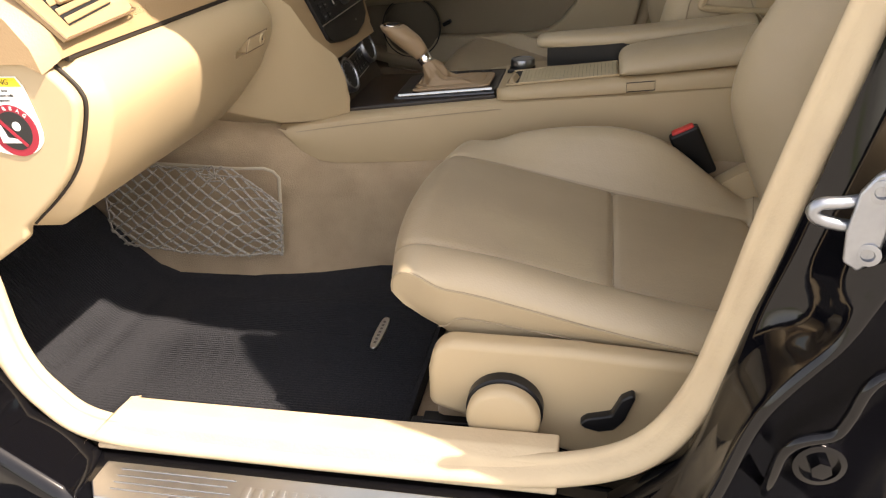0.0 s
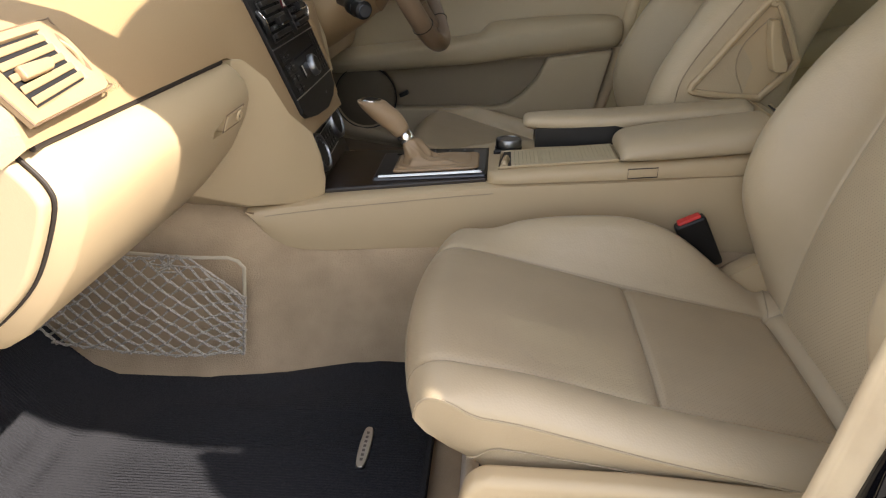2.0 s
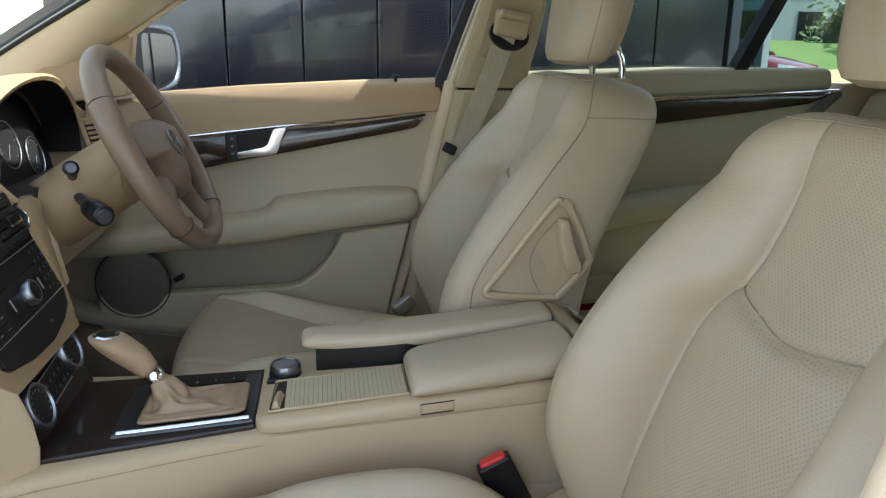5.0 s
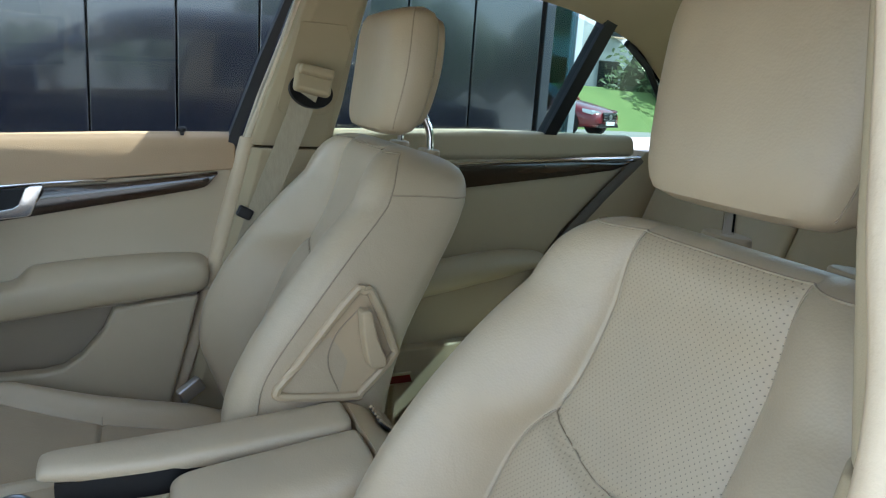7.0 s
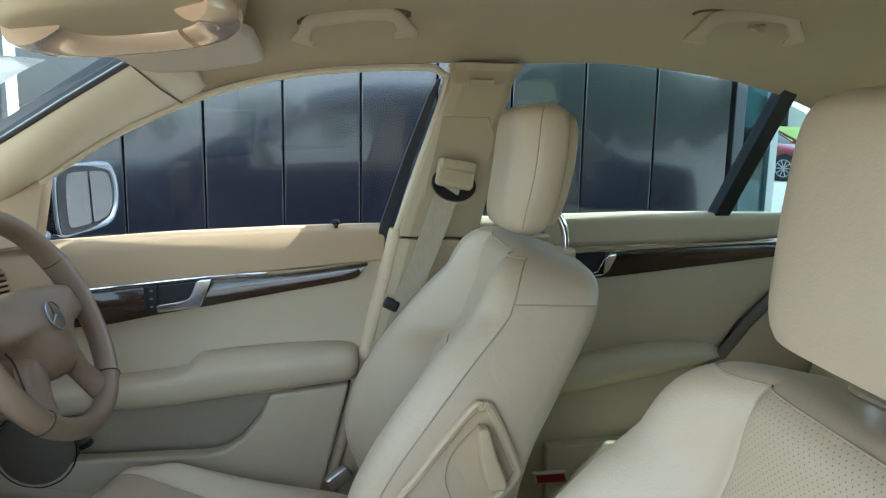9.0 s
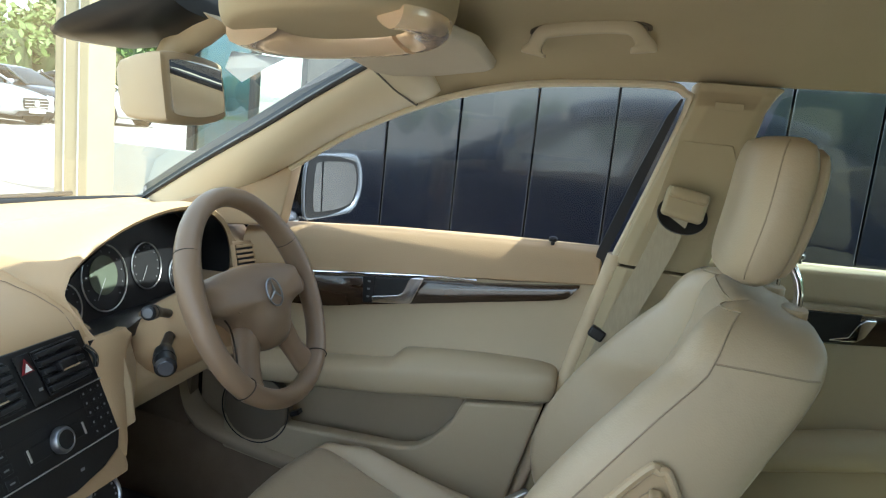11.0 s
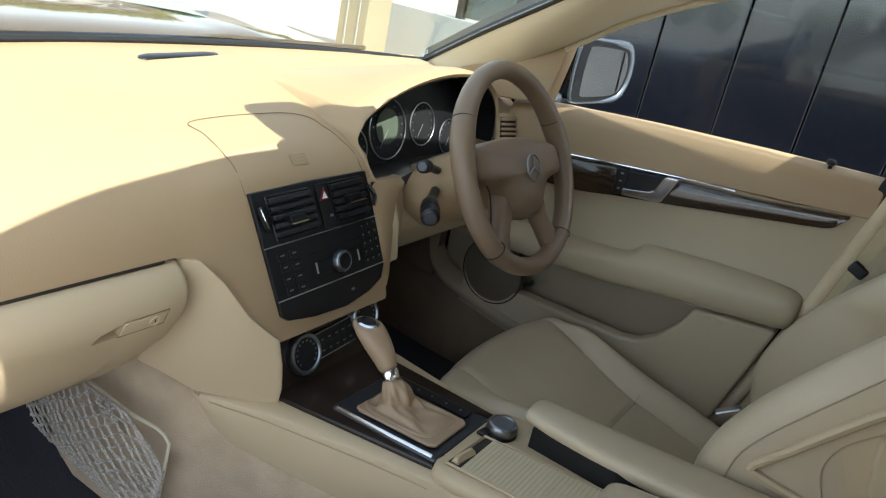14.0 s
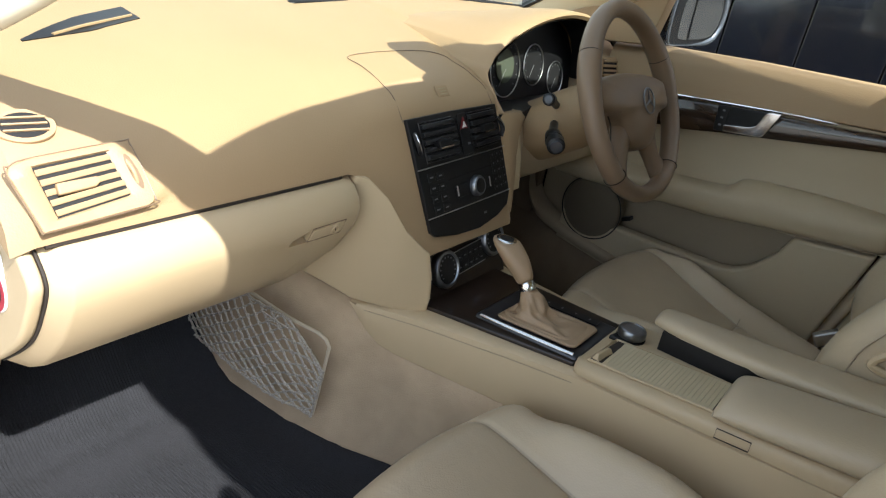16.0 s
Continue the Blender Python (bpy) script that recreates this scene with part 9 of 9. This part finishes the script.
def build_far_side():
    # square column and the glazed front beside it
    c = thing("column", "square beige rendered column", "column")
    g = Geo()
    g.box((-4.19, 4.78, 1.75), (0.336, 0.336, 3.5))
    g.part("shaft", CONCRETE, c, bevel=0.012)
    for s in (-1, 1):
        g = Geo()
        g.box((-4.19 + 0.07 * s, 4.78 - 0.170, 1.75), (0.012, 0.012, 3.46))
        g.part("groove_strip", PALE, c)
    f = tagged(new("facade"), "glazed showroom front with steel posts", "facade", kind="structure")
    Y = 5.5
    g = Geo()
    g.box((-3.4, Y, 0.34), (2.2, 0.16, 0.68))
    g.part("plinth", PALE, f, "pale low plinth", bevel=0.01)
    for x0, x1 in ((-3.58, -3.02), (-2.96, -2.52)):
        g = Geo()
        g.box(((x0 + x1) / 2, Y, 2.0), (x1 - x0, 0.012, 2.6))
        p = g.part("pane", TINT if x0 < -3.5 else GLASS, f, "tall glass pane")
    for x in (-3.61, -2.99, -2.49):
        g = Geo()
        g.box((x, Y, 1.9), (0.06, 0.10, 3.2))
        g.part("post", STEEL, f, "grey steel post", bevel=0.005)
    # glazed screen past the wall's rear end
    s = tagged(new("screen"), "glazed steel screen past the wall", "screen", kind="structure")
    for x, w, m in ((1.905, 0.018, STEEL), (2.05, 0.035, ALLOY)):
        g = Geo()
        g.box((x, WALL_Y + 0.10, 2.0), (w, 0.06, 4.0))
        g.part("post", m, s, "slim steel post", bevel=0.003)
    g = Geo()
    g.box((1.975, WALL_Y + 0.10, 2.0), (0.12, 0.010, 4.0))
    g.part("pane", TINT, s, "tinted glass pane")
    # grass bank and pale building beyond
    g = Geo()
    g.loft([[(x, 20.5, 0.0), (x, 23.0, 1.35), (x, 34, 1.6), (x, 34, -0.1), (x, 20.5, -0.1)] for x in (12, 20, 40)])
    tagged(g.part("bank", GRASS, sharp=60), "bright green grass bank across the yard", "bank", kind="structure")
    b = tagged(new("office_building"), "pale rendered building with a recessed doorway", "building")
    g = Geo()
    g.box((26, 42, 4.0), (24, 6, 8.0))
    g.part("wall", PALE, b)
    for k in range(6):
        for z in (2.4, 5.6):
            g = Geo()
            g.box((16.5 + 3.6 * k, 38.98, z), (1.5, 0.10, 1.7))
            w = g.part("window", CARGLASS, b, "dark window")
            g = Geo()
            g.box((16.5 + 3.6 * k, 38.9, z - 0.92), (1.7, 0.2, 0.08))
            g.part("sill", CONCRETE, w)
    g = Geo()
    g.box((26, 42, 8.1), (24.6, 6.6, 0.25))
    g.part("roof", STEEL, b, bevel=0.03)
    # far treeline that closes the yard
    for cx, cy, lx, ly, sd in ((-5, -45, 40, 3, 21), (40, 0, 3, 30, 22)):
        rnd = random.Random(sd)
        g = Geo()
        for k in range(40):
            x, y, r = cx + rnd.uniform(-lx, lx), cy + rnd.uniform(-ly, ly), rnd.uniform(0.9, 1.6)
            r *= 2.6 if x > 6 else 1.0
            g.turned([(r * 0.2, 0), (r * 0.9, r * 0.6), (r, r * 1.2), (r * 0.7, r * 1.8), (r * 0.15, r * 2.1)], (x, y, 0), (0.05, 0.03, 1), 11)
        tagged(g.part("backdrop_trees", HEDGE), "distant trees round the yard", "trees", kind="stuff")


build_far_side()


# ---- tail of the car ----
def build_tail():
    g = Geo()
    g.loft([[(x, -w, z - 0.03), (x, -w + 0.03, z), (x, 0, z + 0.012), (x, w - 0.03, z), (x, w, z - 0.03), (x, w, z - 0.06), (x, -w, z - 0.06)] for x, z, w in ((1.955, 0.995, 0.60), (2.02, 1.000, 0.64), (2.25, 0.995, 0.64), (2.36, 0.985, 0.62), (2.39, 0.96, 0.60))])
    tagged(g.part("boot_lid", PAINT, sharp=60), "black painted boot lid of the car", "boot lid", kind="structure")
    g = Geo()
    g.loft([[(x, -w, 0.32), (x, -w - 0.02, 0.6), (x, -w + 0.01, z), (x, w - 0.01, z), (x, w + 0.02, 0.6), (x, w, 0.32)] for x, z, w in ((2.102, 0.955, 0.74), (2.30, 0.945, 0.71), (2.38, 0.90, 0.66), (2.42, 0.70, 0.63), (2.40, 0.40, 0.62))])
    tagged(g.part("rear_body", PAINT, sharp=60), "black painted rear end of the car", "car body", kind="structure")
    for s_, tag in ((1, "right"), (-1, "left")):
        g = Geo()
        g.loft([[(x, s_ * y0, z1 + 0.008), (x, s_ * (y1 + 0.006), z2 + 0.010), (x, s_ * (y1 + 0.07), 0.985), (x, s_ * (y1 + 0.10), 0.75), (x, s_ * (y1 + 0.08), 0.32), (x, s_ * (y1 + 0.062), 0.32), (x, s_ * (y1 + 0.075), 0.75), (x, s_ * (y1 + 0.045), 0.985), (x, s_ * (y1 + 0.002), z2 + 0.003), (x, s_ * y0, z1 + 0.002)] for x, y0, y1, z1, z2 in ((1.40, 0.505, 0.667, 1.300, 1.14), (1.6, 0.492, 0.643, 1.20, 1.10), (1.99, 0.492, 0.603, 1.033, 1.012), (2.10, 0.492, 0.60, 0.985, 0.98))])
        tagged(g.part("rear_wing_" + tag, PAINT, sharp=50), "black painted rear wing of the car", "car body", kind="structure")


build_tail()
